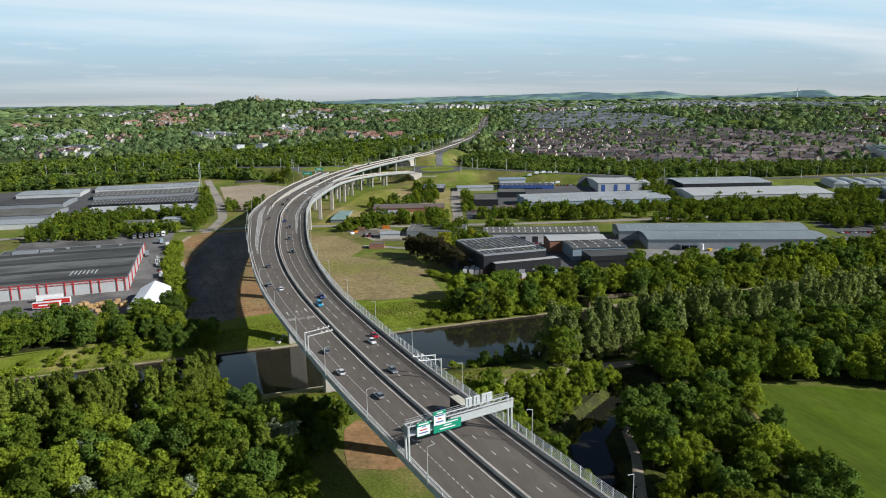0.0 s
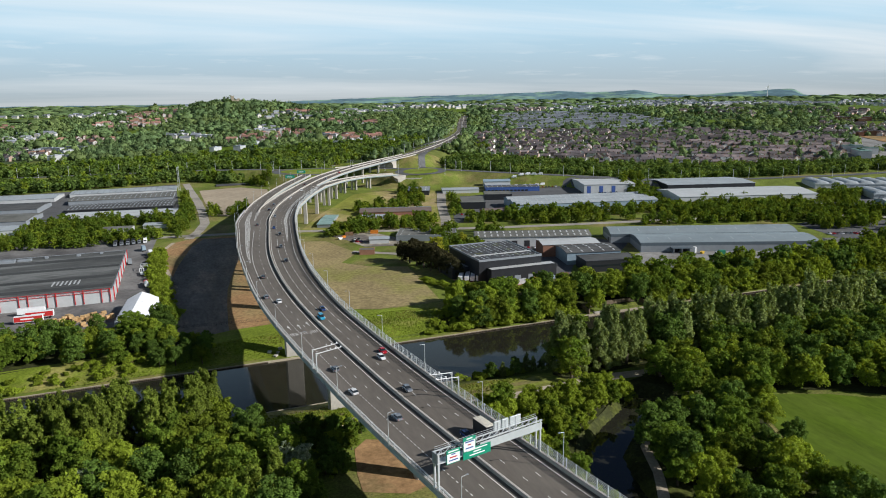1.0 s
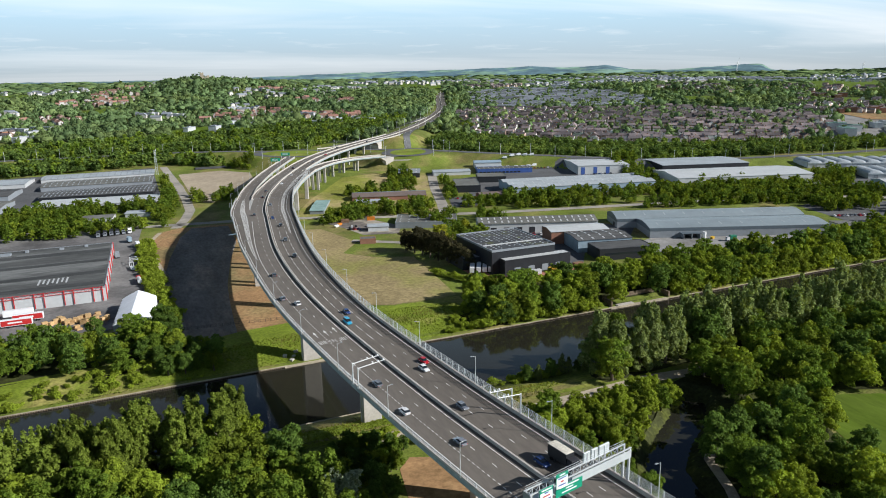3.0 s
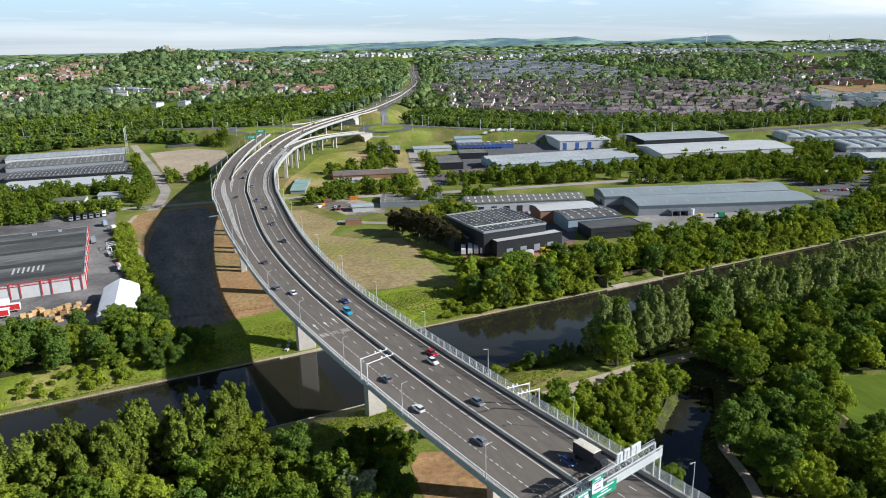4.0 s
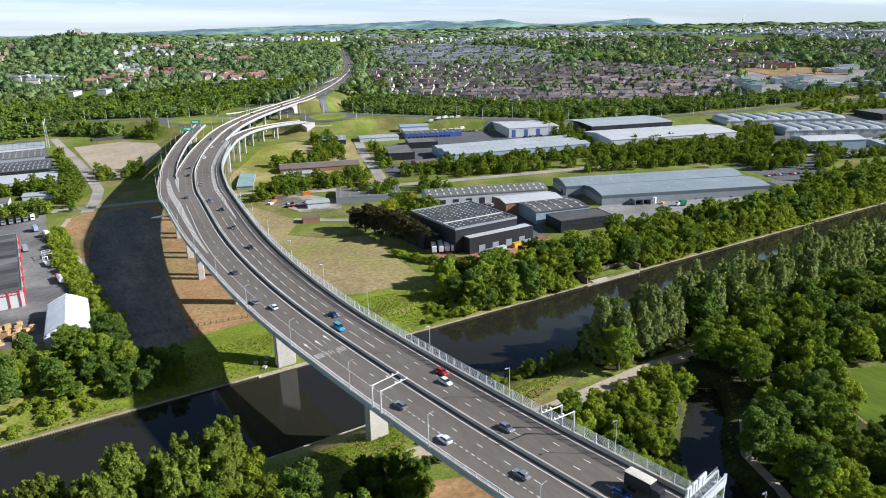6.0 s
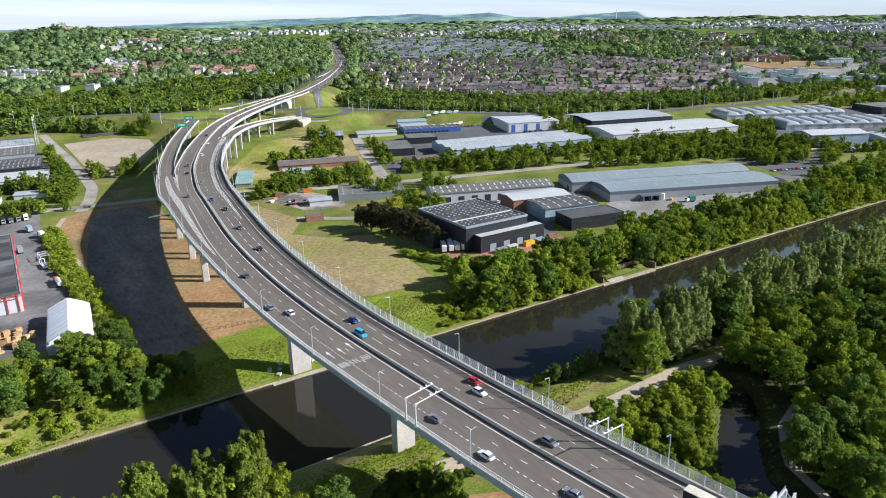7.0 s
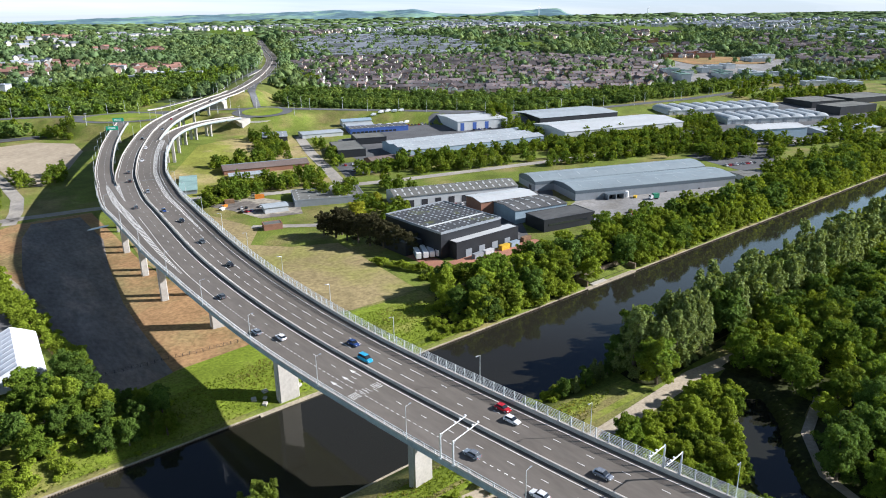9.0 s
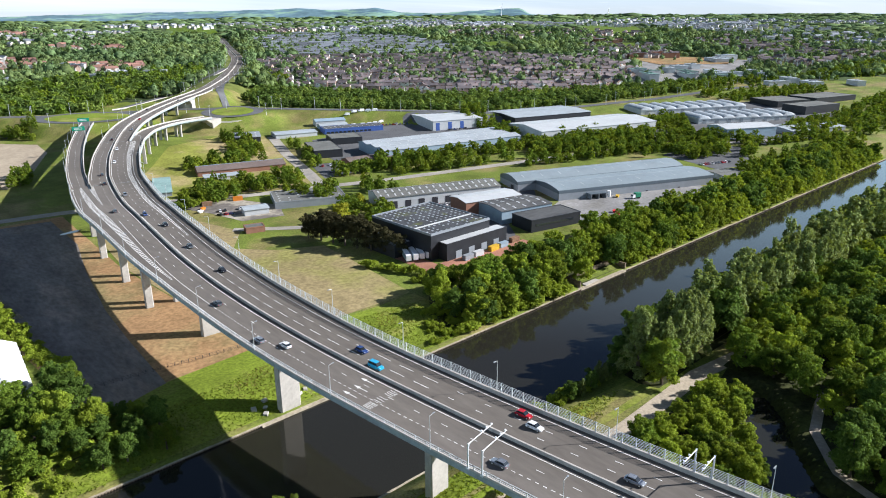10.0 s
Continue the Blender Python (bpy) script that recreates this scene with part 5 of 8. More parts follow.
# sheds beyond the depot
for lab, q, e, r, rm, wm, lg in (
    ("dark roofed shed with pale roof lights", [(-100, 770), (-3, 757), (-3, 800), (-98, 812)], 12.4, 13.8, M_ROOF_DARK, M_WALL_DARK, 3.5),
    ("dark roofed shed with a white wall", [(-104, 832), (-3, 822), (-3, 866), (-104, 872)], 13.6, 15.0, M_ROOF_OLD, M_WALL_GREY, 5),
    ("low shed with a pale roof", [(-100, 722), (-3, 708), (-3, 744), (-100, 760)], 11.5, 12.0, M_ROOF_WHITE, M_WALL_WHITE, 0),
    ("white walled shed with a pale roof", [(-110, 885), (0, 880), (2, 915), (-108, 922)], 14.5, 15.5, M_ROOF_LIGHT, M_WALL_WHITE, 6),
    ("pale roofed shed with white walls", [(-185, 872), (-122, 866), (-118, 905), (-182, 915)], 14.0, 15.2, M_ROOF_LIGHT, M_WALL_WHITE, 0),
    ("dark roofed shed with white walls", [(-200, 800), (-128, 792), (-122, 838), (-196, 850)], 13.2, 14.4, M_ROOF_DARK, M_WALL_GREY, 0),
    ("dark roofed shed with white walls", [(-200, 735), (-126, 724), (-122, 770), (-196, 782)], 11.8, 13.2, M_ROOF_OLD, M_WALL_GREY, 0),
    ("low white shed with pale roof", [(-200, 690), (-128, 680), (-126, 705), (-196, 715)], 11.0, 12.0, M_ROOF_LIGHT, M_WALL_WHITE, 0),
    ("small green roofed hut", [(-70, 655), (-40, 650), (-38, 665), (-68, 670)], 10, 11, M_ROOF_OLD, M_WALL_WHITE, 0),
    ("small pale roofed works hut", [(-30, 662), (-8, 655), (-6, 668), (-28, 675)], 10, 11, M_ROOF_LIGHT, M_WALL_WHITE, 0),
    ("low dark shed beside the sandy lot", [(44, 888), (100, 884), (102, 900), (46, 905)], 14.5, 15.5, M_ROOF_DARK, M_BRICK, 0),
):
    shed(lab, q, e, r, rm, wm, lights=lg, light_mat=M_WALL_GREY)


# white tent
def tent():
    top = thing("tent", "large white fabric storage tent in ribbed bays", "tent", pose(-27.5, 397, 5.2, 0, 0, -6))
    hx, ln, n = 8.0, 37.0, 9
    sec = [(-hx, 0), (-hx, 4.7), (-hx * 0.94, 5.15), (-hx * 0.5, 7.0), (0, 8.8), (hx * 0.5, 7.0), (hx * 0.94, 5.15), (hx, 4.7), (hx, 0)]
    for i in range(n):
        y0, y1 = -ln / 2 + ln * i / n, -ln / 2 + ln * (i + 1) / n
        rows = []
        for u, sag in ((0, 0), (0.06, 0.18), (0.5, 0.42), (0.94, 0.18), (1, 0)):
            rows.append([(x * (1 - sag / 16), y0 + (y1 - y0) * u, z - (sag if z > 1 else 0)) for x, z in sec])
        g = Geo()
        for a, b in zip(rows[:-1], rows[1:]):
            for j in range(len(sec) - 1):
                g.face(a[j], b[j], b[j + 1], a[j + 1])
        part("fabric_bay", g, M_FABRIC, top)
    for y in (-ln / 2, ln / 2):
        part("end_wall", Geo().face(*[(x, y, z) for x, z in (sec if y < 0 else sec[::-1])]), M_FABRIC, top)
    part("door_panel", Geo().box(-3, -ln / 2 - 0.1, 0, 3, -ln / 2 - 0.02, 3.8), M_WALL_GREY, top)


tent()


# ---------------------------------------------------------------- trees
def leaf_cloud(rs, lobes, n, size, flat=0.8):
    """Leaf clumps: small bent leaves scattered over the skins of several lobes (centre, radii)."""
    lobes = np.array(lobes, float)
    vol = (lobes[:, 3] * lobes[:, 4] + lobes[:, 4] * lobes[:, 5] + lobes[:, 3] * lobes[:, 5])
    pick = rs.choice(len(lobes), n, p=vol / vol.sum())
    d = rs.normal(size=(n, 3)); d /= np.linalg.norm(d, axis=1)[:, None]
    d[:, 2] = np.where(d[:, 2] < -0.35, -d[:, 2] * 0.7, d[:, 2])
    rad = 1.05 - np.abs(rs.normal(0, 0.22, n))
    c = lobes[pick, :3] + d * lobes[pick, 3:6] * rad[:, None]
    nrm = d + rs.normal(0, 0.45, (n, 3)); nrm[:, 2] += 0.35
    nrm /= np.linalg.norm(nrm, axis=1)[:, None]
    t = np.cross(nrm, rs.normal(size=(n, 3))); t /= np.linalg.norm(t, axis=1)[:, None] + 1e-9
    b = np.cross(nrm, t)
    s = size * rs.uniform(0.55, 1.25, n)[:, None]
    bend = nrm * s * rs.uniform(-0.1, 0.5, n)[:, None]
    tri = np.stack([c - t * s, c + t * s * 0.35 - b * s * flat + bend, c + t * s * 0.7 + b * s * flat], 1)
    return tri.reshape(-1, 3)


def ruffle(rs, big, per, k0, k1):
    """Small lobes over the upper skins of big ones, so that each mass of the crown is ruffled."""
    out = []
    for x, y, z, a, b, c in big:
        for _ in range(per):
            d = rs.normal(size=3); d /= np.linalg.norm(d)
            d[2] = abs(d[2]) if rs.rand() < 0.8 else d[2] * 0.5
            q = rs.uniform(0.72, 0.98)
            k = rs.uniform(k0, k1)
            out.append((x + d[0] * a * q, y + d[1] * b * q, z + d[2] * c * q, a * k, b * k, c * k))
        out.append((x, y, z, a * 0.82, b * 0.82, c * 0.82))
    return out


def lobes_for(rs, kind, h, r):
    """Lobes of a crown of height h and radius r whose foot is at 0."""
    out = []
    if kind == "poplar":
        # upswept masses with pointed leaders
        for i in range(26):
            u = (i + rs.uniform(0, 1)) / 26
            a, q = i * 2.4, r * math.sqrt(max(0.05, 1 - u ** 2.2)) * rs.uniform(0.4, 0.85)
            w = r * rs.uniform(0.20, 0.34) * (1.1 - 0.5 * u)
            out.append((math.cos(a) * q, math.sin(a) * q, h * (0.08 + 0.78 * u), w, w, h * rs.uniform(0.09, 0.15)))
        for i in range(5):
            a, q = rs.uniform(0, 6.28), r * rs.uniform(0.0, 0.45)
            w = r * rs.uniform(0.12, 0.18)
            out.append((math.cos(a) * q, math.sin(a) * q, h * rs.uniform(0.84, 0.95), w, w, h * rs.uniform(0.08, 0.12)))
        out = ruffle(rs, out, 4, 0.34, 0.55)
        out.append((0, 0, h * 0.42, r * 0.55, r * 0.55, h * 0.38))
    elif kind == "conifer":
        for i in range(8):
            u = i / 7
            w = r * (1.05 - 0.85 * u)
            out.append((rs.normal(0, 0.1 * r), rs.normal(0, 0.1 * r), h * (0.1 + 0.82 * u), w, w, h * 0.11))
        out = ruffle(rs, out, 5, 0.25, 0.45)
    elif kind == "bush":
        for i in range(5):
            a = rs.uniform(0, 6.28)
            out.append((math.cos(a) * r * 0.5, math.sin(a) * r * 0.5, h * rs.uniform(0.3, 0.6), r * rs.uniform(0.4, 0.7), r * rs.uniform(0.4, 0.7), h * rs.uniform(0.3, 0.45)))
        out = ruffle(rs, out, 5, 0.3, 0.5)
    else:
        for i in range(15):
            a = i * 2.4 + rs.uniform(-0.4, 0.4)
            u = 0.16 + 0.70 * (i + rs.uniform(0, 1)) / 15
            q = r * rs.uniform(0.45, 0.72) * math.sqrt(max(0.06, 1 - (u - 0.40) ** 2 * 3.4))
            k = r * rs.uniform(0.26, 0.44)
            out.append((math.cos(a) * q, math.sin(a) * q, h * u, k, k, k * rs.uniform(0.75, 1.05)))
        out = ruffle(rs, out, 6, 0.28, 0.5)
        out.append((0, 0, h * 0.48, r * 0.62, r * 0.62, h * 0.34))
    return out


def tris_mesh(name, tri, material):
    tri = np.asarray(tri).reshape(-1, 3, 3)
    n = len(tri)
    me = bpy.data.meshes.new(name)
    me.vertices.add(3 * n)
    me.vertices.foreach_set("co", np.ascontiguousarray(tri, dtype=np.float32).ravel())
    me.loops.add(3 * n)
    me.loops.foreach_set("vertex_index", np.arange(3 * n, dtype=np.int32))
    me.polygons.add(n)
    me.polygons.foreach_set("loop_start", np.arange(0, 3 * n, 3, dtype=np.int32))
    me.update(calc_edges=True)
    me.validate()
    me.materials.append(material)
    return me


def trunk_geo(rs, h, r, kind):
    g = Geo()
    k = h * 0.02 + 0.08
    g.tube((0, 0, -0.6), (0.1, 0, h * 0.35), k * 1.3, k, 7).tube((0.1, 0, h * 0.35), (0.0, 0.1, h * 0.75), k, k * 0.4, 6)
    for i in range(5):
        a = i * 1.3 + rs.uniform(0, 0.5)
        z = h * rs.uniform(0.28, 0.5)
        g.tube((0.05, 0, z), (math.cos(a) * r * 0.6, math.sin(a) * r * 0.6, z + h * 0.22), k * 0.5, k * 0.15, 5)
    return g


TREE_KINDS = {
    "broad": ("broad", 15.0, 6.2, 8200, 0.36, 0, "broadleaf tree with a rounded mid green crown"),
    "light": ("broad", 13.0, 5.8, 7600, 0.34, 1, "broadleaf tree with a fresh light green crown"),
    "dark": ("broad", 16.0, 6.2, 8200, 0.37, 2, "dense dark green broadleaf tree"),
    "poplar": ("poplar", 18.0, 4.9, 8200, 0.35, 3, "tall grey green poplar with pointed upright leaders"),
    "silver": ("broad", 13.0, 4.6, 6000, 0.32, 4, "silver grey leafy willow tree"),
    "conifer": ("conifer", 13.0, 3.6, 4000, 0.36, 5, "dark brownish green conifer"),
    "aspen": ("poplar", 18.0, 4.9, 8200, 0.35, 6, "tall yellow green aspen with pointed upright leaders"),
    "yew": ("broad", 14.5, 5.6, 7000, 0.34, 5, "broad dark brownish evergreen tree beside the field"),
    "willow": ("broad", 13.0, 5.6, 7600, 0.33, 7, "golden green willow tree"),
    "bush": ("bush", 3.6, 2.6, 1000, 0.31, 1, "low leafy light green shrub"),
}
PROTO = {}
for kname, (shape, h, r, n, size, leaf, label) in TREE_KINDS.items():
    for v in range(3 if kname in ("broad", "dark", "light", "poplar") else 2):
        rs = np.random.RandomState(17 * v + 5 * len(kname) + ord(kname[0]))
        crown = tris_mesh("crown", leaf_cloud(rs, lobes_for(rs, shape, h, r), n, size * (1.2 if shape == "poplar" else 1), 0.5 if shape == "poplar" else 0.8), LEAVES[leaf])
        trunk = trunk_geo(rs, h, r, shape).mesh("trunk", M_BARK) if kname != "bush" else None
        PROTO[(kname, v)] = (crown, trunk)


def tree(kname, x, y, scale, rs, z=None):
    label = TREE_KINDS[kname][6]
    v = rs.randint(3 if kname in ("broad", "dark", "light", "poplar") else 2)
    crown, trunk = PROTO[(kname, v)]
    z = float(Z(x, y)) if z is None else z
    m = Matrix.Translation((x, y, z - 0.1)) @ pose(0, 0, 0, rs.uniform(-3, 3), rs.uniform(-3, 3), rs.uniform(0, 360)) @ Matrix.Diagonal((scale * rs.uniform(0.9, 1.1), scale * rs.uniform(0.9, 1.1), scale * rs.uniform(0.9, 1.12), 1))
    if kname == "bush":
        top = new("shrub", crown)
        top.matrix_world = m
        return tagged(top, label, "shrub")
    top = thing("tree", label, "tree", m)
    for nm, me in (("trunk", trunk), ("crown", crown)):
        ob = new(nm, me)
        ob.parent = top
    return top


def inside(poly, x, y):
    x, y = np.asarray(x, float), np.asarray(y, float)
    r = np.zeros(x.shape, bool)
    n = len(poly)
    for i in range(n):
        (x0, y0), (x1, y1) = poly[i], poly[(i + 1) % n]
        cross = ((y0 > y) != (y1 > y)) & (x < (x1 - x0) * (y - y0) / (y1 - y0 + 1e-12) + x0)
        r ^= cross
    return r


def scatter(poly, gap, rs, jitter=0.42):
    """Points about gap apart inside an outline."""
    xs, ys = [p[0] for p in poly], [p[1] for p in poly]
    gx, gy = np.meshgrid(np.arange(min(xs), max(xs), gap), np.arange(min(ys), max(ys), gap * 0.87))
    gx = gx + (np.arange(gx.shape[0]) % 2)[:, None] * gap / 2
    gx, gy = gx.ravel(), gy.ravel()
    gx, gy = gx + rs.uniform(-jitter, jitter, gx.size) * gap, gy + rs.uniform(-jitter, jitter, gy.size) * gap
    k = inside(poly, gx, gy)
    return gx[k], gy[k]


KEEP = [strip([(20, 240), (60, 238), (99, 237), (124, 238), (148, 239), (165, 237)], 15), strip([tuple(p[:2]) for p in POND], 14)]
KEEP_BANK = [strip([(20, 240), (60, 238), (99, 237), (124, 238), (148, 239), (165, 237)], 9), KEEP[1]]
MASS = {}
LITE = {}


def mass_tree(kname, x, y, scale, rs, coarse=0):
    """Adds a tree's crown to the joined woodland of its leaf colour."""
    shape, h, r, n, size, leaf, _ = TREE_KINDS[kname]
    if kname not in LITE:
        q = np.random.RandomState(3 + len(kname))
        LITE[kname] = [[leaf_cloud(q, lobes_for(q, shape, h, r), int(n * f), size * g) for _ in range(4)] for f, g in ((0.5, 1.25), (0.16, 2.05))]
    q = LITE[kname][coarse][rs.randint(4)] * scale * rs.uniform(0.9, 1.1)
    a = rs.uniform(0, 6.28); c, s = math.cos(a), math.sin(a)
    MASS.setdefault(leaf, []).append(np.stack([q[:, 0] * c - q[:, 1] * s + x, q[:, 0] * s + q[:, 1] * c + y, q[:, 2] + float(Z(x, y)) - 0.2], 1))


def plant(poly, gap, mix, seed, scale=(0.8, 1.15), keep=(), near=None):
    """Trees all over an outline: those inside the outline near stand as things, the rest join the woodland."""
    rs = np.random.RandomState(seed)
    xs, ys = scatter(poly, gap, rs)
    names, weights = zip(*mix)
    w = np.array(weights) / sum(weights)
    out = 0
    for x, y in zip(xs, ys):
        if any(inside(k, x, y) for k in keep):
            continue
        kname, sc = names[rs.choice(len(names), p=w)], rs.uniform(*scale)
        if near is None or inside(near, x, y):
            tree(kname, x, y, sc, rs)
            out += 1
        else:
            mass_tree(kname, x, y, sc, rs, int(x > 290))
    return out


def woods(name, polys, gap, seed, label, n=170, size=0.95, height=(8, 13), radius=(3.2, 5.2), leaf=0, keep=(), shape="broad", material=None):
    """Many trees as one mass of foliage."""
    rs = np.random.RandomState(seed)
    protos = [leaf_cloud(rs, lobes_for(rs, shape, 1.0, 0.42), n, size * 0.085).reshape(-1, 3, 3) for _ in range(5)]
    blocks = []
    for poly in polys:
        xs, ys = scatter(poly, gap, rs)
        ok = np.ones(len(xs), bool)
        for k in keep:
            ok &= ~inside(k, xs, ys)
        xs, ys = xs[ok], ys[ok]
        for x, y, z in zip(xs, ys, Z(xs, ys) if len(xs) else ()):
            q = protos[rs.randint(5)]
            h, r = rs.uniform(*height), rs.uniform(*radius)
            a = rs.uniform(0, 6.28); c, s = math.cos(a), math.sin(a)
            k = np.empty_like(q)
            k[..., 0], k[..., 1] = (q[..., 0] * c - q[..., 1] * s) * r / 0.42 + x, (q[..., 0] * s + q[..., 1] * c) * r / 0.42 + y
            k[..., 2] = q[..., 2] * h + z - h * 0.08
            blocks.append(k.reshape(-1, 3))
    me = tris_mesh(name, np.concatenate(blocks), material or LEAVES[leaf])
    tagged(new(name, me), label, "trees", kind="stuff")


W_NEAR_L = [(-85, 188), (-85, 259), (-40, 263), (-10, 262), (2, 250), (12, 240), (14, 226), (20, 205), (24, 175), (30, 152), (12, 160)]
L_THINGS = [(-50, 228), (-50, 264), (4, 264), (16, 238), (18, 215), (0, 215)]
W_NEAR_R1 = [(84, 233), (100, 232), (124, 233), (146, 234), (152, 226), (138, 220), (120, 209), (106, 197), (98, 182), (93, 160), (90, 120), (74, 120), (72, 165), (76, 200)]
W_BANK_R = [(128, 250), (134, 261), (150, 263), (260, 263), (420, 263), (560, 263), (560, 240), (420, 240), (260, 243), (170, 244), (130, 243)]
BANK_THINGS = [(100, 240), (100, 264), (165, 264), (165, 240)]
W_NEAR_R2 = [(160, 236), (260, 242), (350, 241), (330, 205), (285, 160), (255, 165), (214, 196), (186, 208), (160, 204), (146, 212), (156, 222)]
R_THINGS = [(150, 215), (150, 240), (170, 240), (170, 215)]
W_NEAR_R3 = [(124, 186), (146, 200), (168, 204), (182, 202), (172, 184), (160, 158), (150, 118), (120, 112), (103, 116), (104, 130), (112, 160)]
W_NBANK = [(108, 326), (120, 321), (180, 321), (260, 321.5), (420, 322), (600, 322), (600, 350), (420, 348), (330, 350), (262, 354), (215, 349), (160, 345), (142, 350), (134, 358), (126, 352), (116, 340)]
NB_THINGS = [(90, 320), (90, 410), (140, 410), (150, 365), (180, 366), (180, 320)]
W_NW = [(-115, 334), (-115, 384), (-62, 378), (-36, 372), (-14, 376), (-8, 352), (-14, 336), (-40, 332), (-60, 342)]
YEWS = ((133, 458, 1.0), (136, 450, 1.2), (138, 442, 1.25), (140, 434, 1.3), (142, 426, 1.25), (145, 418, 1.2), (147, 410, 1.1), (150, 402, 0.95), (141, 452, 1.1))
WILLOWS = ((162, 468, 1.1), (190, 488, 0.7))
W_HEDGE = [(-15, 380), (-16, 420), (-21, 435), (-24, 480), (-25, 560), (-14, 560), (-14, 480), (-11, 430), (-6, 385)]

# very dark floor colour that covers the bright grass where trees stand
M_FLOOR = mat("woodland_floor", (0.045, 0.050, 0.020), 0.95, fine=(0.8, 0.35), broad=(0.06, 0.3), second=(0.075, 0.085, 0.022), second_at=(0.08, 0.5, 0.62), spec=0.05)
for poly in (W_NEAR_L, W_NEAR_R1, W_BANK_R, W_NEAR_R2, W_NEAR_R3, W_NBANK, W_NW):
    patch("woodland_floor", poly, M_FLOOR, "dark olive floor under the trees", "ground", lift=0.16)
patch("woodland_floor", [(90, 140), (98, 185), (108, 200), (128, 214), (150, 232), (168, 236), (172, 208), (150, 203), (126, 190), (114, 166), (106, 140)], M_FLOOR, "dark olive floor beside the pond", "ground", lift=0.42, cell=2.0)
plant([(-90, 240), (-90, 260), (-30, 261), (2, 258), (2, 247), (-20, 240)], 6.6, (("aspen", 6), ("light", 0.6)), 20, (1.0, 1.2), (), L_THINGS)
plant(W_NEAR_L, 9.6, (("broad", 4), ("light", 4), ("dark", 1.2), ("aspen", 1.5), ("silver", 0.5)), 1, (0.85, 1.15), ([(-95, 238), (-95, 263), (-10, 263), (14, 262), (14, 240), (-10, 238)],), L_THINGS)
plant(W_NEAR_R1, 5.4, (("light", 5), ("broad", 1.5), ("bush", 1.2)), 2, (0.5, 0.75), [KEEP[0], strip([tuple(p[:2]) for p in POND], 9)], [(80, 150), (80, 240), (160, 240), (160, 200), (110, 150)])
plant(W_BANK_R, 7.4, (("poplar", 6), ("dark", 1.0), ("broad", 1)), 3, (1.12, 1.38), KEEP_BANK, BANK_THINGS)
plant(W_NEAR_R2, 10.2, (("broad", 4), ("dark", 2), ("light", 2.4)), 4, (0.85, 1.15), KEEP, R_THINGS)
plant(W_NEAR_R3, 9.0, (("broad", 4), ("dark", 2.2), ("light", 2.2)), 5, (0.7, 1.0), KEEP, [(110, 150), (125, 215), (190, 215), (175, 160)])
plant(W_NBANK, 9.6, (("broad", 4), ("dark", 1), ("light", 5)), 6, (0.8, 1.1), (), NB_THINGS)
plant(W_NW, 9.0, (("broad", 3), ("dark", 2), ("light", 2)), 7, (0.65, 0.95), (), [(-30, 325), (-30, 390), (0, 390), (0, 325)])
def bank_row(y, x0, x1, gap, mix, seed, scale, things_to):
    """Trees and shrubs that lean over the water's edge."""
    rs = np.random.RandomState(seed)
    names, weights = zip(*mix)
    w = np.array(weights) / sum(weights)
    x = x0
    while x < x1:
        kname, sc = names[rs.choice(len(names), p=w)], rs.uniform(*scale)
        q = y + rs.uniform(-0.8, 1.6)
        if not 186 < x < 229 or y < 290:
            if x < things_to:
                tree(kname, x, q, sc * (2.0 if kname == "bush" else 1), rs)
            else:
                mass_tree(kname, x, q, sc * (2.0 if kname == "bush" else 1), rs, int(x > 330))
        x += gap * rs.uniform(0.6, 1.4)


bank_row(320.6, 116, 600, 3.6, (("bush", 1),), 70, (0.45, 0.8), 190)
bank_row(322.0, 122, 600, 6.0, (("light", 3), ("broad", 3), ("bush", 3)), 71, (0.45, 0.95), 180)
bank_row(324.0, 128, 600, 9.0, (("light", 4), ("broad", 4), ("dark", 1)), 72, (0.85, 1.1), 140)
bank_row(260.0, 106, 134, 3.4, (("dark", 2), ("poplar", 2), ("bush", 1)), 74, (0.28, 0.55), 200)
bank_row(262.0, 136, 560, 6.0, (("poplar", 4), ("dark", 1), ("bush", 2)), 73, (0.6, 1.0), 160)
rs = np.random.RandomState(33)
for x, y, k in YEWS:
    tree("yew", x, y, k, rs)
for x, y, k in WILLOWS:
    tree("willow", x, y, k, rs)
plant([(20, 212), (22, 236), (30, 242), (44, 238), (46, 229), (40, 224), (36, 208), (28, 204)], 3.6, (("dark", 3), ("bush", 2), ("broad", 1)), 78, (0.28, 0.5))
plant([(-24, 328), (-16, 354), (-4, 352), (6, 344), (8, 330), (0, 321), (-14, 321)], 5.0, (("dark", 3), ("broad", 2), ("bush", 1)), 77, (0.3, 0.6))
plant(W_HEDGE, 3.6, (("bush", 1),), 8, (0.75, 1.25), (), [(-30, 375), (-30, 425), (0, 425), (0, 375)])
rs = np.random.RandomState(12)
tree("silver", -14, 238, 1.05, rs)
tree("light", 2, 250, 0.9, rs)
for (x0, y0), (x1, y1) in (((128, 402), (138, 380)), ((138, 380), (148, 366)), ((148, 366), (176, 361)), ((176, 361), (214, 362))):
    n = int(math.hypot(x1 - x0, y1 - y0) / 3.0)
    for k in range(n):
        tree("bush", x0 + (x1 - x0) * k / n + rs.uniform(-0.8, 0.8), y0 + (y1 - y0) * k / n + rs.uniform(-0.8, 0.8), rs.uniform(0.8, 1.3), rs)
for leaf, blocks in MASS.items():
    tagged(new("woodland", tris_mesh("woodland", np.concatenate(blocks), LEAVES[leaf])), "dense mixed woodland in full leaf", "trees", kind="stuff")

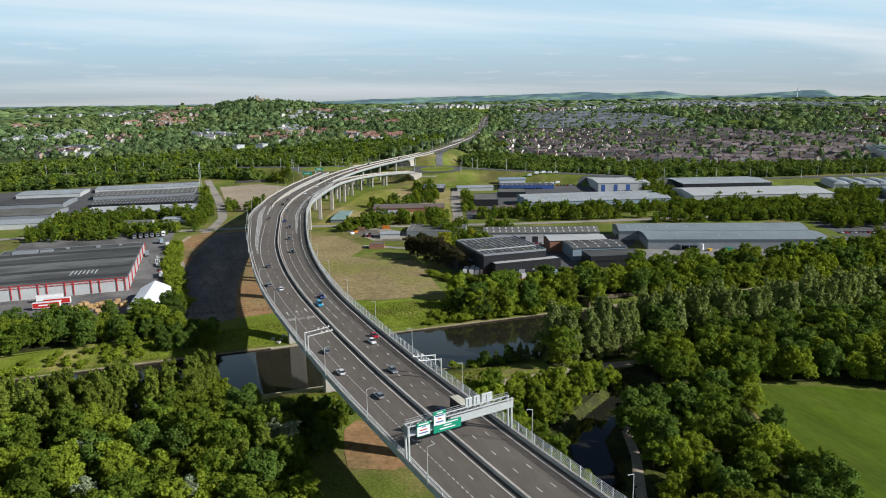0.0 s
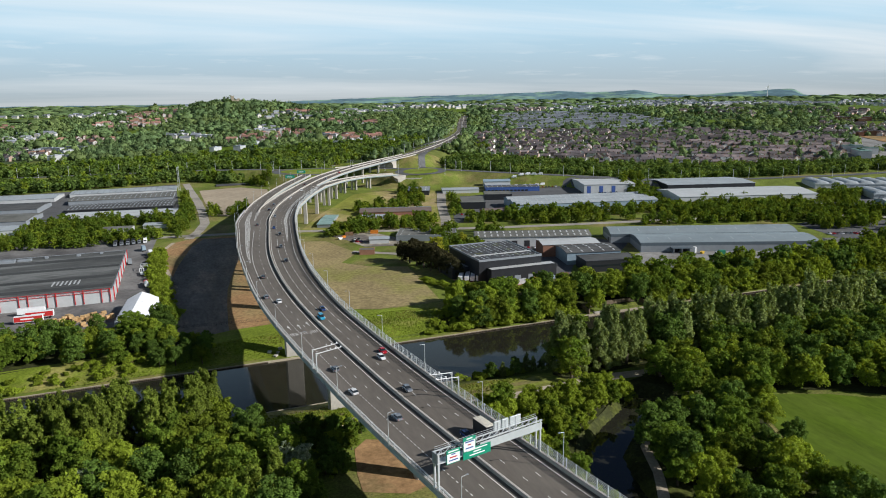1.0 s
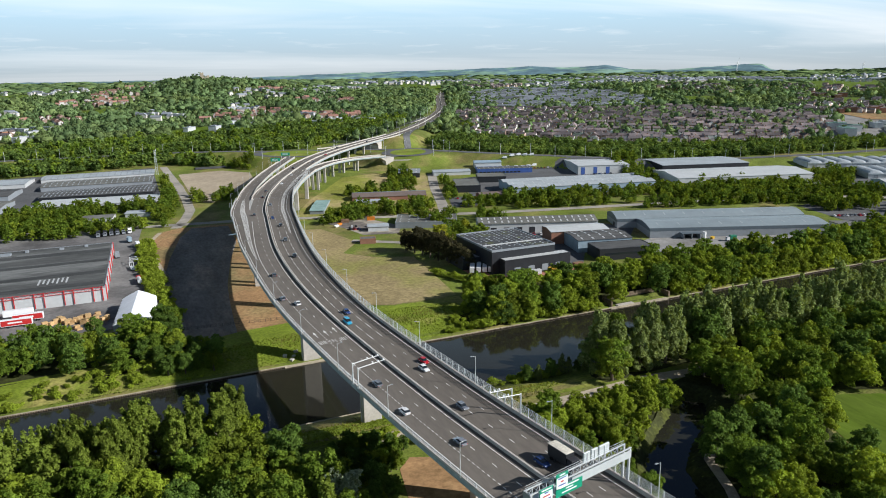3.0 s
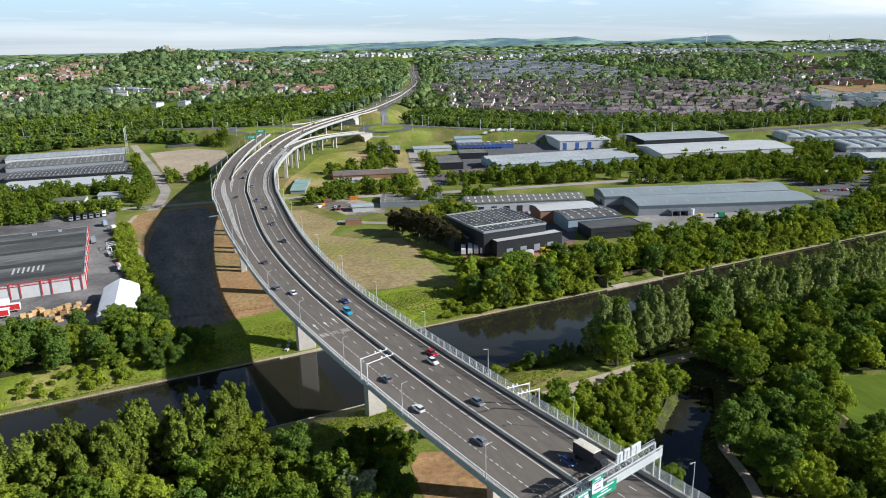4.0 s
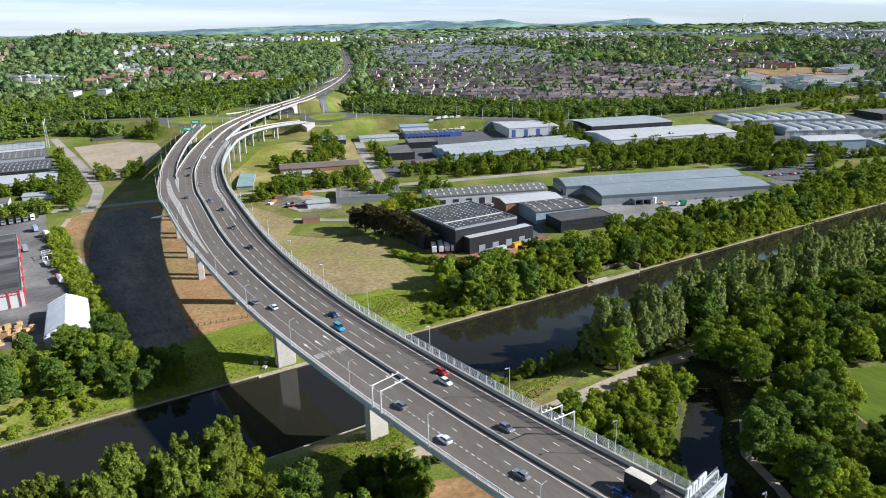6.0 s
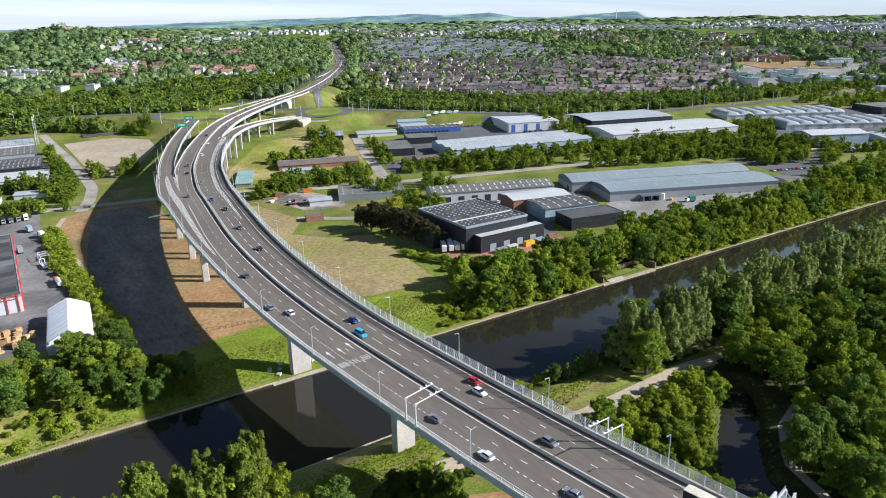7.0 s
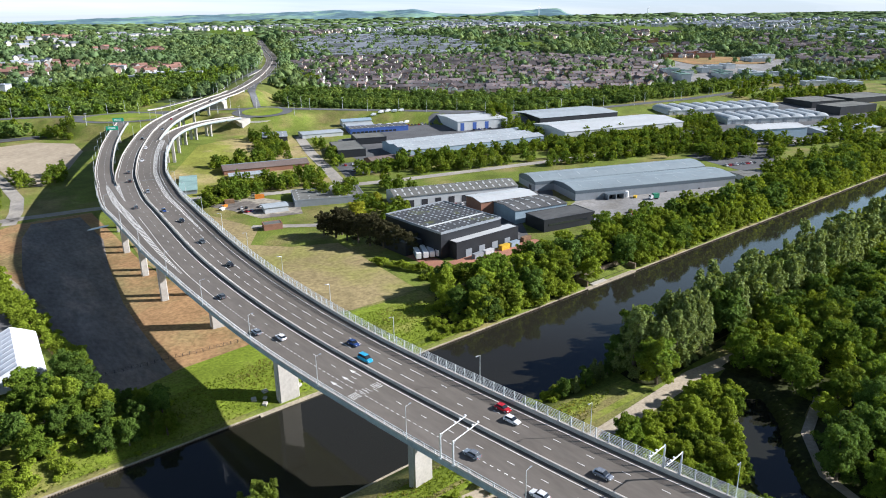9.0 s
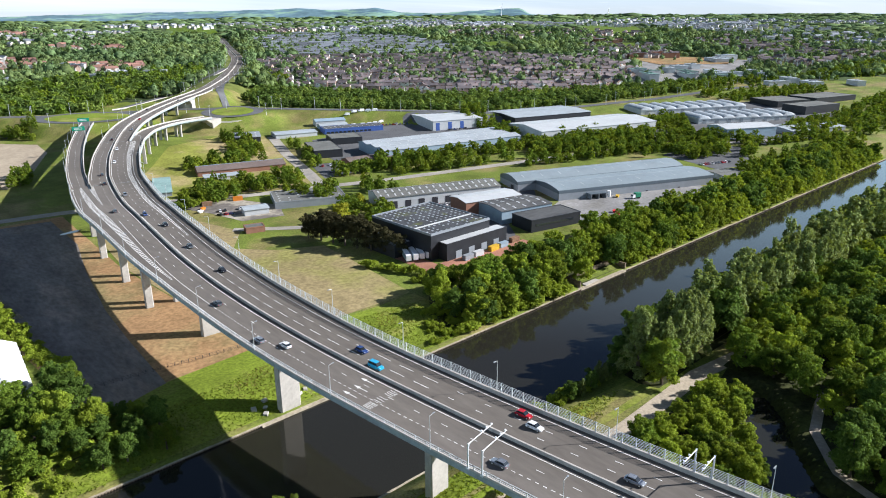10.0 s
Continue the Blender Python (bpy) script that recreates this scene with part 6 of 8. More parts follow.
# trees among the works
EST = [
    [(125, 560), (130, 604), (205, 590), (200, 566)], [(104, 556), (120, 590), (150, 580), (140, 560)], [(168, 450), (186, 478), (200, 470), (188, 440)], [(158, 470), (182, 500), (196, 496), (182, 470)],
    [(165, 530), (178, 568), (196, 560), (204, 535), (196, 528), (185, 505)], [(208, 505), (220, 535), (240, 528), (226, 500)], [(224, 562), (300, 548), (350, 540), (420, 522), (425, 535), (300, 566), (232, 578)],
    [(425, 346), (560, 336), (640, 345), (640, 372), (565, 364), (490, 372), (446, 372)], [(545, 410), (570, 396), (580, 430), (550, 440)], [(436, 462), (500, 446), (560, 440), (560, 456), (440, 486)], [(440, 440), (530, 446), (524, 454), (446, 450)], [(504, 384), (552, 402), (546, 412), (498, 392)], [(560, 392), (620, 376), (660, 366), (660, 378), (570, 404)], [(395, 508), (430, 480), (560, 440), (560, 472), (430, 500), (420, 545), (400, 545)],
    [(225, 600), (240, 600), (262, 690), (250, 700)], [(150, 655), (215, 640), (205, 665), (160, 675)], [(-130, 612), (-90, 604), (-20, 596), (-14, 622), (-92, 640), (-130, 650)],
    [(-20, 640), (0, 630), (11, 668), (12, 740), (11, 820), (4, 845), (3, 740), (-4, 690)], [(26, 690), (34, 690), (34, 742), (27, 742)], [(428, 560), (450, 605), (468, 645), (490, 690), (476, 694), (440, 650), (415, 570)], [(285, 562), (420, 532), (425, 545), (300, 572)],
    [(36, 676), (52, 690), (66, 730), (54, 733)], [(560, 470), (640, 520), (600, 540), (556, 500)], [(620, 395), (700, 380), (760, 400), (700, 425), (640, 420)], [(200, 670), (222, 660), (246, 745), (226, 750)],
    [(285, 520), (420, 478), (430, 490), (292, 534)], [(255, 537), (330, 514), (336, 524), (262, 548)], [(400, 470), (470, 455), (478, 470), (405, 490)], [(430, 500), (480, 486), (484, 496), (434, 510)],
    [(351, 490), (394, 474), (481, 460), (553, 503), (486, 542), (420, 540), (408, 530), (380, 512)], [(462, 410), (500, 402), (538, 424), (528, 446), (470, 444)], [(245, 573), (268, 553), (320, 547), (330, 556), (279, 583)], [(395, 1000), (425, 1050), (460, 1070), (470, 1030), (440, 985)], [(-125, 640), (-60, 636), (-55, 690), (-125, 700)],
    [(86, 905), (110, 890), (100, 850), (70, 900)], [(-3, 600), (4, 640), (-10, 640)], [(-115, 685), (-5, 670), (-5, 700), (-115, 716)],
]
EST_KEEP = [strip([(147, 562), (195, 548), (242, 532), (296, 518), (348, 505), (420, 487), (500, 465), (560, 420)], 15), strip([(204, 545), (216, 588), (240, 660), (274, 744)], 12)]
woods("estate_trees", EST, 9.0, 31, "roadside trees and shrubs among the works buildings", n=330, size=0.95, height=(6, 13), radius=(2.8, 5.2), leaf=0, keep=EST_KEEP)
woods("estate_trees", EST, 12, 32, "light green roadside trees among the works buildings", n=330, size=0.95, height=(5, 10), radius=(2.4, 4.2), leaf=1, keep=EST_KEEP)
# belts of wood round the crossing road
BELT = [[(335, 865), (385, 795), (455, 725), (515, 668), (600, 642), (720, 622), (860, 610), (880, 650), (740, 685), (640, 735), (555, 785), (485, 862), (430, 940), (390, 985), (345, 930)]]
woods("woodland_belt", BELT, 10, 41, "dense belt of trees along the road", n=210, size=1.3, height=(7, 13), radius=(4.0, 6.2), material=M_BELT)
LEFTW = [[(-420, 930), (-110, 940), (10, 950), (60, 905), (80, 895), (78, 940), (30, 975), (-40, 1005), (-420, 1050)], [(-420, 1085), (-60, 1055), (60, 1020), (120, 972), (175, 962), (216, 1000), (286, 1042), (335, 1068), (392, 1130), (420, 1200), (100, 1180), (-420, 1200)], [(-480, 620), (-270, 650), (-250, 700), (-250, 930), (-480, 930)]]
woods("woodland_belt", LEFTW, 11.5, 42, "thick woodland between the works and the town", n=120, size=1.7, height=(7, 15), radius=(4.2, 7.5), material=M_BELT)
woods("woodland_belt", LEFTW, 21, 44, "lighter green trees standing in the woodland", n=130, size=1.6, height=(8, 17), radius=(4.0, 7.0), leaf=0)
EASTW = [[(780, 566), (860, 578), (1000, 548), (1120, 508), (1300, 440), (1300, 560), (1120, 560), (1010, 600), (890, 640), (800, 660)], [(745, 512), (790, 530), (850, 508), (950, 484), (950, 520), (840, 560), (780, 560)], [(640, 352), (900, 340), (1100, 330), (1100, 410), (930, 430), (840, 420), (740, 412), (690, 372)]]
woods("woodland_belt", EASTW, 11, 43, "belt of trees beyond the steel halls", n=80, size=1.8, height=(7, 12), leaf=0, keep=[strip([tuple(p[:2]) for p in ROAD_E[-7:]], 26)])


# ---------------------------------------------------------------- the town and the distance
HOUSES = [(420, 985), (480, 900), (560, 800), (650, 745), (740, 695), (850, 720), (960, 800), (1000, 900), (900, 1080), (760, 1130), (640, 1250), (560, 1290), (500, 1180)]
TERRACES = [(590, 1330), (650, 1250), (770, 1150), (900, 1120), (1020, 1300), (1080, 1560), (960, 1800), (800, 1760), (690, 1500)]
# groups of houses among the trees: centre, radius, how many, manner
GROUPS = [
    (319, 1310, 60, 26, "red"), (150, 1390, 60, 16, "red"), (215, 1420, 50, 12, "red"), (175, 1500, 60, 12, "pale"), (40, 1470, 60, 10, "pale"), (-66, 1780, 90, 34, "red"), (-20, 1930, 80, 20, "red"), (-280, 1640, 90, 20, "pale"), (-230, 1370, 70, 12, "grey"), (-150, 1500, 60, 12, "red"),
    (265, 1740, 70, 18, "pale"), (330, 1850, 60, 14, "red"), (440, 1880, 60, 14, "pale"), (400, 1650, 70, 18, "red"), (480, 2300, 110, 14, "pale"), (560, 2090, 80, 16, "pale"), (-120, 2250, 110, 20, "pale"), (-420, 2000, 120, 20, "red"), (60, 2150, 90, 14, "pale"),
    (1420, 720, 130, 70, "grey"), (1420, 600, 100, 46, "grey"), (1230, 640, 90, 40, "grey"), (1560, 860, 150, 60, "grey"), (1120, 900, 90, 40, "grey"), (1250, 1000, 90, 30, "grey"), (1820, 1750, 220, 110, "pale"), (1620, 1940, 200, 90, "pale"), (2030, 1330, 230, 120, "pale"), (1930, 1060, 200, 100, "pale"), (1750, 760, 160, 60, "pale"),
    (1400, 1750, 160, 50, "pale"), (1180, 1850, 140, 40, "pale"), (980, 1950, 110, 40, "grey"), (1300, 1400, 130, 40, "grey"), (1500, 1250, 110, 40, "grey"), (2350, 1650, 260, 90, "pale"), (900, 2400, 220, 50, "pale"), (300, 2600, 250, 40, "pale"), (-300, 2800, 260, 36, "pale"), (1300, 2500, 260, 60, "pale"), (1750, 2350, 260, 70, "pale"), (2500, 1100, 260, 80, "pale"),
]
# open ground that no trees cover: fields, the building site, works and their forecourts
OPEN_FIELDS = [
    [(1420, 1190), (1800, 1560), (2040, 1640), (2060, 1520), (1560, 1130)], [(1180, 960), (1290, 1120), (1390, 1060), (1250, 930)], [(990, 1150), (1090, 1290), (1170, 1260), (1060, 1110)], [(40, 1180), (30, 1260), (110, 1290), (140, 1200)], [(700, 2000), (900, 2500), (1050, 2500), (850, 2020)], [(-500, 2300), (-460, 2700), (-200, 2750), (-250, 2320)], [(100, 2700), (80, 3200), (420, 3250), (380, 2720)], [(1500, 2700), (1700, 3150), (2000, 3000), (1720, 2600)], [(2300, 1800), (2700, 2200), (2900, 2000), (2450, 1700)], [(-100, 1560), (-110, 1650), (0, 1660), (10, 1570)],
]
WORKS = [(810, 680), (890, 650), (1040, 640), (1180, 700), (1130, 850), (1020, 850), (900, 780)]
SITE = [(1000, 770), (1090, 700), (1180, 720), (1120, 850), (1040, 850)]


def in_group(x, y):
    """Nearness to a group of houses, drawn out towards the south-west so that its front rows stand free."""
    best = np.full(np.shape(x), 9.0)
    for cx, cy, rad, _, _ in GROUPS:
        k = math.hypot(cx, cy)
        ux, uy = cx / k, cy / k
        dx, dy = x - cx, y - cy
        along, across = dx * ux + dy * uy, dx * uy - dy * ux
        along = np.where(along < 0, along / (rad + 70), along / rad)
        best = np.minimum(best, np.hypot(along, across / rad))
    return best


def lump_mesh(name, parts, material):
    """Joins crowns, each one island, into one mesh."""
    verts = np.concatenate([p[0].reshape(-1, 3) for p in parts])
    faces, off = [], 0
    for v, f in parts:
        faces.append((f[None] + (np.arange(len(v)) * v.shape[1])[:, None, None] + off).reshape(-1, 3))
        off += v.shape[0] * v.shape[1]
    faces = np.concatenate(faces).astype(np.int32)
    me = bpy.data.meshes.new(name)
    me.vertices.add(len(verts))
    me.vertices.foreach_set("co", np.ascontiguousarray(verts, dtype=np.float32).ravel())
    me.loops.add(faces.size)
    me.loops.foreach_set("vertex_index", faces.ravel())
    me.polygons.add(len(faces))
    me.polygons.foreach_set("loop_start", np.arange(0, faces.size, 3, dtype=np.int32))
    me.polygons.foreach_set("use_smooth", np.ones(len(faces), bool))
    me.update(calc_edges=True)
    me.validate()
    me.materials.append(material)
    return me


def lump(rs, fine):
    """An uneven crown of unit radius and height 1: vertices and faces."""
    bm = bmesh.new()
    bmesh.ops.create_icosphere(bm, subdivisions=fine, radius=1.0)
    bmesh.ops.delete(bm, geom=[v for v in bm.verts if v.co.z < -0.45], context="VERTS")
    k = rs.normal(0, 1, (7, 3)); k /= np.linalg.norm(k, axis=1)[:, None]
    bm.verts.index_update()
    v = np.array([tuple(p.co) for p in bm.verts])
    bump = 1 + 0.34 * np.mean(np.cos(4.6 * (v @ k.T) + np.arange(7)), 1) * 1.6 + rs.normal(0, 0.07, len(v))
    v = v * bump[:, None]
    v[:, 2] = 0.5 + v[:, 2] * 0.5
    f = np.array([[p.index for p in q.verts] for q in bm.faces])
    bm.free()
    return v, f


def far_woods():
    """Crowns out to the horizon, thin and low where houses stand."""
    rs = np.random.RandomState(51)
    for r0, r1, gap, fine, hh in ((1000, 1350, 11.0, 90, (7, 12)), (1350, 2000, 14.0, 40, (8, 13)), (2000, 3300, 24.0, 2, (5, 9)), (3300, 4500, 44.0, 1, (6, 10))):
        if r0 < 2000:
            protos = []
            for _ in range(7):
                q = leaf_cloud(rs, lobes_for(rs, "broad", 1.0, 1.0), fine, 1.7 / fine ** 0.5)
                v, f = lump(rs, 2)
                v = v * (0.88, 0.88, 0.92)
                protos.append((np.concatenate([v, q]), np.concatenate([f, np.arange(len(q)).reshape(-1, 3) + len(v)])))
        else:
            protos = [lump(rs, fine) for _ in range(7)]
        a0, a1 = radians(-22), radians(80)
        parts = []
        r = r0
        while r < r1:
            n = int(r * (a1 - a0) / gap)
            az = a0 + (a1 - a0) * (np.arange(n) + rs.uniform(-0.5, 0.5, n)) / n
            rr = r + rs.uniform(-0.5, 0.5, n) * gap
            x, y = rr * np.sin(az), 60 + rr * np.cos(az)
            d, _ = near_line(x, y, MAIN)
            estate_, terr = inside(HOUSES, x, y), inside(TERRACES, x, y)
            grp = in_group(x, y)
            wild = 0.5 + 0.5 * np.sin(x / 97.0 + 1.7) * np.sin(y / 83.0 + 0.4) + 0.3 * np.sin((x - y) / 61.0)
            chance = np.where(grp < 1.0, 0.55, np.where(wild < 0.25, 0.55, 0.92))
            chance = np.where(estate_, 0.58, np.where(terr, 0.55, chance))
            for p in OPEN_FIELDS + [WORKS, SITE]:
                chance = np.where(inside(p, x, y), 0.03, chance)
            for p in LEFTW + BELT:
                chance = np.where(inside(p, x, y), 0, chance)
            ok = (0.5 * x + 0.87 * y > 1010) & (d > np.where(y > 1170, 15, 30)) & (rs.uniform(0, 1, n) < chance)
            low = np.where(estate_ | terr, 0.70, np.where(grp < 1.15, 0.75, 1.08))[ok]
            x, y = x[ok], y[ok]
            m = len(x)
            size = np.exp(rs.normal(0, 0.28, m)) * low
            h, rad = rs.uniform(hh[0], hh[1], m) * size ** 0.8, gap * 0.48 * size
            a = rs.uniform(0, 6.28, m)
            which = rs.randint(0, 7, m)
            z = Z(x, y)
            for v in range(7):
                k = which == v
                pv, pf = protos[v]
                e = lambda t: t[k][:, None]
                c, s = e(np.cos(a)), e(np.sin(a))
                q = np.empty((k.sum(), len(pv), 3))
                q[..., 0] = (pv[:, 0] * c - pv[:, 1] * s) * e(rad) + e(x)
                q[..., 1] = (pv[:, 0] * s + pv[:, 1] * c) * e(rad) + e(y)
                q[..., 2] = pv[:, 2] * e(h) + e(z) - 1
                parts.append((q, pf))
            r += gap
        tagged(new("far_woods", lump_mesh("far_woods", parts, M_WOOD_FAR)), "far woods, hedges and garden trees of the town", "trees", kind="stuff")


far_woods()
for poly in OPEN_FIELDS:
    patch("far_field", poly, M_FIELD, "bright green mown field between far woods", "field", lift=0.4, cell=60)
patch("works_ground", WORKS, M_YARD, "pale concrete yards of the far works", "ground", lift=0.4, cell=40)
patch("building_site", SITE, M_SOIL, "bare reddish soil of a building site", "ground", lift=0.9, cell=40)


# distant hills behind everything, the blue of haze painted into their colour
def hills():
    prof = [(-40, 104), (-8.2, 100), (-1.2, 98), (6.7, 99), (13.5, 115), (17.5, 123), (22.4, 129), (26.5, 134), (29.6, 141), (31.4, 145), (33.6, 132), (36.8, 144), (38.7, 117), (41.2, 107), (44, 120), (46.7, 133), (47.9, 134), (48.6, 98), (51, 90), (55, 88), (80, 88)]
    g = Geo()
    az = np.arange(-40, 80.1, 0.25)
    h = np.interp(az, [a for a, _ in prof], [b for _, b in prof]) + 1.0 * np.sin(az * 1.9) + 0.8 * np.sin(az * 5.3 + 1)
    rings = ((4300, -0.15), (4600, 0.6), (4780, 1.0))
    for a, top in zip(az, h):
        for r, u in rings:
            x, y = -30 + r * math.sin(radians(a)), 70 + r * math.cos(radians(a))
            g.v.append((x, y, 84 + (top - 84) * u))
    for i in range(len(az) - 1):
        for k in range(2):
            n = i * 3 + k
            g.f.append((n, n + 3, n + 4, n + 1))
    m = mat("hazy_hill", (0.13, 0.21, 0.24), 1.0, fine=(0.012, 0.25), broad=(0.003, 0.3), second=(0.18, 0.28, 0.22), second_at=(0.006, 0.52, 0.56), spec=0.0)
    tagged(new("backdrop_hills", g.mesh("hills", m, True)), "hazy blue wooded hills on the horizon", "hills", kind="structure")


hills()


# ---------------------------------------------------------------- houses
M_HOUSE_ROOF = mat("house_roof", (0.108, 0.092, 0.095), 0.9, fine=(0.5, 0.12), broad=(0.03, 0.2), vary=0.5, island=0.5, second=(0.175, 0.140, 0.136), second_at=(0.05, 0.47, 0.53))
M_HOUSE_WALL = mat("house_wall", (0.34, 0.24, 0.19), 0.9, fine=(0.5, 0.1), broad=(0.03, 0.2), vary=0.3, island=0.3, second=(0.66, 0.64, 0.60), second_at=(0.09, 0.50, 0.53))
M_FAR_ROOF = mat("far_grey_roof", (0.25, 0.27, 0.30), 0.7, fine=(0.1, 0.1), broad=(0.02, 0.15), island=0.4, vary=0.3)
M_RED_ROOF = mat("red_tile_roof", (0.27, 0.145, 0.11), 0.9, fine=(0.5, 0.12), broad=(0.02, 0.2), island=0.45)
M_PALE_WALL = mat("pale_render_wall", (0.55, 0.52, 0.47), 0.9, fine=(0.5, 0.08), broad=(0.03, 0.2), island=0.35)
M_GREEN_ROOF = mat("green_sheet_roof", (0.12, 0.20, 0.17), 0.7, fine=(0.3, 0.1), broad=(0.03, 0.15), vary=0.3)


def house_parts(w, d, h, r, g_wall, g_roof, m=None):
    m = m or Matrix.Identity(4)
    g_wall.box(-w, -d, -1, w, d, h, m)
    for x in (-w, w):
        pts = [m @ Vector(p) for p in ((x, -d, h), (x, d, h), (x, 0, r))]
        g_wall.face(*(pts if x > 0 else pts[::-1]))
    o = 0.4
    k = (r - h) / d
    g_roof.loft([[(x, -d - o, h - o * k), (x, 0, r), (x, d + o, h - o * k), (x, d + o, h - o * k + 0.25), (x, 0, r + 0.25), (x, -d - o, h - o * k + 0.25)] for x in (-w - o, w + o)], m)


def house_proto(v):
    w, d, h, r = ((5.5, 4.2, 5.2, 8.0), (8.5, 4.3, 5.3, 8.2), (4.6, 4.0, 5.0, 7.6))[v]
    top = thing("house", ("brick semi-detached house with a dark tiled roof", "short terrace of brick houses with dark roofs", "small brick house with a dark tiled roof")[v], "house", group="houses on the estate")
    gw, gr = Geo(), Geo()
    house_parts(w, d, h, r, gw, gr)
    part("wall", gw, M_HOUSE_WALL, top)
    part("roof", gr, M_HOUSE_ROOF, top)
    part("chimney", Geo().box(w * 0.3 - 0.5, -0.4, r - 0.8, w * 0.3 + 0.5, 0.4, r + 1.2).box(w * 0.3 - 0.55, -0.45, r + 1.2, w * 0.3 + 0.55, 0.45, r + 1.35), M_BRICK, top)
    for x in (-w * 0.5, w * 0.5):
        for z in (0.9, 3.3):
            for y in (-d, d):
                part("window", Geo().box(x - 0.9, min(y * 1.02, y * 0.98), z, x + 0.9, max(y * 1.02, y * 0.98), z + 1.2), M_GLASS, top) if v == 0 or z > 2 else None
    return top


def estate():
    rs = np.random.RandomState(8)
    protos = [house_proto(v) for v in range(3)]
    used = [False] * 3
    spots = []
    for rz, ox in ((-38, 0.0),):
        c, s = math.cos(radians(rz)), math.sin(radians(rz))
        for j in range(-30, 60):
            v = -400
            while v < 900:
                x0, y0 = v, j * 24.0 + 6 * math.sin(v / 60 + j)
                x, y = 650 + x0 * c - y0 * s, 900 + x0 * s + y0 * c
                v += rs.choice([12.5, 14, 19])
                if inside(HOUSES, x, y) and rs.rand() < 0.86:
                    spots.append((x, y, rz + rs.choice([0, 0, 0, 90]) + rs.uniform(-6, 6) + 14 * math.sin(v / 130)))
    spots.sort(key=lambda p: math.hypot(p[0] + 40, p[1] - 100))
    gw, gr = Geo(), Geo()
    for i, (x, y, rz) in enumerate(spots):
        d, _ = near_line(x, y, MAIN)
        if d < 32:
            continue
        z = float(Z(x, y))
        v = rs.randint(3)
        m = Matrix.Translation((x, y, z)) @ pose(0, 0, 0, 0, 0, rz)
        if i < 210:
            if not used[v]:
                protos[v].matrix_world = m
                used[v] = True
            else:
                copy_thing(protos[v], m)
        else:
            w, dd, h, r = ((5.5, 4.2, 5.2, 8.0), (8.5, 4.3, 5.3, 8.2), (4.6, 4.0, 5.0, 7.6))[v]
            house_parts(w, dd, h, r, gw, gr, m)
    # long grey roofed terraces above the estate
    tw, tr = Geo(), Geo()
    c, s = math.cos(radians(-40)), math.sin(radians(-40))
    for j in range(-24, 24):
        v = -460.0
        while v < 460:
            ln = rs.uniform(9, 26)
            u0, v0 = v + ln, j * 21.0 + 5 * math.sin(v / 70.0)
            v += 2 * ln + rs.choice([4.0, 6.0, 14.0])
            x, y = 830 + u0 * c - v0 * s, 1440 + u0 * s + v0 * c
            if not inside(TERRACES, x, y) or near_line(x, y, MAIN)[0] < 40 or rs.rand() < 0.12:
                continue
            m = Matrix.Translation((x, y, float(Z(x, y)))) @ pose(0, 0, 0, 0, 0, -40 + rs.uniform(-3, 3))
            house_parts(ln, 4.6, 5.2, 7.4, tw, tr, m)
    tagged(new("terrace_walls", tw.mesh("terrace_walls", M_HOUSE_WALL)), "brick and pale walls of long terraces", "houses", kind="stuff")
    tagged(new("terrace_roofs", tr.mesh("terrace_roofs", M_FAR_ROOF)), "pale grey roofs of long terraces", "houses", kind="stuff")
    # groups of houses among the trees, to both sides and beyond
    kinds = {"red": (Geo(), Geo(), M_HOUSE_WALL, M_RED_ROOF, "red tiled roofs of houses among trees"), "grey": (gw, gr, M_HOUSE_WALL, M_HOUSE_ROOF, "dark tiled roofs of the far town"), "pale": (Geo(), Geo(), M_PALE_WALL, M_FAR_ROOF, "pale grey roofs of far houses")}
    for cx, cy, rad, n, manner in GROUPS:
        base = math.degrees(math.atan2(cy, cx)) + rs.uniform(55, 125)
        for k in range(n):
            a, q = rs.uniform(0, 6.28), rad * math.sqrt(rs.rand())
            x, y = cx + q * math.cos(a), cy + q * math.sin(a)
            if near_line(x, y, MAIN)[0] < 34:
                continue
            v = rs.randint(3)
            w, dd, h, r = ((5.5, 4.2, 5.2, 8.0), (9.5, 4.3, 5.3, 8.2), (4.6, 4.0, 5.0, 7.6))[v]
            m = Matrix.Translation((x, y, float(Z(x, y)) + 1.0)) @ pose(0, 0, 0, 0, 0, base + rs.choice([0, 90]) + rs.uniform(-8, 8))
            house_parts(w, dd, h, r, kinds[manner][0], kinds[manner][1], m)
    for ww, rr, mw, mr, lab in kinds.values():
        tagged(new("far_house_walls", ww.mesh("far_house_walls", mw)), "brick and pale rendered house walls of the far town", "houses", kind="stuff")
        tagged(new("far_house_roofs", rr.mesh("far_house_roofs", mr)), lab, "houses", kind="stuff")
    # streets of the estate
    patch("street_ground", HOUSES, mat("street_ground", (0.13, 0.125, 0.118), 0.95, fine=(0.08, 0.2), broad=(0.02, 0.3), second=(0.10, 0.145, 0.045), second_at=(0.035, 0.48, 0.56)), "streets, drives and small gardens of the estate", "ground", lift=0.2, cell=25)


estate()


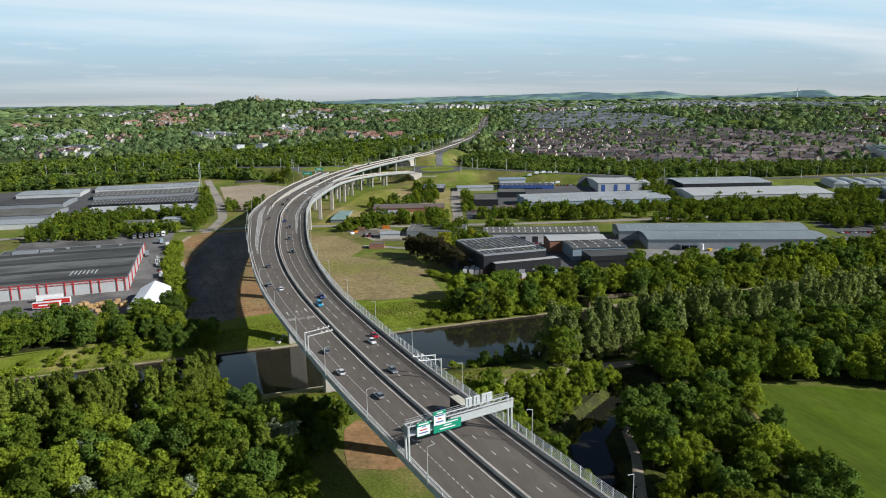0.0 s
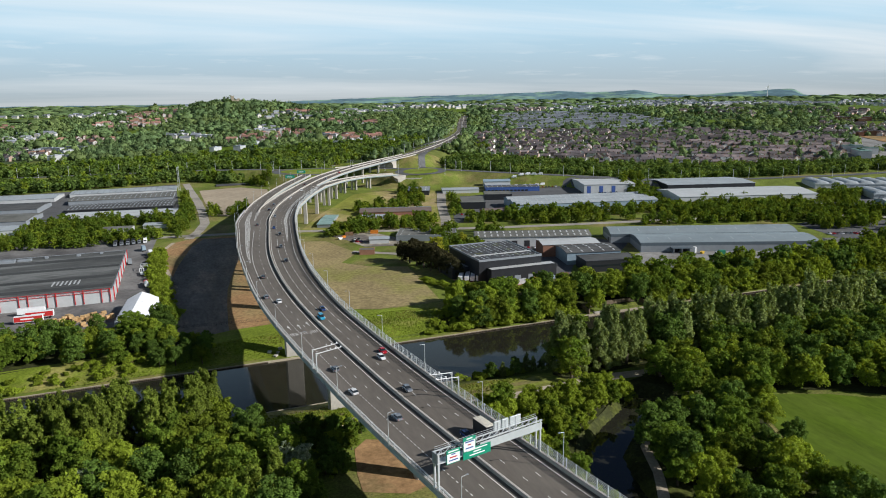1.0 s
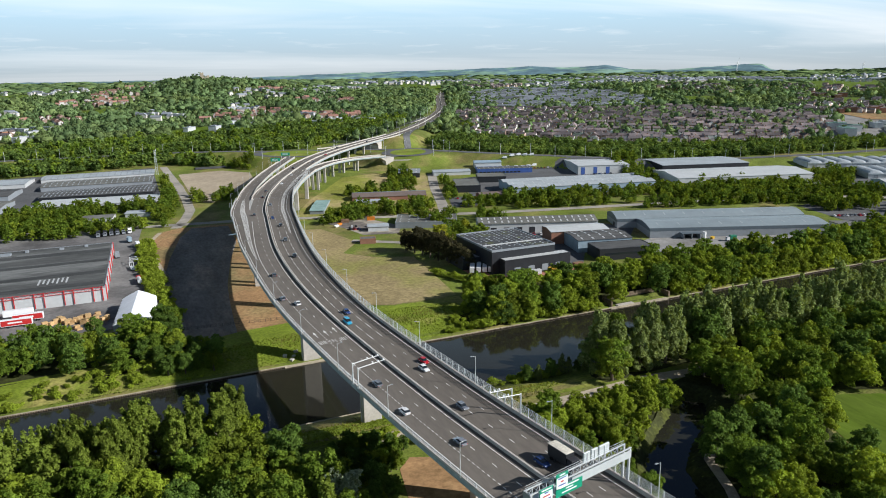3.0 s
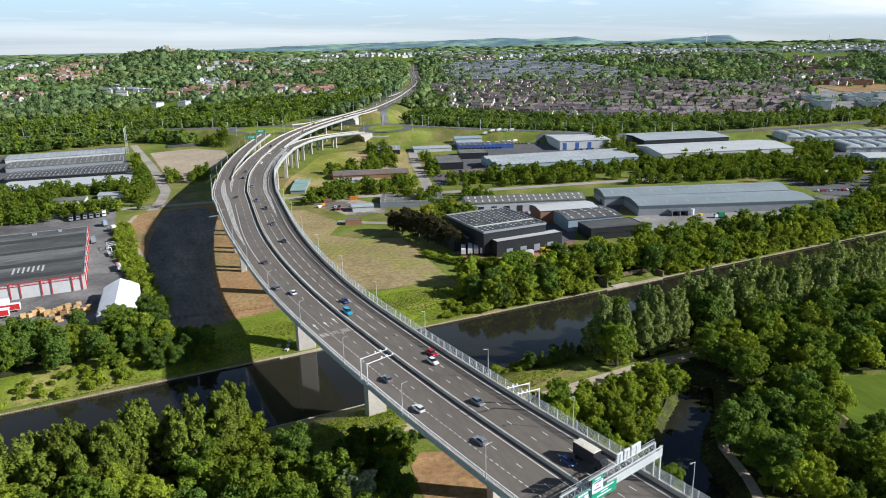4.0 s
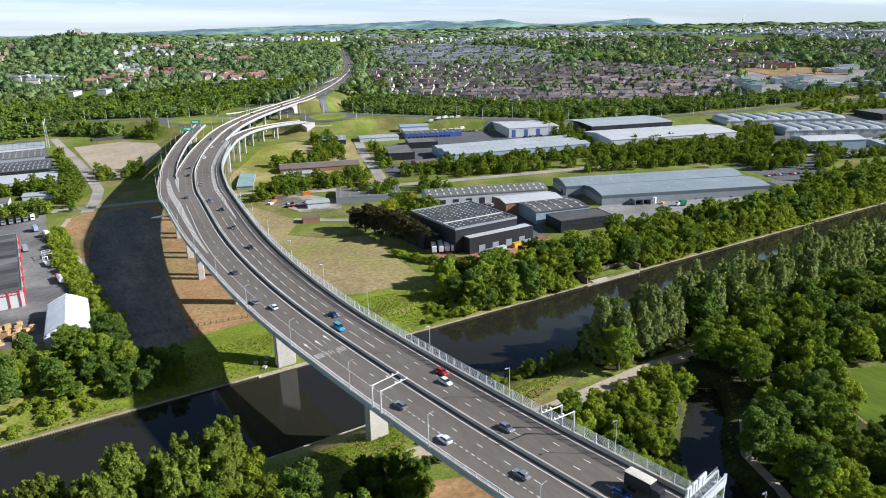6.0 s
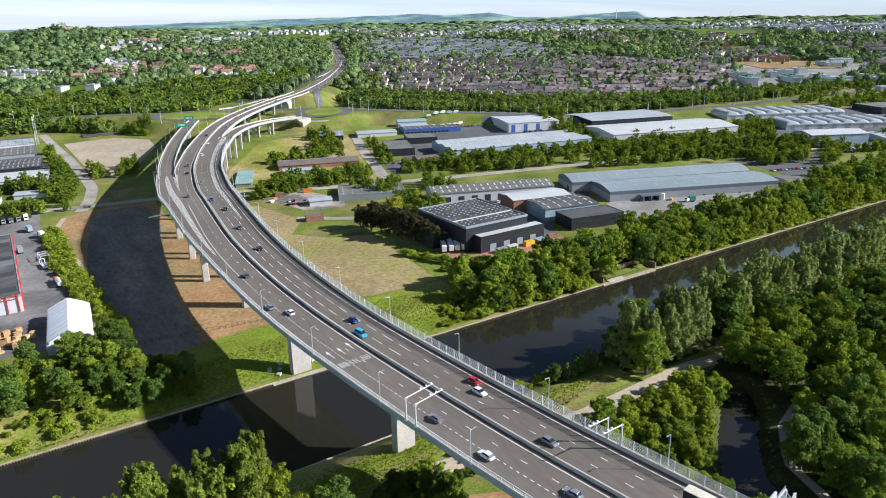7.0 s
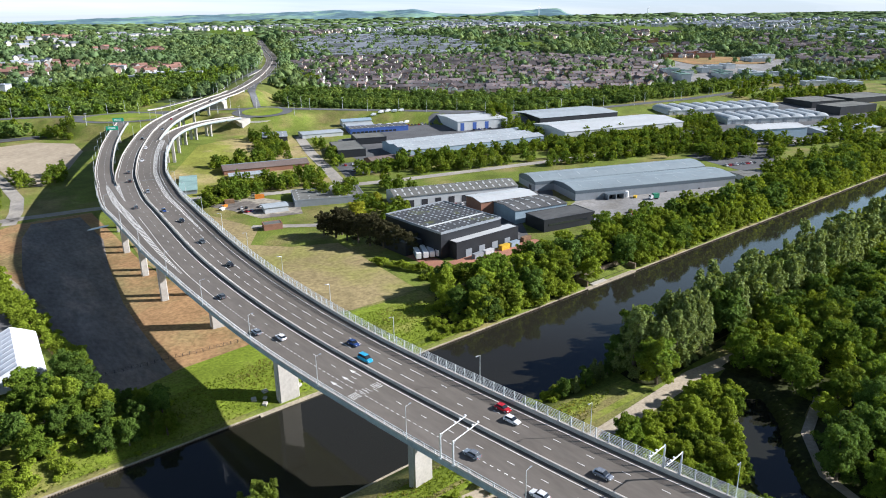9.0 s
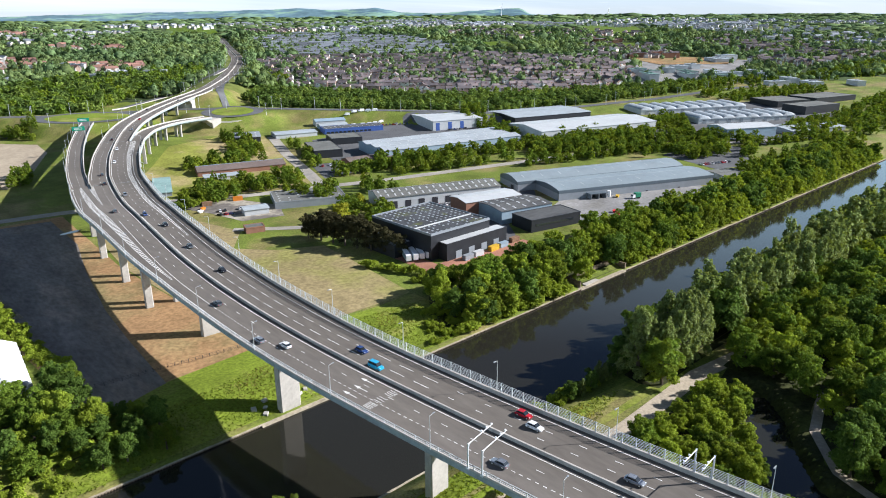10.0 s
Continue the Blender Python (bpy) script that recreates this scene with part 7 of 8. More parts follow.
def far_blocks():
    """Long pale roofs of schools, shops and works in the town."""
    rs = np.random.RandomState(19)
    for lab, cx, cy, rad, n, size, rm in (
        ("white roofed school block among trees", 300, 1195, 45, 9, (30, 8), M_ROOF_WHITE), ("grey roofed school block among trees", 268, 1355, 30, 3, (40, 18), M_FAR_ROOF),
        ("white roofed block among trees", 40, 1450, 40, 4, (34, 12), M_ROOF_WHITE), ("white roofed block among trees", -285, 1620, 60, 6, (30, 12), M_ROOF_WHITE), ("orange brick terrace block", -225, 1350, 40, 4, (40, 8), M_ROOF_OLD), ("grey works roof by the woods", -180, 1330, 60, 7, (44, 12), M_FAR_ROOF),
        ("white roofed block on the far hill", 480, 2290, 60, 6, (46, 12), M_ROOF_WHITE), ("white roofed block on the far hill", 560, 2080, 50, 6, (34, 12), M_ROOF_WHITE), ("grey works roof by the woods", 120, 1240, 60, 5, (34, 12), M_FAR_ROOF), ("grey shop roof of the town centre", 1000, 1650, 120, 14, (36, 18), M_FAR_ROOF),
        ("green sheet roofed works shed", 920, 690, 60, 7, (44, 16), M_GREEN_ROOF), ("pale works roof beyond the houses", 990, 670, 70, 9, (36, 14), M_ROOF_LIGHT), ("pale works roof beyond the houses", 1130, 690, 50, 5, (44, 18), M_ROOF_LIGHT), ("long brick terrace above the building site", 1080, 850, 50, 6, (46, 9), M_HOUSE_ROOF),
        ("pale works roof beyond the halls", 1000, 520, 70, 4, (36, 16), M_ROOF_LIGHT), ("long dark brick block by a field", 1330, 1150, 60, 5, (60, 14), M_HOUSE_ROOF), ("large pale warehouse on the far rise", 1560, 1500, 90, 4, (90, 30), M_ROOF_LIGHT),
    ):
        for k in range(n):
            a, q = rs.uniform(0, 6.28), rad * math.sqrt(rs.rand())
            x, y = cx + q * math.cos(a), cy + q * math.sin(a)
            if near_line(x, y, MAIN)[0] < 45:
                continue
            w, d = size[0] * rs.uniform(0.5, 1.1) / 2, size[1] * rs.uniform(0.6, 1.2) / 2
            h = rs.uniform(5.5, 9)
            top = thing("far_building", lab, "building", Matrix.Translation((x, y, float(Z(x, y)))) @ pose(0, 0, 0, 0, 0, -35 + rs.choice([0, 90]) + rs.uniform(-6, 6)))
            part("wall", Geo().box(-w, -d, -3, w, d, h), M_BRICK if "brick" in lab else M_WALL_WHITE, top)
            part("roof", Geo().box(-w - 0.3, -d - 0.3, h, w + 0.3, d + 0.3, h + 0.5).box(-w * 0.3, -d * 0.4, h + 0.5, w * 0.1, d * 0.3, h + 1.6), rm, top)


far_blocks()


# ---------------------------------------------------------------- vehicles
PAINTS = {
    "silver": mat("silver_car_paint", (0.42, 0.44, 0.47), 0.25, metal=0.6, spec=0.5), "white": mat("white_car_paint", (0.78, 0.78, 0.78), 0.25, spec=0.5), "black": mat("black_car_paint", (0.02, 0.02, 0.024), 0.2, spec=0.6),
    "blue": mat("dark_blue_car_paint", (0.03, 0.06, 0.18), 0.25, spec=0.5), "red": mat("red_car_paint", (0.42, 0.02, 0.03), 0.25, spec=0.5), "cyan": mat("bright_blue_car_paint", (0.03, 0.34, 0.55), 0.3, spec=0.5), "grey": mat("grey_car_paint", (0.13, 0.14, 0.15), 0.25, metal=0.4, spec=0.5),
}
M_LIGHT = mat("lamp_glass", (0.75, 0.75, 0.72), 0.15, spec=0.6)
M_TAIL = mat("tail_lamp", (0.35, 0.02, 0.02), 0.2, spec=0.6)


def car(colour, van=False):
    """A car heading along +y: body, glass cabin, roof, wheels and lamps."""
    top = thing("van" if van else "car", {"silver": "silver family car on the viaduct", "white": "white hatchback car on the viaduct", "black": "black saloon car on the viaduct", "blue": "dark blue car on the viaduct", "red": "red hatchback car on the viaduct", "cyan": "bright blue van on the viaduct", "grey": "dark grey car on the viaduct"}[colour], "van" if van else "car", group="traffic on the viaduct")
    W, Lh, hb, ht = (0.95, 2.5, 1.15, 2.0) if van else (0.9, 2.2, 0.86, 1.46)
    sec = lambda y, w, z0, z1, b=0.12: [(-w, y, z0), (w, y, z0), (w, y, z1 - b), (w - b, y, z1), (-w + b, y, z1), (-w, y, z1 - b)]
    body = Geo().loft([sec(-Lh, W * 0.86, 0.35, hb * 0.9), sec(-Lh + 0.25, W, 0.25, hb), sec(-0.6, W, 0.22, hb + 0.04), sec(0.9, W, 0.22, hb), sec(Lh - 0.4, W * 0.96, 0.25, hb * 0.84), sec(Lh, W * 0.82, 0.32, hb * 0.68)])
    b = part("body", body, PAINTS[colour], top, smooth=False)
    y0, y1 = (-Lh + 0.1, Lh - 1.0) if van else (-Lh + 0.35, 0.95)
    glass = Geo().loft([sec(y0, W * 0.9, hb - 0.05, hb, 0.02), sec(y0 + 0.45, W * 0.82, hb - 0.05, ht - 0.05), sec(y1 - 0.75, W * 0.80, hb - 0.05, ht - 0.05), sec(y1, W * 0.88, hb - 0.05, hb, 0.02)])
    part("cabin_glass", glass, M_GLASS, top, "dark tinted glass")
    part("roof", Geo().loft([sec(y0 + 0.42, W * 0.78, ht - 0.10, ht - 0.02, 0.05), sec(0.0, W * 0.80, ht - 0.10, ht + 0.02, 0.06), sec(y1 - 0.72, W * 0.76, ht - 0.10, ht - 0.02, 0.05)]), PAINTS[colour], top)
    for x in (-W * 0.92, W * 0.92):
        for y in (-Lh * 0.6, Lh * 0.62):
            w = part("wheel", Geo().tube((x - 0.11, y, 0.32), (x + 0.11, y, 0.32), 0.32, sides=12), M_TYRE, top)
            part("rim", Geo().tube((x + (0.10 if x > 0 else -0.10), y, 0.32), (x + (0.13 if x > 0 else -0.13), y, 0.32), 0.2, sides=10), M_STEEL, w)
        part("headlight", Geo().box(x * 0.75 - 0.16, Lh - 0.28, hb * 0.62, x * 0.75 + 0.16, Lh - 0.06, hb * 0.76), M_LIGHT, top)
        part("tail_light", Geo().box(x * 0.8 - 0.14, -Lh - 0.01, hb * 0.66, x * 0.8 + 0.14, -Lh + 0.2, hb * 0.86), M_TAIL, top)
    return top


CARS = {}


def put_car(colour, y, off, away, van=False):
    s = S(y)
    m = Matrix.Translation(main.place(s, off, 0.06)) @ pose(0, 0, 0, 0, 0, main.heading(s) + (0 if away else 180))
    if (colour, van) in CARS:
        copy_thing(CARS[(colour, van)], m)
    else:
        CARS[(colour, van)] = car(colour, van)
        CARS[(colour, van)].matrix_world = m


# traffic keeps left: the outer carriageway drives away, the other comes nearer
for colour, y, off, away, van in (
    ("cyan", 280, 3.0, False, True), ("blue", 290, 6.6, False, False), ("red", 236, 10.4, False, False), ("silver", 229, -9.0, True, False), ("white", 308, -6.9, True, False), ("silver", 316, -10.6, True, False), ("grey", 348, -7.2, True, False),
    ("black", 375, 6.8, False, False), ("grey", 409, 6.5, False, False), ("black", 445, 6.6, False, False), ("blue", 468, 3.2, False, False), ("grey", 482, -7.0, True, False), ("silver", 513, 3.1, False, False), ("black", 545, -3.6, True, False), ("white", 604, 3.2, False, False),
    ("white", 231, 7.7, False, False), ("silver", 204, 4.3, False, False), ("blue", 171, 4.2, False, False), ("white", 210, -10.2, True, False), ("silver", 189, -6.4, True, False), ("grey", 570, -3.6, True, False), ("white", 650, 3.0, False, False), ("black", 690, -3.4, True, False), ("silver", 730, 6.6, False, False), ("red", 780, 3.0, False, False), ("black", 830, -6.6, True, False), ("grey", 880, 3.2, False, False),
):
    put_car(colour, y, off, away, van)


# ---------------------------------------------------------------- yards: lorries, containers, stacks
def lorry(label, body_mat, length=8.5, cab_mat=None, tank=False, m=None):
    top = thing("lorry", label, "lorry", m)
    part("chassis", Geo().box(-0.5, -length / 2, 0.6, 0.5, length / 2, 0.9), M_DARK, top)
    if tank:
        part("tank", Geo().tube((0, -length / 2 + 0.3, 2.1), (0, length / 2 - 2.6, 2.1), 1.15, 1.15, 14), body_mat, top, "shiny rounded tank")
    else:
        part("box_body", Geo().bevel_box(-1.25, -length / 2, 1.0, 1.25, length / 2 - 2.2, 3.9, 0.06), body_mat, top)
    cab = part("cab", Geo().loft([[(-1.2, y, z) for y, z in ()] or [(-1.2, length / 2 - 2.0, 0.7), (1.2, length / 2 - 2.0, 0.7), (1.2, length / 2, 0.7), (-1.2, length / 2, 0.7)], [(-1.2, length / 2 - 2.0, 1.9), (1.2, length / 2 - 2.0, 1.9), (1.2, length / 2, 1.9), (-1.2, length / 2, 1.9)], [(-1.1, length / 2 - 2.0, 3.0), (1.1, length / 2 - 2.0, 3.0), (1.1, length / 2 - 0.35, 3.0), (-1.1, length / 2 - 0.35, 3.0)]]), cab_mat or M_WHITE, top)
    part("windscreen", Geo().face((-1.05, length / 2 + 0.01, 1.95), (1.05, length / 2 + 0.01, 1.95), (1.0, length / 2 - 0.30, 2.85), (-1.0, length / 2 - 0.30, 2.85)), M_GLASS, cab)
    for x in (-1.1, 1.1):
        for y in (-length / 2 + 1.2, -length / 2 + 2.4, length / 2 - 1.2):
            part("wheel", Geo().tube((x - 0.15, y, 0.5), (x + 0.15, y, 0.5), 0.5, sides=10), M_TYRE, top)
    return top


l0 = lorry("parked dark bodied lorry at the depot", M_WALL_DARK, 8.5, M_WALL_GREY, m=at(-49, 598, None, 178))
for i, (x, y) in enumerate(((-44.6, 599), (-40.4, 599.5), (-36.4, 600), (-32.4, 600.5))):
    copy_thing(l0, at(x, y, None, 178 + i))
lorry("parked white bodied lorry at the depot", M_WHITE, 8.5, m=at(-28.2, 601, None, 178))
lorry("parked lorry with a blue body", M_WALL_PALEBLUE, 7.5, m=at(-29, 570, None, 10))
lorry("parked white lorry with a red base", M_WHITE, 7.5, M_RED, m=at(-24, 552, None, 8))
lorry("tank lorry beside the hedge", M_STEEL, 11, M_RED, True, m=at(-25, 462, None, 4))
lorry("dark lorry with a grey body", M_WALL_GREY, 7.5, M_DARK, m=at(-36.5, 528, None, 4))


def rack(m):
    top = thing("steel_rack", "open steel loading rack in the yard", "rack", m)
    for x in (-2, 2):
        for y in (-4, 4):
            part("post", Geo().box(x - 0.12, y - 0.12, 0, x + 0.12, y + 0.12, 3.6), M_STEEL, top)
        part("rail", Geo().box(x - 0.12, -4.1, 3.5, x + 0.12, 4.1, 3.75), M_STEEL, top)
    for y in (-4, 0, 4):
        part("cross_bar", Geo().box(-2.1, y - 0.12, 3.5, 2.1, y + 0.12, 3.72), M_STEEL, top)
    return top


rack(at(-27, 506, None, 5))


def trailer(label, m, side):
    top = thing("trailer", label, "trailer", m)
    part("box_body", Geo().bevel_box(-1.25, -6.5, 1.1, 1.25, 6.5, 4.0, 0.05), M_WHITE, top)
    for x in (-1.265, 1.265):
        part("side_panel", Geo().box(x - 0.012, -6.3, 1.3, x + 0.012, 6.3, 3.85), side, top)
        if side is M_RED:
            part("lettering", Geo().box(x - 0.03, -2.5, 2.3, x + 0.03, 3.5, 3.0), M_WHITE, top, "plain white bar of lettering")
    for y in (-4.6, -3.4):
        for x in (-1.05, 1.05):
            part("wheel", Geo().tube((x - 0.15, y, 0.5), (x + 0.15, y, 0.5), 0.5, sides=10), M_TYRE, top)
    part("leg", Geo().box(-0.9, 3.4, 0, 0.9, 3.7, 1.1), M_DARK, top)
    return top


trailer("red sided trailer parked in the depot yard", at(-75, 419.5, None, 88), M_RED)
trailer("red sided trailer parked in the depot yard", at(-79, 413, None, 88), M_RED)
trailer("plain white trailer by the depot wall", at(-80, 428, None, 90), M_WHITE)
trailer("white trailer beside the black works", at(150, 396, None, -28), M_WALL_PALEBLUE)
for x in (153.6, 156.8, 160):
    trailer("white trailer beside the black works", at(x, 395 - (x - 153) * 0.35, None, -28), M_WHITE)


def container(colour_mat, label, m):
    top = thing("container", label, "container", m)
    n = 24
    for s in (-1, 1):
        ring = lambda x, d: [(x, s * (1.22 - d), 0.15), (x, s * (1.22 - d), 2.5), (x, s * 1.12, 2.5), (x, s * 1.12, 0.15)]
        rings = [ring(-3 + 6 * (i + e) / n, 0.04 if i % 2 else 0) for i in range(n) for e in (0.15, 0.85)]
        part("side", Geo().loft(rings), colour_mat, top)
    part("frame", Geo().box(-3.05, -1.24, 0, 3.05, 1.24, 0.15).box(-3.05, -1.24, 2.5, 3.05, 1.24, 2.62), colour_mat, top)
    part("door", Geo().box(3.0, -1.2, 0.15, 3.06, 1.2, 2.5).box(-3.06, -1.2, 0.15, -3.0, 1.2, 2.5), colour_mat, top)
    return top


M_YELLOW = mat("yellow_paint", (0.55, 0.34, 0.03), 0.6, fine=(1, 0.1), broad=(0.2, 0.15))
M_ORANGE = mat("orange_paint", (0.55, 0.18, 0.02), 0.6, fine=(1, 0.1), broad=(0.2, 0.15))
M_RUST = mat("rusty_steel", (0.20, 0.12, 0.07), 0.9, fine=(1, 0.2), broad=(0.2, 0.3))
for x, y, mm, lab in ((172, 374.5, M_WALL_GREY, "pale grey shipping container"), (179.5, 374.8, M_WALL_WHITE, "off-white shipping container by works"), (191, 375, M_YELLOW, "yellow shipping container by works"), (198.5, 375.5, M_WALL_PALEBLUE, "pale blue shipping container"), (209, 377, M_RUST, "rusty brown shipping container"), (122, 558, M_RUST, "rusty brown shipping container"), (142, 556, M_ORANGE, "orange container in the scrap yard"), (128, 570, M_YELLOW, "yellow container in scrap yard")):
    container(mm, lab if len(lab.split()) > 3 else lab + " by works", at(x, y, None, 2 if y < 500 else -18))


def timber_stack(m, seed):
    rs = random.Random(seed)
    top = thing("timber_stack", "stack of pale sawn timber pallets", "timber", m)
    for i in range(9):
        x, y, h = rs.uniform(-6, 6), rs.uniform(-3, 3), rs.choice([1.1, 2.0, 2.8])
        mm = pose(x, y, 0, 0, 0, rs.uniform(-20, 20))
        k = int(h / 0.28)
        ring = lambda d, z: [(-1.2 + d, -0.8 + d, z), (1.2 - d, -0.8 + d, z), (1.2 - d, 0.8 - d, z), (-1.2 + d, 0.8 - d, z)]
        g = Geo().loft([ring(d, q * 0.28 + z) for q in range(k) for d, z in ((0.08, 0.0), (0.08, 0.05), (0, 0.07), (0, 0.26))], mm)
        part("timber_block", g, M_TIMBER, top)
    return top


for i, (x, y) in enumerate(((-55, 404), (-49, 411), (-57, 395), (-62, 409), (-46, 402))):
    timber_stack(at(x, y, None, i * 13), i)


# parked cars and vans
def parked(colour, m):
    top = thing("parked_car", {"silver": "silver car parked in a yard", "white": "white car parked in a yard", "black": "black car parked in a yard", "blue": "dark blue car parked in yard", "red": "red car parked in a yard", "grey": "grey car parked in a yard"}[colour], "car", m, "parked cars")
    sec = lambda y, w, z0, z1, b=0.12: [(-w, y, z0), (w, y, z0), (w, y, z1 - b), (w - b, y, z1), (-w + b, y, z1), (-w, y, z1 - b)]
    part("body", Geo().loft([sec(-2.1, 0.78, 0.35, 0.8), sec(-1.8, 0.88, 0.25, 0.88), sec(0.9, 0.88, 0.25, 0.88), sec(1.8, 0.84, 0.25, 0.74), sec(2.1, 0.72, 0.3, 0.6)]), PAINTS[colour], top)
    part("cabin_glass", Geo().loft([sec(-1.8, 0.8, 0.82, 0.86, 0.02), sec(-1.3, 0.72, 0.82, 1.4), sec(0.1, 0.70, 0.82, 1.4), sec(0.9, 0.78, 0.82, 0.86, 0.02)]), M_GLASS, top)
    part("roof", Geo().box(-0.62, -1.25, 1.38, 0.62, 0.05, 1.46), PAINTS[colour], top)
    return top


PARK = {c: None for c in ("silver", "white", "black", "blue", "red", "grey")}
rs = random.Random(9)


def park_row(x, y, dx, dy, n, rz, fill=0.75):
    for i in range(n):
        if rs.random() < fill:
            c = rs.choice(list(PARK))
            m = at(x + dx * i, y + dy * i, None, rz + rs.uniform(-3, 3)) @ pose(0, 0, 0.15)
            if PARK[c] is None:
                PARK[c] = parked(c, m)
            else:
                copy_thing(PARK[c], m)


park_row(214, 461, 4.4, -1.6, 12, -20)
park_row(226, 578, 2.8, -0.9, 6, -18)
park_row(236, 599, 2.8, -0.9, 6, -18)
park_row(318, 594, 2.9, -0.9, 10, -14, 0.6)
park_row(376, 702, 3.2, -1.6, 8, -28, 0.8)
park_row(405, 640, 2.9, -0.8, 8, -16, 0.8)
park_row(122, 540, 2.8, -0.9, 8, -20, 0.7)
park_row(118, 532, 2.9, -0.9, 5, 30, 0.6)
park_row(452, 400, 3.0, -1.2, 10, -20, 0.8)
park_row(-60, 835, 3.0, 0.2, 6, 0, 0.5)
park_row(440, 540, 3.2, -1.0, 8, -17, 0.6)

frame_trailer = thing("skip_trailer", "white framed flat trailer parked by the hedge", "trailer", at(-28, 494, None, 6))
part("bed", Geo().box(-1.2, -4.5, 0.7, 1.2, 4.5, 0.95), M_STEEL, frame_trailer)
for x in (-1.15, 1.15):
    part("side_rail", Geo().box(x - 0.1, -4.5, 0.95, x + 0.1, 4.5, 1.6), M_WHITE, frame_trailer)
    part("post", Geo().box(x - 0.12, 4.2, 0.95, x + 0.12, 4.5, 3.2), M_WHITE, frame_trailer)
    for y in (-3.2, -2.0):
        part("wheel", Geo().tube((x * 0.9 - 0.15, y, 0.45), (x * 0.9 + 0.15, y, 0.45), 0.45, sides=10), M_TYRE, frame_trailer)
part("crossbar", Geo().box(-1.27, 4.2, 3.2, 1.27, 4.5, 3.45), M_WHITE, frame_trailer)

# white vans on the green behind the blue office
VAN = None
for x, y, rz in ((337, 725, 55), (342, 721, 62), (351, 718, 69), (360, 715, 76), (367, 713, 55), (361, 742, 62), (369, 740, 69), (377, 739, 76), (382, 734, 55), (390, 733, 62), (374, 713, 69), (381, 712, 76)):
    m = at(x, y, None, rz) @ pose(0, 0, 0.1)
    if VAN is None:
        VAN = thing("parked_van", "white delivery van parked on rough ground", "van", m, "white vans on the rough ground")
        sec = lambda y, w, z0, z1, b=0.15: [(-w, y, z0), (w, y, z0), (w, y, z1 - b), (w - b, y, z1), (-w + b, y, z1), (-w, y, z1 - b)]
        part("body", Geo().loft([sec(-2.9, 0.98, 0.4, 2.5), sec(-2.7, 1.02, 0.35, 2.6), sec(1.1, 1.02, 0.35, 2.6), sec(1.9, 1.0, 0.35, 1.7), sec(2.7, 0.95, 0.35, 1.15), sec(2.9, 0.85, 0.4, 0.9)]), M_WHITE, VAN)
        part("windscreen", Geo().box(-0.85, 1.2, 1.75, 0.85, 1.65, 2.2), M_GLASS, VAN)
        for wx in (-0.9, 0.9):
            for wy in (-1.8, 1.8):
                part("wheel", Geo().tube((wx - 0.13, wy, 0.36), (wx + 0.13, wy, 0.36), 0.36, sides=10), M_TYRE, VAN)
    else:
        copy_thing(VAN, m)

# vehicles and skips at the warehouse yard
lorry("green flatbed lorry by the warehouse", mat("green_paint", (0.02, 0.16, 0.09), 0.5), 6.5, m=at(331, 381, None, 70))
for x, y, mm, lab in ((292, 368, M_RED, "red steel skip in the yard"), (294, 372, M_RED, "red steel skip in the yard"), (325, 391, M_YELLOW, "small yellow skip beside warehouse"), (112, 546, M_WHITE, "white covered load in the scrap yard"), (116, 551, M_ORANGE, "orange load in scrap yard")):
    top = thing("skip", lab, "skip", at(x, y, None, 20))
    part("body", Geo().loft([[(-1.0, -0.8, 0.1), (1.0, -0.8, 0.1), (1.0, 0.8, 0.1), (-1.0, 0.8, 0.1)], [(-1.8, -0.9, 1.5), (1.8, -0.9, 1.5), (1.8, 0.9, 1.5), (-1.8, 0.9, 1.5)]]), mm, top)
    part("rim", Geo().box(-1.85, -0.95, 1.45, 1.85, -0.85, 1.6).box(-1.85, 0.85, 1.45, 1.85, 0.95, 1.6), mm, top)


# ---------------------------------------------------------------- lamps along the crossing road, slip gantry, mast
tall0 = None
line_e = Line(ROAD_E)
M_POLE = mat("pale_lamp_pole", (0.55, 0.56, 0.55), 0.6)


def tall_lamp(m):
    top = thing("street_lamp", "tall pale double street lamp beside the road", "street lamp", m, "lamps along the far road")
    part("pole", Geo().tube((0, 0, -0.3), (0, 0, 11.5), 0.2, 0.13, 6), M_POLE, top)
    part("arm", Geo().tube((-1.4, 0, 11.7), (1.4, 0, 11.7), 0.08), M_POLE, top)
    for x in (-1.5, 1.5):
        part("lantern", Geo().bevel_box(x - 0.4, -0.2, 11.6, x + 0.4, 0.2, 11.85, 0.05), M_WALL_GREY, top)
    return top


spots = []
s = 10.0
k = 0
while s < (line_e.n - 2) * 4:
    spots.append((line_e.place(s, 8 if k % 2 else -8), line_e.heading(s)))
    s += 31; k += 1
for i in range(12):
    q = S(935) + i * 42
    for o in (-16, 16):
        spots.append((main.place(q, o), main.heading(q)))
for cx, cy, ra, rb, rz, h in ISLANDS:
    for t in range(5):
        spots.append((Vector((cx + (ra + 13) * math.cos(t * 1.256), cy + (ra + 13) * math.sin(t * 1.256), 0)), t * 72))
for p, rz in spots:
    m = at(p.x, p.y, None, rz)
    if tall0 is None:
        tall0 = tall_lamp(m)
    else:
        copy_thing(tall0, m)


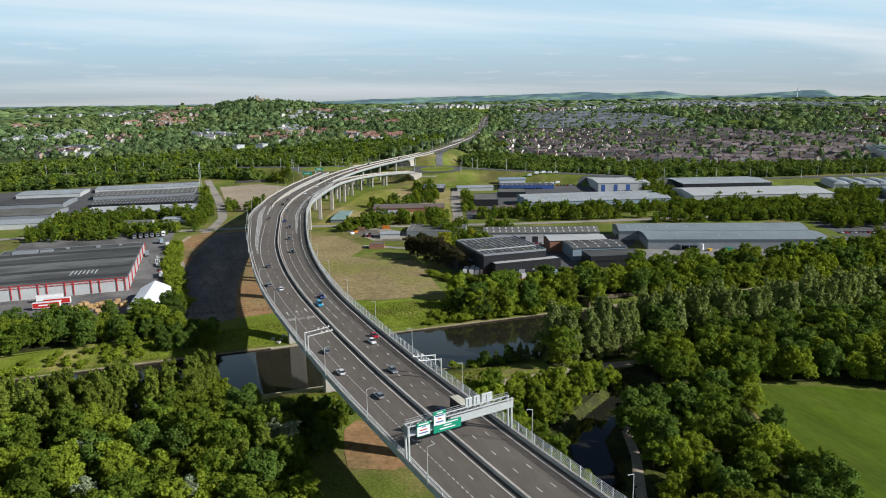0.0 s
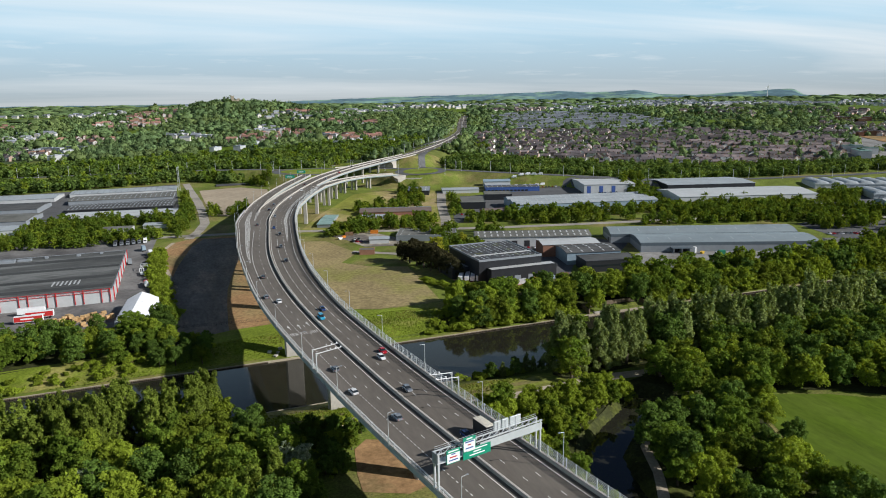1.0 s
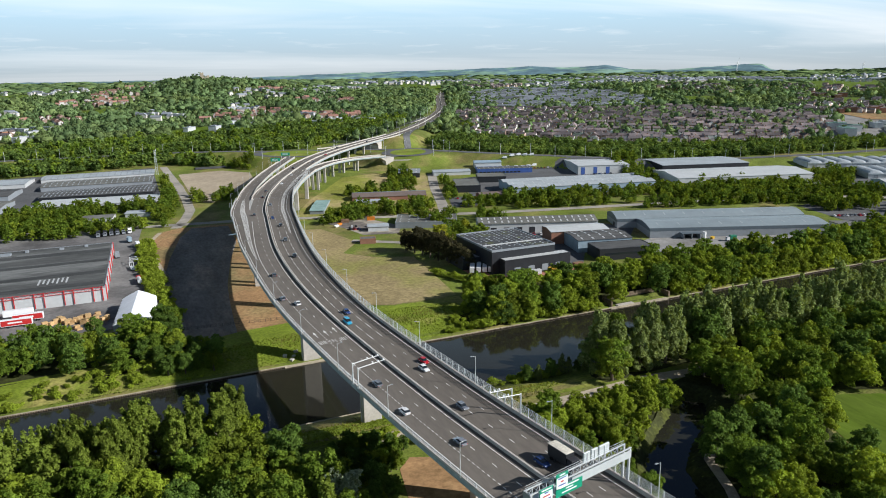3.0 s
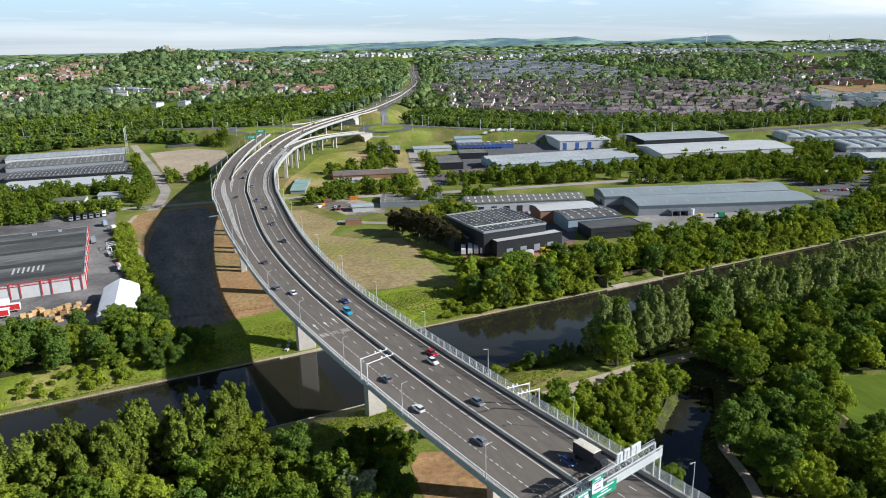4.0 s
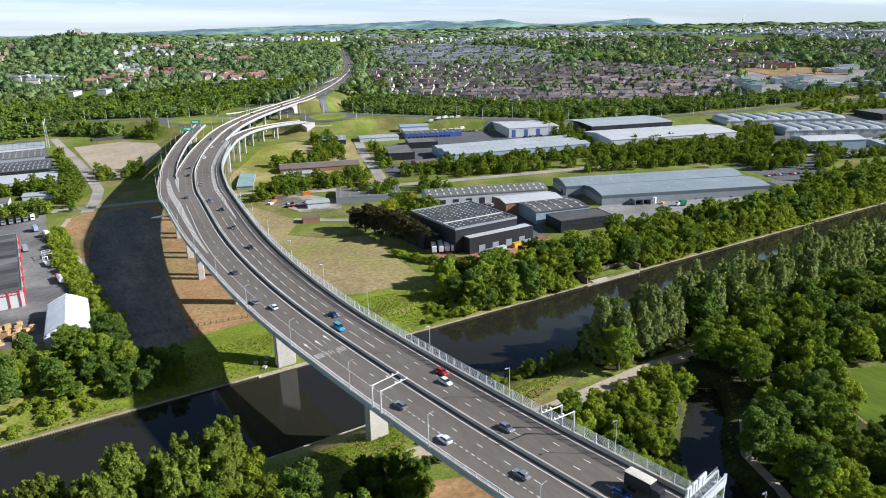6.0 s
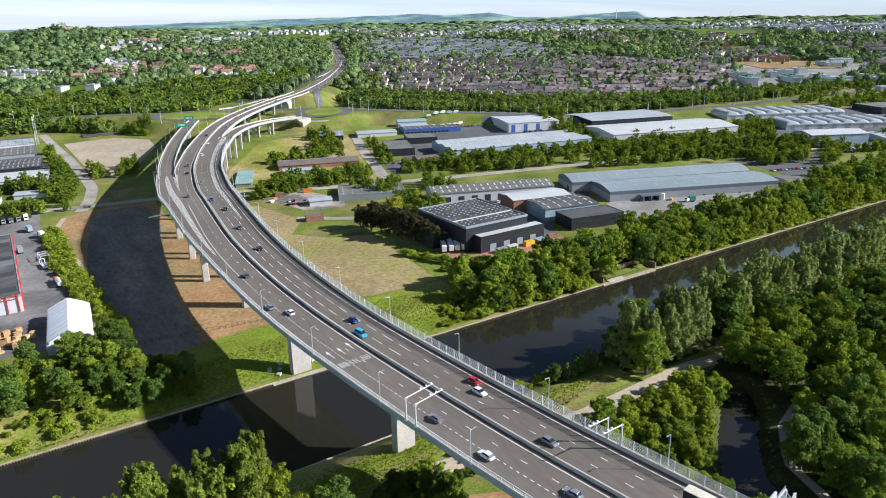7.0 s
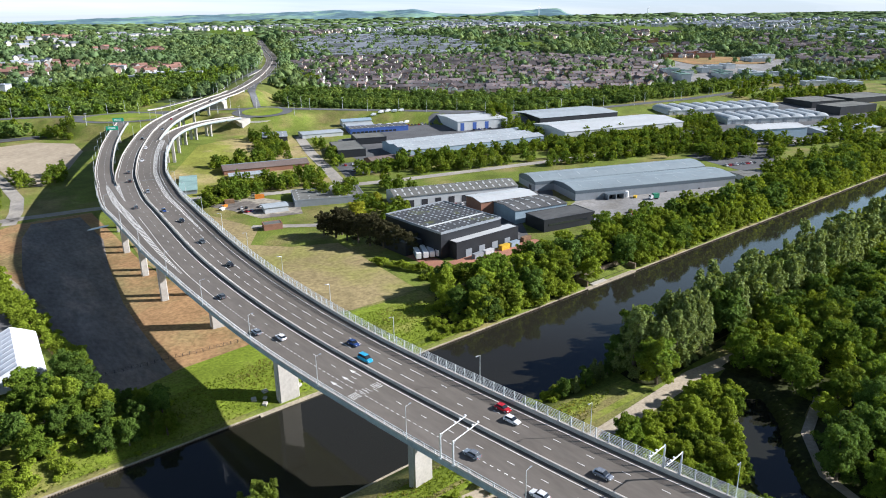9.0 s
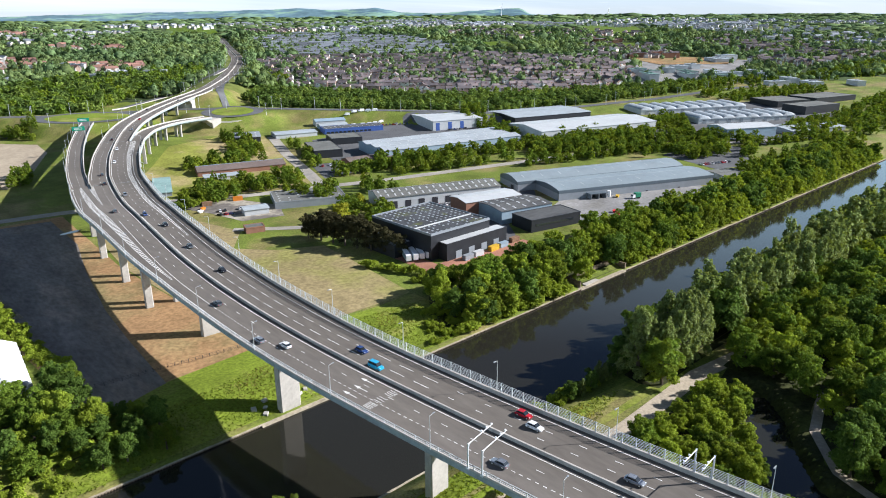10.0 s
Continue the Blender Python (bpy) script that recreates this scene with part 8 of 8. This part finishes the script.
def slip_sign(s, w, z0, z1):
    top = thing("road_sign", "green direction sign on grey posts beside the slip road", "road sign", Matrix.Translation(slip_off_line.place(s, -4.6)) @ pose(0, 0, 0, 0, 0, slip_off_line.heading(s)))
    part("post", Geo().box(-0.15, -0.15, 0, 0.15, 0.15, z1), M_STEEL, top)
    part("post", Geo().box(w - 0.15, -0.15, 0, w + 0.15, 0.15, z1), M_STEEL, top)
    p = part("sign_panel", Geo().bevel_box(-0.3, -0.3, z0, w + 0.3, -0.16, z1, 0.05), M_GREEN, top)
    for q in (0.3, 0.6):
        part("lettering", Geo().box(w * 0.15, -0.34, z0 + (z1 - z0) * q, w * 0.8, -0.31, z0 + (z1 - z0) * q + 0.35), M_WHITE, p)


slip_sign(228, 8.8, 5.2, 8.4)
slip_sign(296, 8.8, 5.0, 8.2)


def lattice_mast(m, h=30):
    top = thing("lattice_mast", "grey steel lattice mast with antennas above the trees", "mast", m)
    for x, y in ((-1.2, -1.2), (1.2, -1.2), (1.2, 1.2), (-1.2, 1.2)):
        part("leg", Geo().tube((x, y, -1), (x * 0.6, y * 0.6, h), 0.16, 0.12, 5), M_STEEL, top)
    g = Geo()
    for i in range(12):
        z0, z1 = h * i / 12, h * (i + 1) / 12
        k0, k1 = 1.2 - 0.48 * i / 12, 1.2 - 0.48 * (i + 1) / 12
        for a in range(4):
            c = [(-1, -1), (1, -1), (1, 1), (-1, 1)]
            p, q = c[a], c[(a + 1) % 4]
            g.tube((p[0] * k0, p[1] * k0, z0), (q[0] * k1, q[1] * k1, z1), 0.07, sides=4)
    part("bracing", g, M_STEEL, top)
    for z, a in ((h - 1, 0), (h - 3, 2), (h - 4, 4)):
        part("antenna", Geo().bevel_box(math.cos(a) - 0.25, math.sin(a) - 0.25, z, math.cos(a) + 0.25, math.sin(a) + 0.25, z + 2.4, 0.05), M_WHITE, top)


lattice_mast(at(3, 880), 27)

# ---------------------------------------------------------------- canal side: basin, blocks, fence, scrub
top = thing("canal_basin", "small stone basin with timber walls on the canal bank", "basin")
part("apron", Geo().box(188, 317.2, 0.2, 224, 319.4, 1.3), M_STONE, top)
part("back_wall", Geo().box(190, 326.5, 0.5, 226, 327.2, 4.6), M_PILE, top)
part("side_wall", Geo().box(189.4, 319, 0.5, 190.0, 327, 4.2), M_PILE, top)
part("landing", Geo().box(193, 318.6, 1.3, 203, 320.6, 1.75), M_CONCRETE, top, "pale concrete landing")
part("side_wall", Geo().box(225.4, 319, 0.5, 226.2, 327, 4.2), M_PILE, top)
rs = random.Random(6)
for x, y in ((28, 326), (31.5, 325), (33, 328), (37, 324.6), (40.5, 324.8), (44, 325), (47, 326), (30, 322)):
    top = thing("concrete_block", "loose pale concrete block on the bank", "block", at(x, y, None, rs.uniform(0, 90)))
    s = rs.uniform(0.5, 0.9)
    part("block", Geo().bevel_box(-s * 1.2, -s, -0.2, s * 1.2, s, s * 1.1, 0.12), M_CONCRETE, top)
part_top = thing("pontoon", "pale timber kerb along the water below the pier", "kerb")
part("beam", Geo().box(26, 316.9, 0.3, 52, 317.7, 1.25), M_STONE, part_top)
fence = thing("fence", "low dark wire fence across the field", "fence")
pts = [(-8, 372), (6, 370), (18, 368.5), (30, 366.5), (43, 365), (60, 367)]
for (x0, y0), (x1, y1) in zip(pts[:-1], pts[1:]):
    n = 5
    for i in range(n):
        x, y = x0 + (x1 - x0) * i / n, y0 + (y1 - y0) * i / n
        z = float(Z(x, y))
        part("post", Geo().box(x - 0.06, y - 0.06, z - 0.2, x + 0.06, y + 0.06, z + 1.6), M_DARK, fence)
    for h in (0.5, 1.0, 1.5):
        part("wire", Geo().tube((x0, y0, float(Z(x0, y0)) + h), (x1, y1, float(Z(x1, y1)) + h), 0.03, sides=4), M_DARK, fence)
# puddle on the soil field
g = Geo().face(*[(x, y, float(Z(x, y)) + 0.16) for x, y in ellipse(42, 559, 6.5, 2.0, 10, 14)])
tagged(new("puddle", g.mesh("puddle", M_POND)), "shallow puddle on the bare soil", "puddle", kind="structure")

# scrub and tall grass along the banks
rsn = np.random.RandomState(14)
for poly, gap, sc in (([(62, 244), (66, 236), (100, 234), (96, 226), (70, 228), (50, 232), (30, 236), (34, 244)], 4.0, (0.5, 0.9)), ([(92, 268), (96, 262), (124, 261), (122, 266)], 2.8, (0.5, 1.0)), ([(100, 321), (112, 321), (128, 330), (122, 345), (112, 340)], 3.0, (0.5, 0.9)), ([(-110, 320), (-60, 320), (-30, 322), (-10, 330), (8, 336), (-2, 345), (-60, 334)], 4.5, (0.5, 1.0)), ([(130, 372), (134, 372), (146, 362), (140, 358)], 3.5, (0.7, 1.0)), ([(18, 228), (28, 236), (40, 232), (36, 222), (26, 205)], 3.8, (0.6, 1.1))):
    xs, ys = scatter(poly, gap, rsn)
    for x, y in zip(xs, ys):
        if rsn.rand() < 0.75:
            tree("bush", x, y, rsn.uniform(*sc), rsn)


def tuft_field(name, polys, gap, seed, material, size, label):
    """Tall grass and weeds: small upright blades in clumps."""
    rs = np.random.RandomState(seed)
    blocks = []
    for poly in polys:
        xs, ys = scatter(poly, gap, rs, 0.5)
        zs = Z(xs, ys)
        n = len(xs)
        for k in range(3):
            a = rs.uniform(0, 6.28, n)
            s = size * rs.uniform(0.5, 1.3, n)
            t = np.stack([np.cos(a), np.sin(a), np.zeros(n)], 1)
            b = np.stack([rs.normal(0, 0.35, n), rs.normal(0, 0.35, n), np.ones(n)], 1)
            c = np.stack([xs + rs.normal(0, gap * 0.25, n), ys + rs.normal(0, gap * 0.25, n), zs + 0.1], 1)
            S3 = s[:, None]
            blocks.append(np.stack([c - t * S3 * 0.5, c + t * S3 * 0.5, c + t * S3 * 0.1 + b * S3 * 0.9], 1).reshape(-1, 3))
    tagged(new(name, tris_mesh(name, np.concatenate(blocks), material)), label, "grass", kind="stuff")


M_TUFT = mat("rough_grass", (0.150, 0.195, 0.026), 0.85, fine=(0.5, 0.2), broad=(0.1, 0.3), island=0.35, translucent=0.35, spec=0.05, second=(0.22, 0.21, 0.06), second_at=(0.08, 0.5, 0.6))
tuft_field("tall_grass", [[(-20, 248), (-18, 262), (66, 262), (98, 259), (120, 252), (95, 244), (60, 246), (30, 245)], [(48, 321), (50, 352), (88, 356), (118, 352), (118, 322)], [(-60, 320), (-20, 340), (46, 347), (47, 321)]], 1.1, 61, M_TUFT, 0.5, "rough grass and weeds on the canal banks")


# ---------------------------------------------------------------- far landmarks
def turbine(x, y, h, r):
    top = thing("wind_turbine", "white wind turbine on the far hills", "wind turbine", at(x, y, 95))
    part("tower", Geo().tube((0, 0, 0), (0, 0, h), 2.2, 1.2, 8), M_WHITE, top)
    part("nacelle", Geo().bevel_box(-1.5, -3.5, h - 1, 1.5, 3.5, h + 2, 0.4), M_WHITE, top)
    for k in range(3):
        a = radians(20 + 120 * k)
        part("blade", Geo().tube((0, -4, h + 0.5), (r * math.sin(a), -4, h + 0.5 + r * math.cos(a)), 1.0, 0.35, 5), M_WHITE, top)


turbine(2980, 2950, 48, 22)
turbine(3320, 2480, 28, 14)
top = thing("ruined_tower", "dark ruined stone tower on the wooded hill", "tower", at(165, 1960))
part("tower", Geo().box(-4, -4, -2, 4, 4, 22).box(-4, -4, 22, -2, 4, 24).box(2, -4, 22, 4, 4, 23.5), M_STONE, top)
part("wall", Geo().box(4, -2, -2, 26, 0, 13).box(12, -2, 13, 18, 0, 16), M_STONE, top)

# box lorry on the viaduct
s_lorry = S(168)
moving_lorry = lorry("box lorry with dark sides and a cream roof on the viaduct", M_WALL_DARK, 8.5, M_DARK, m=Matrix.Translation(main.place(s_lorry, 8.1, 0.06)) @ pose(0, 0, 0, 0, 0, main.heading(s_lorry) + 180))
part("roof_panel", Geo().bevel_box(-1.27, -4.27, 3.88, 1.27, 2.07, 4.0, 0.04), mat("cream_panel", (0.62, 0.58, 0.48), 0.6), moving_lorry, "cream roof panel")
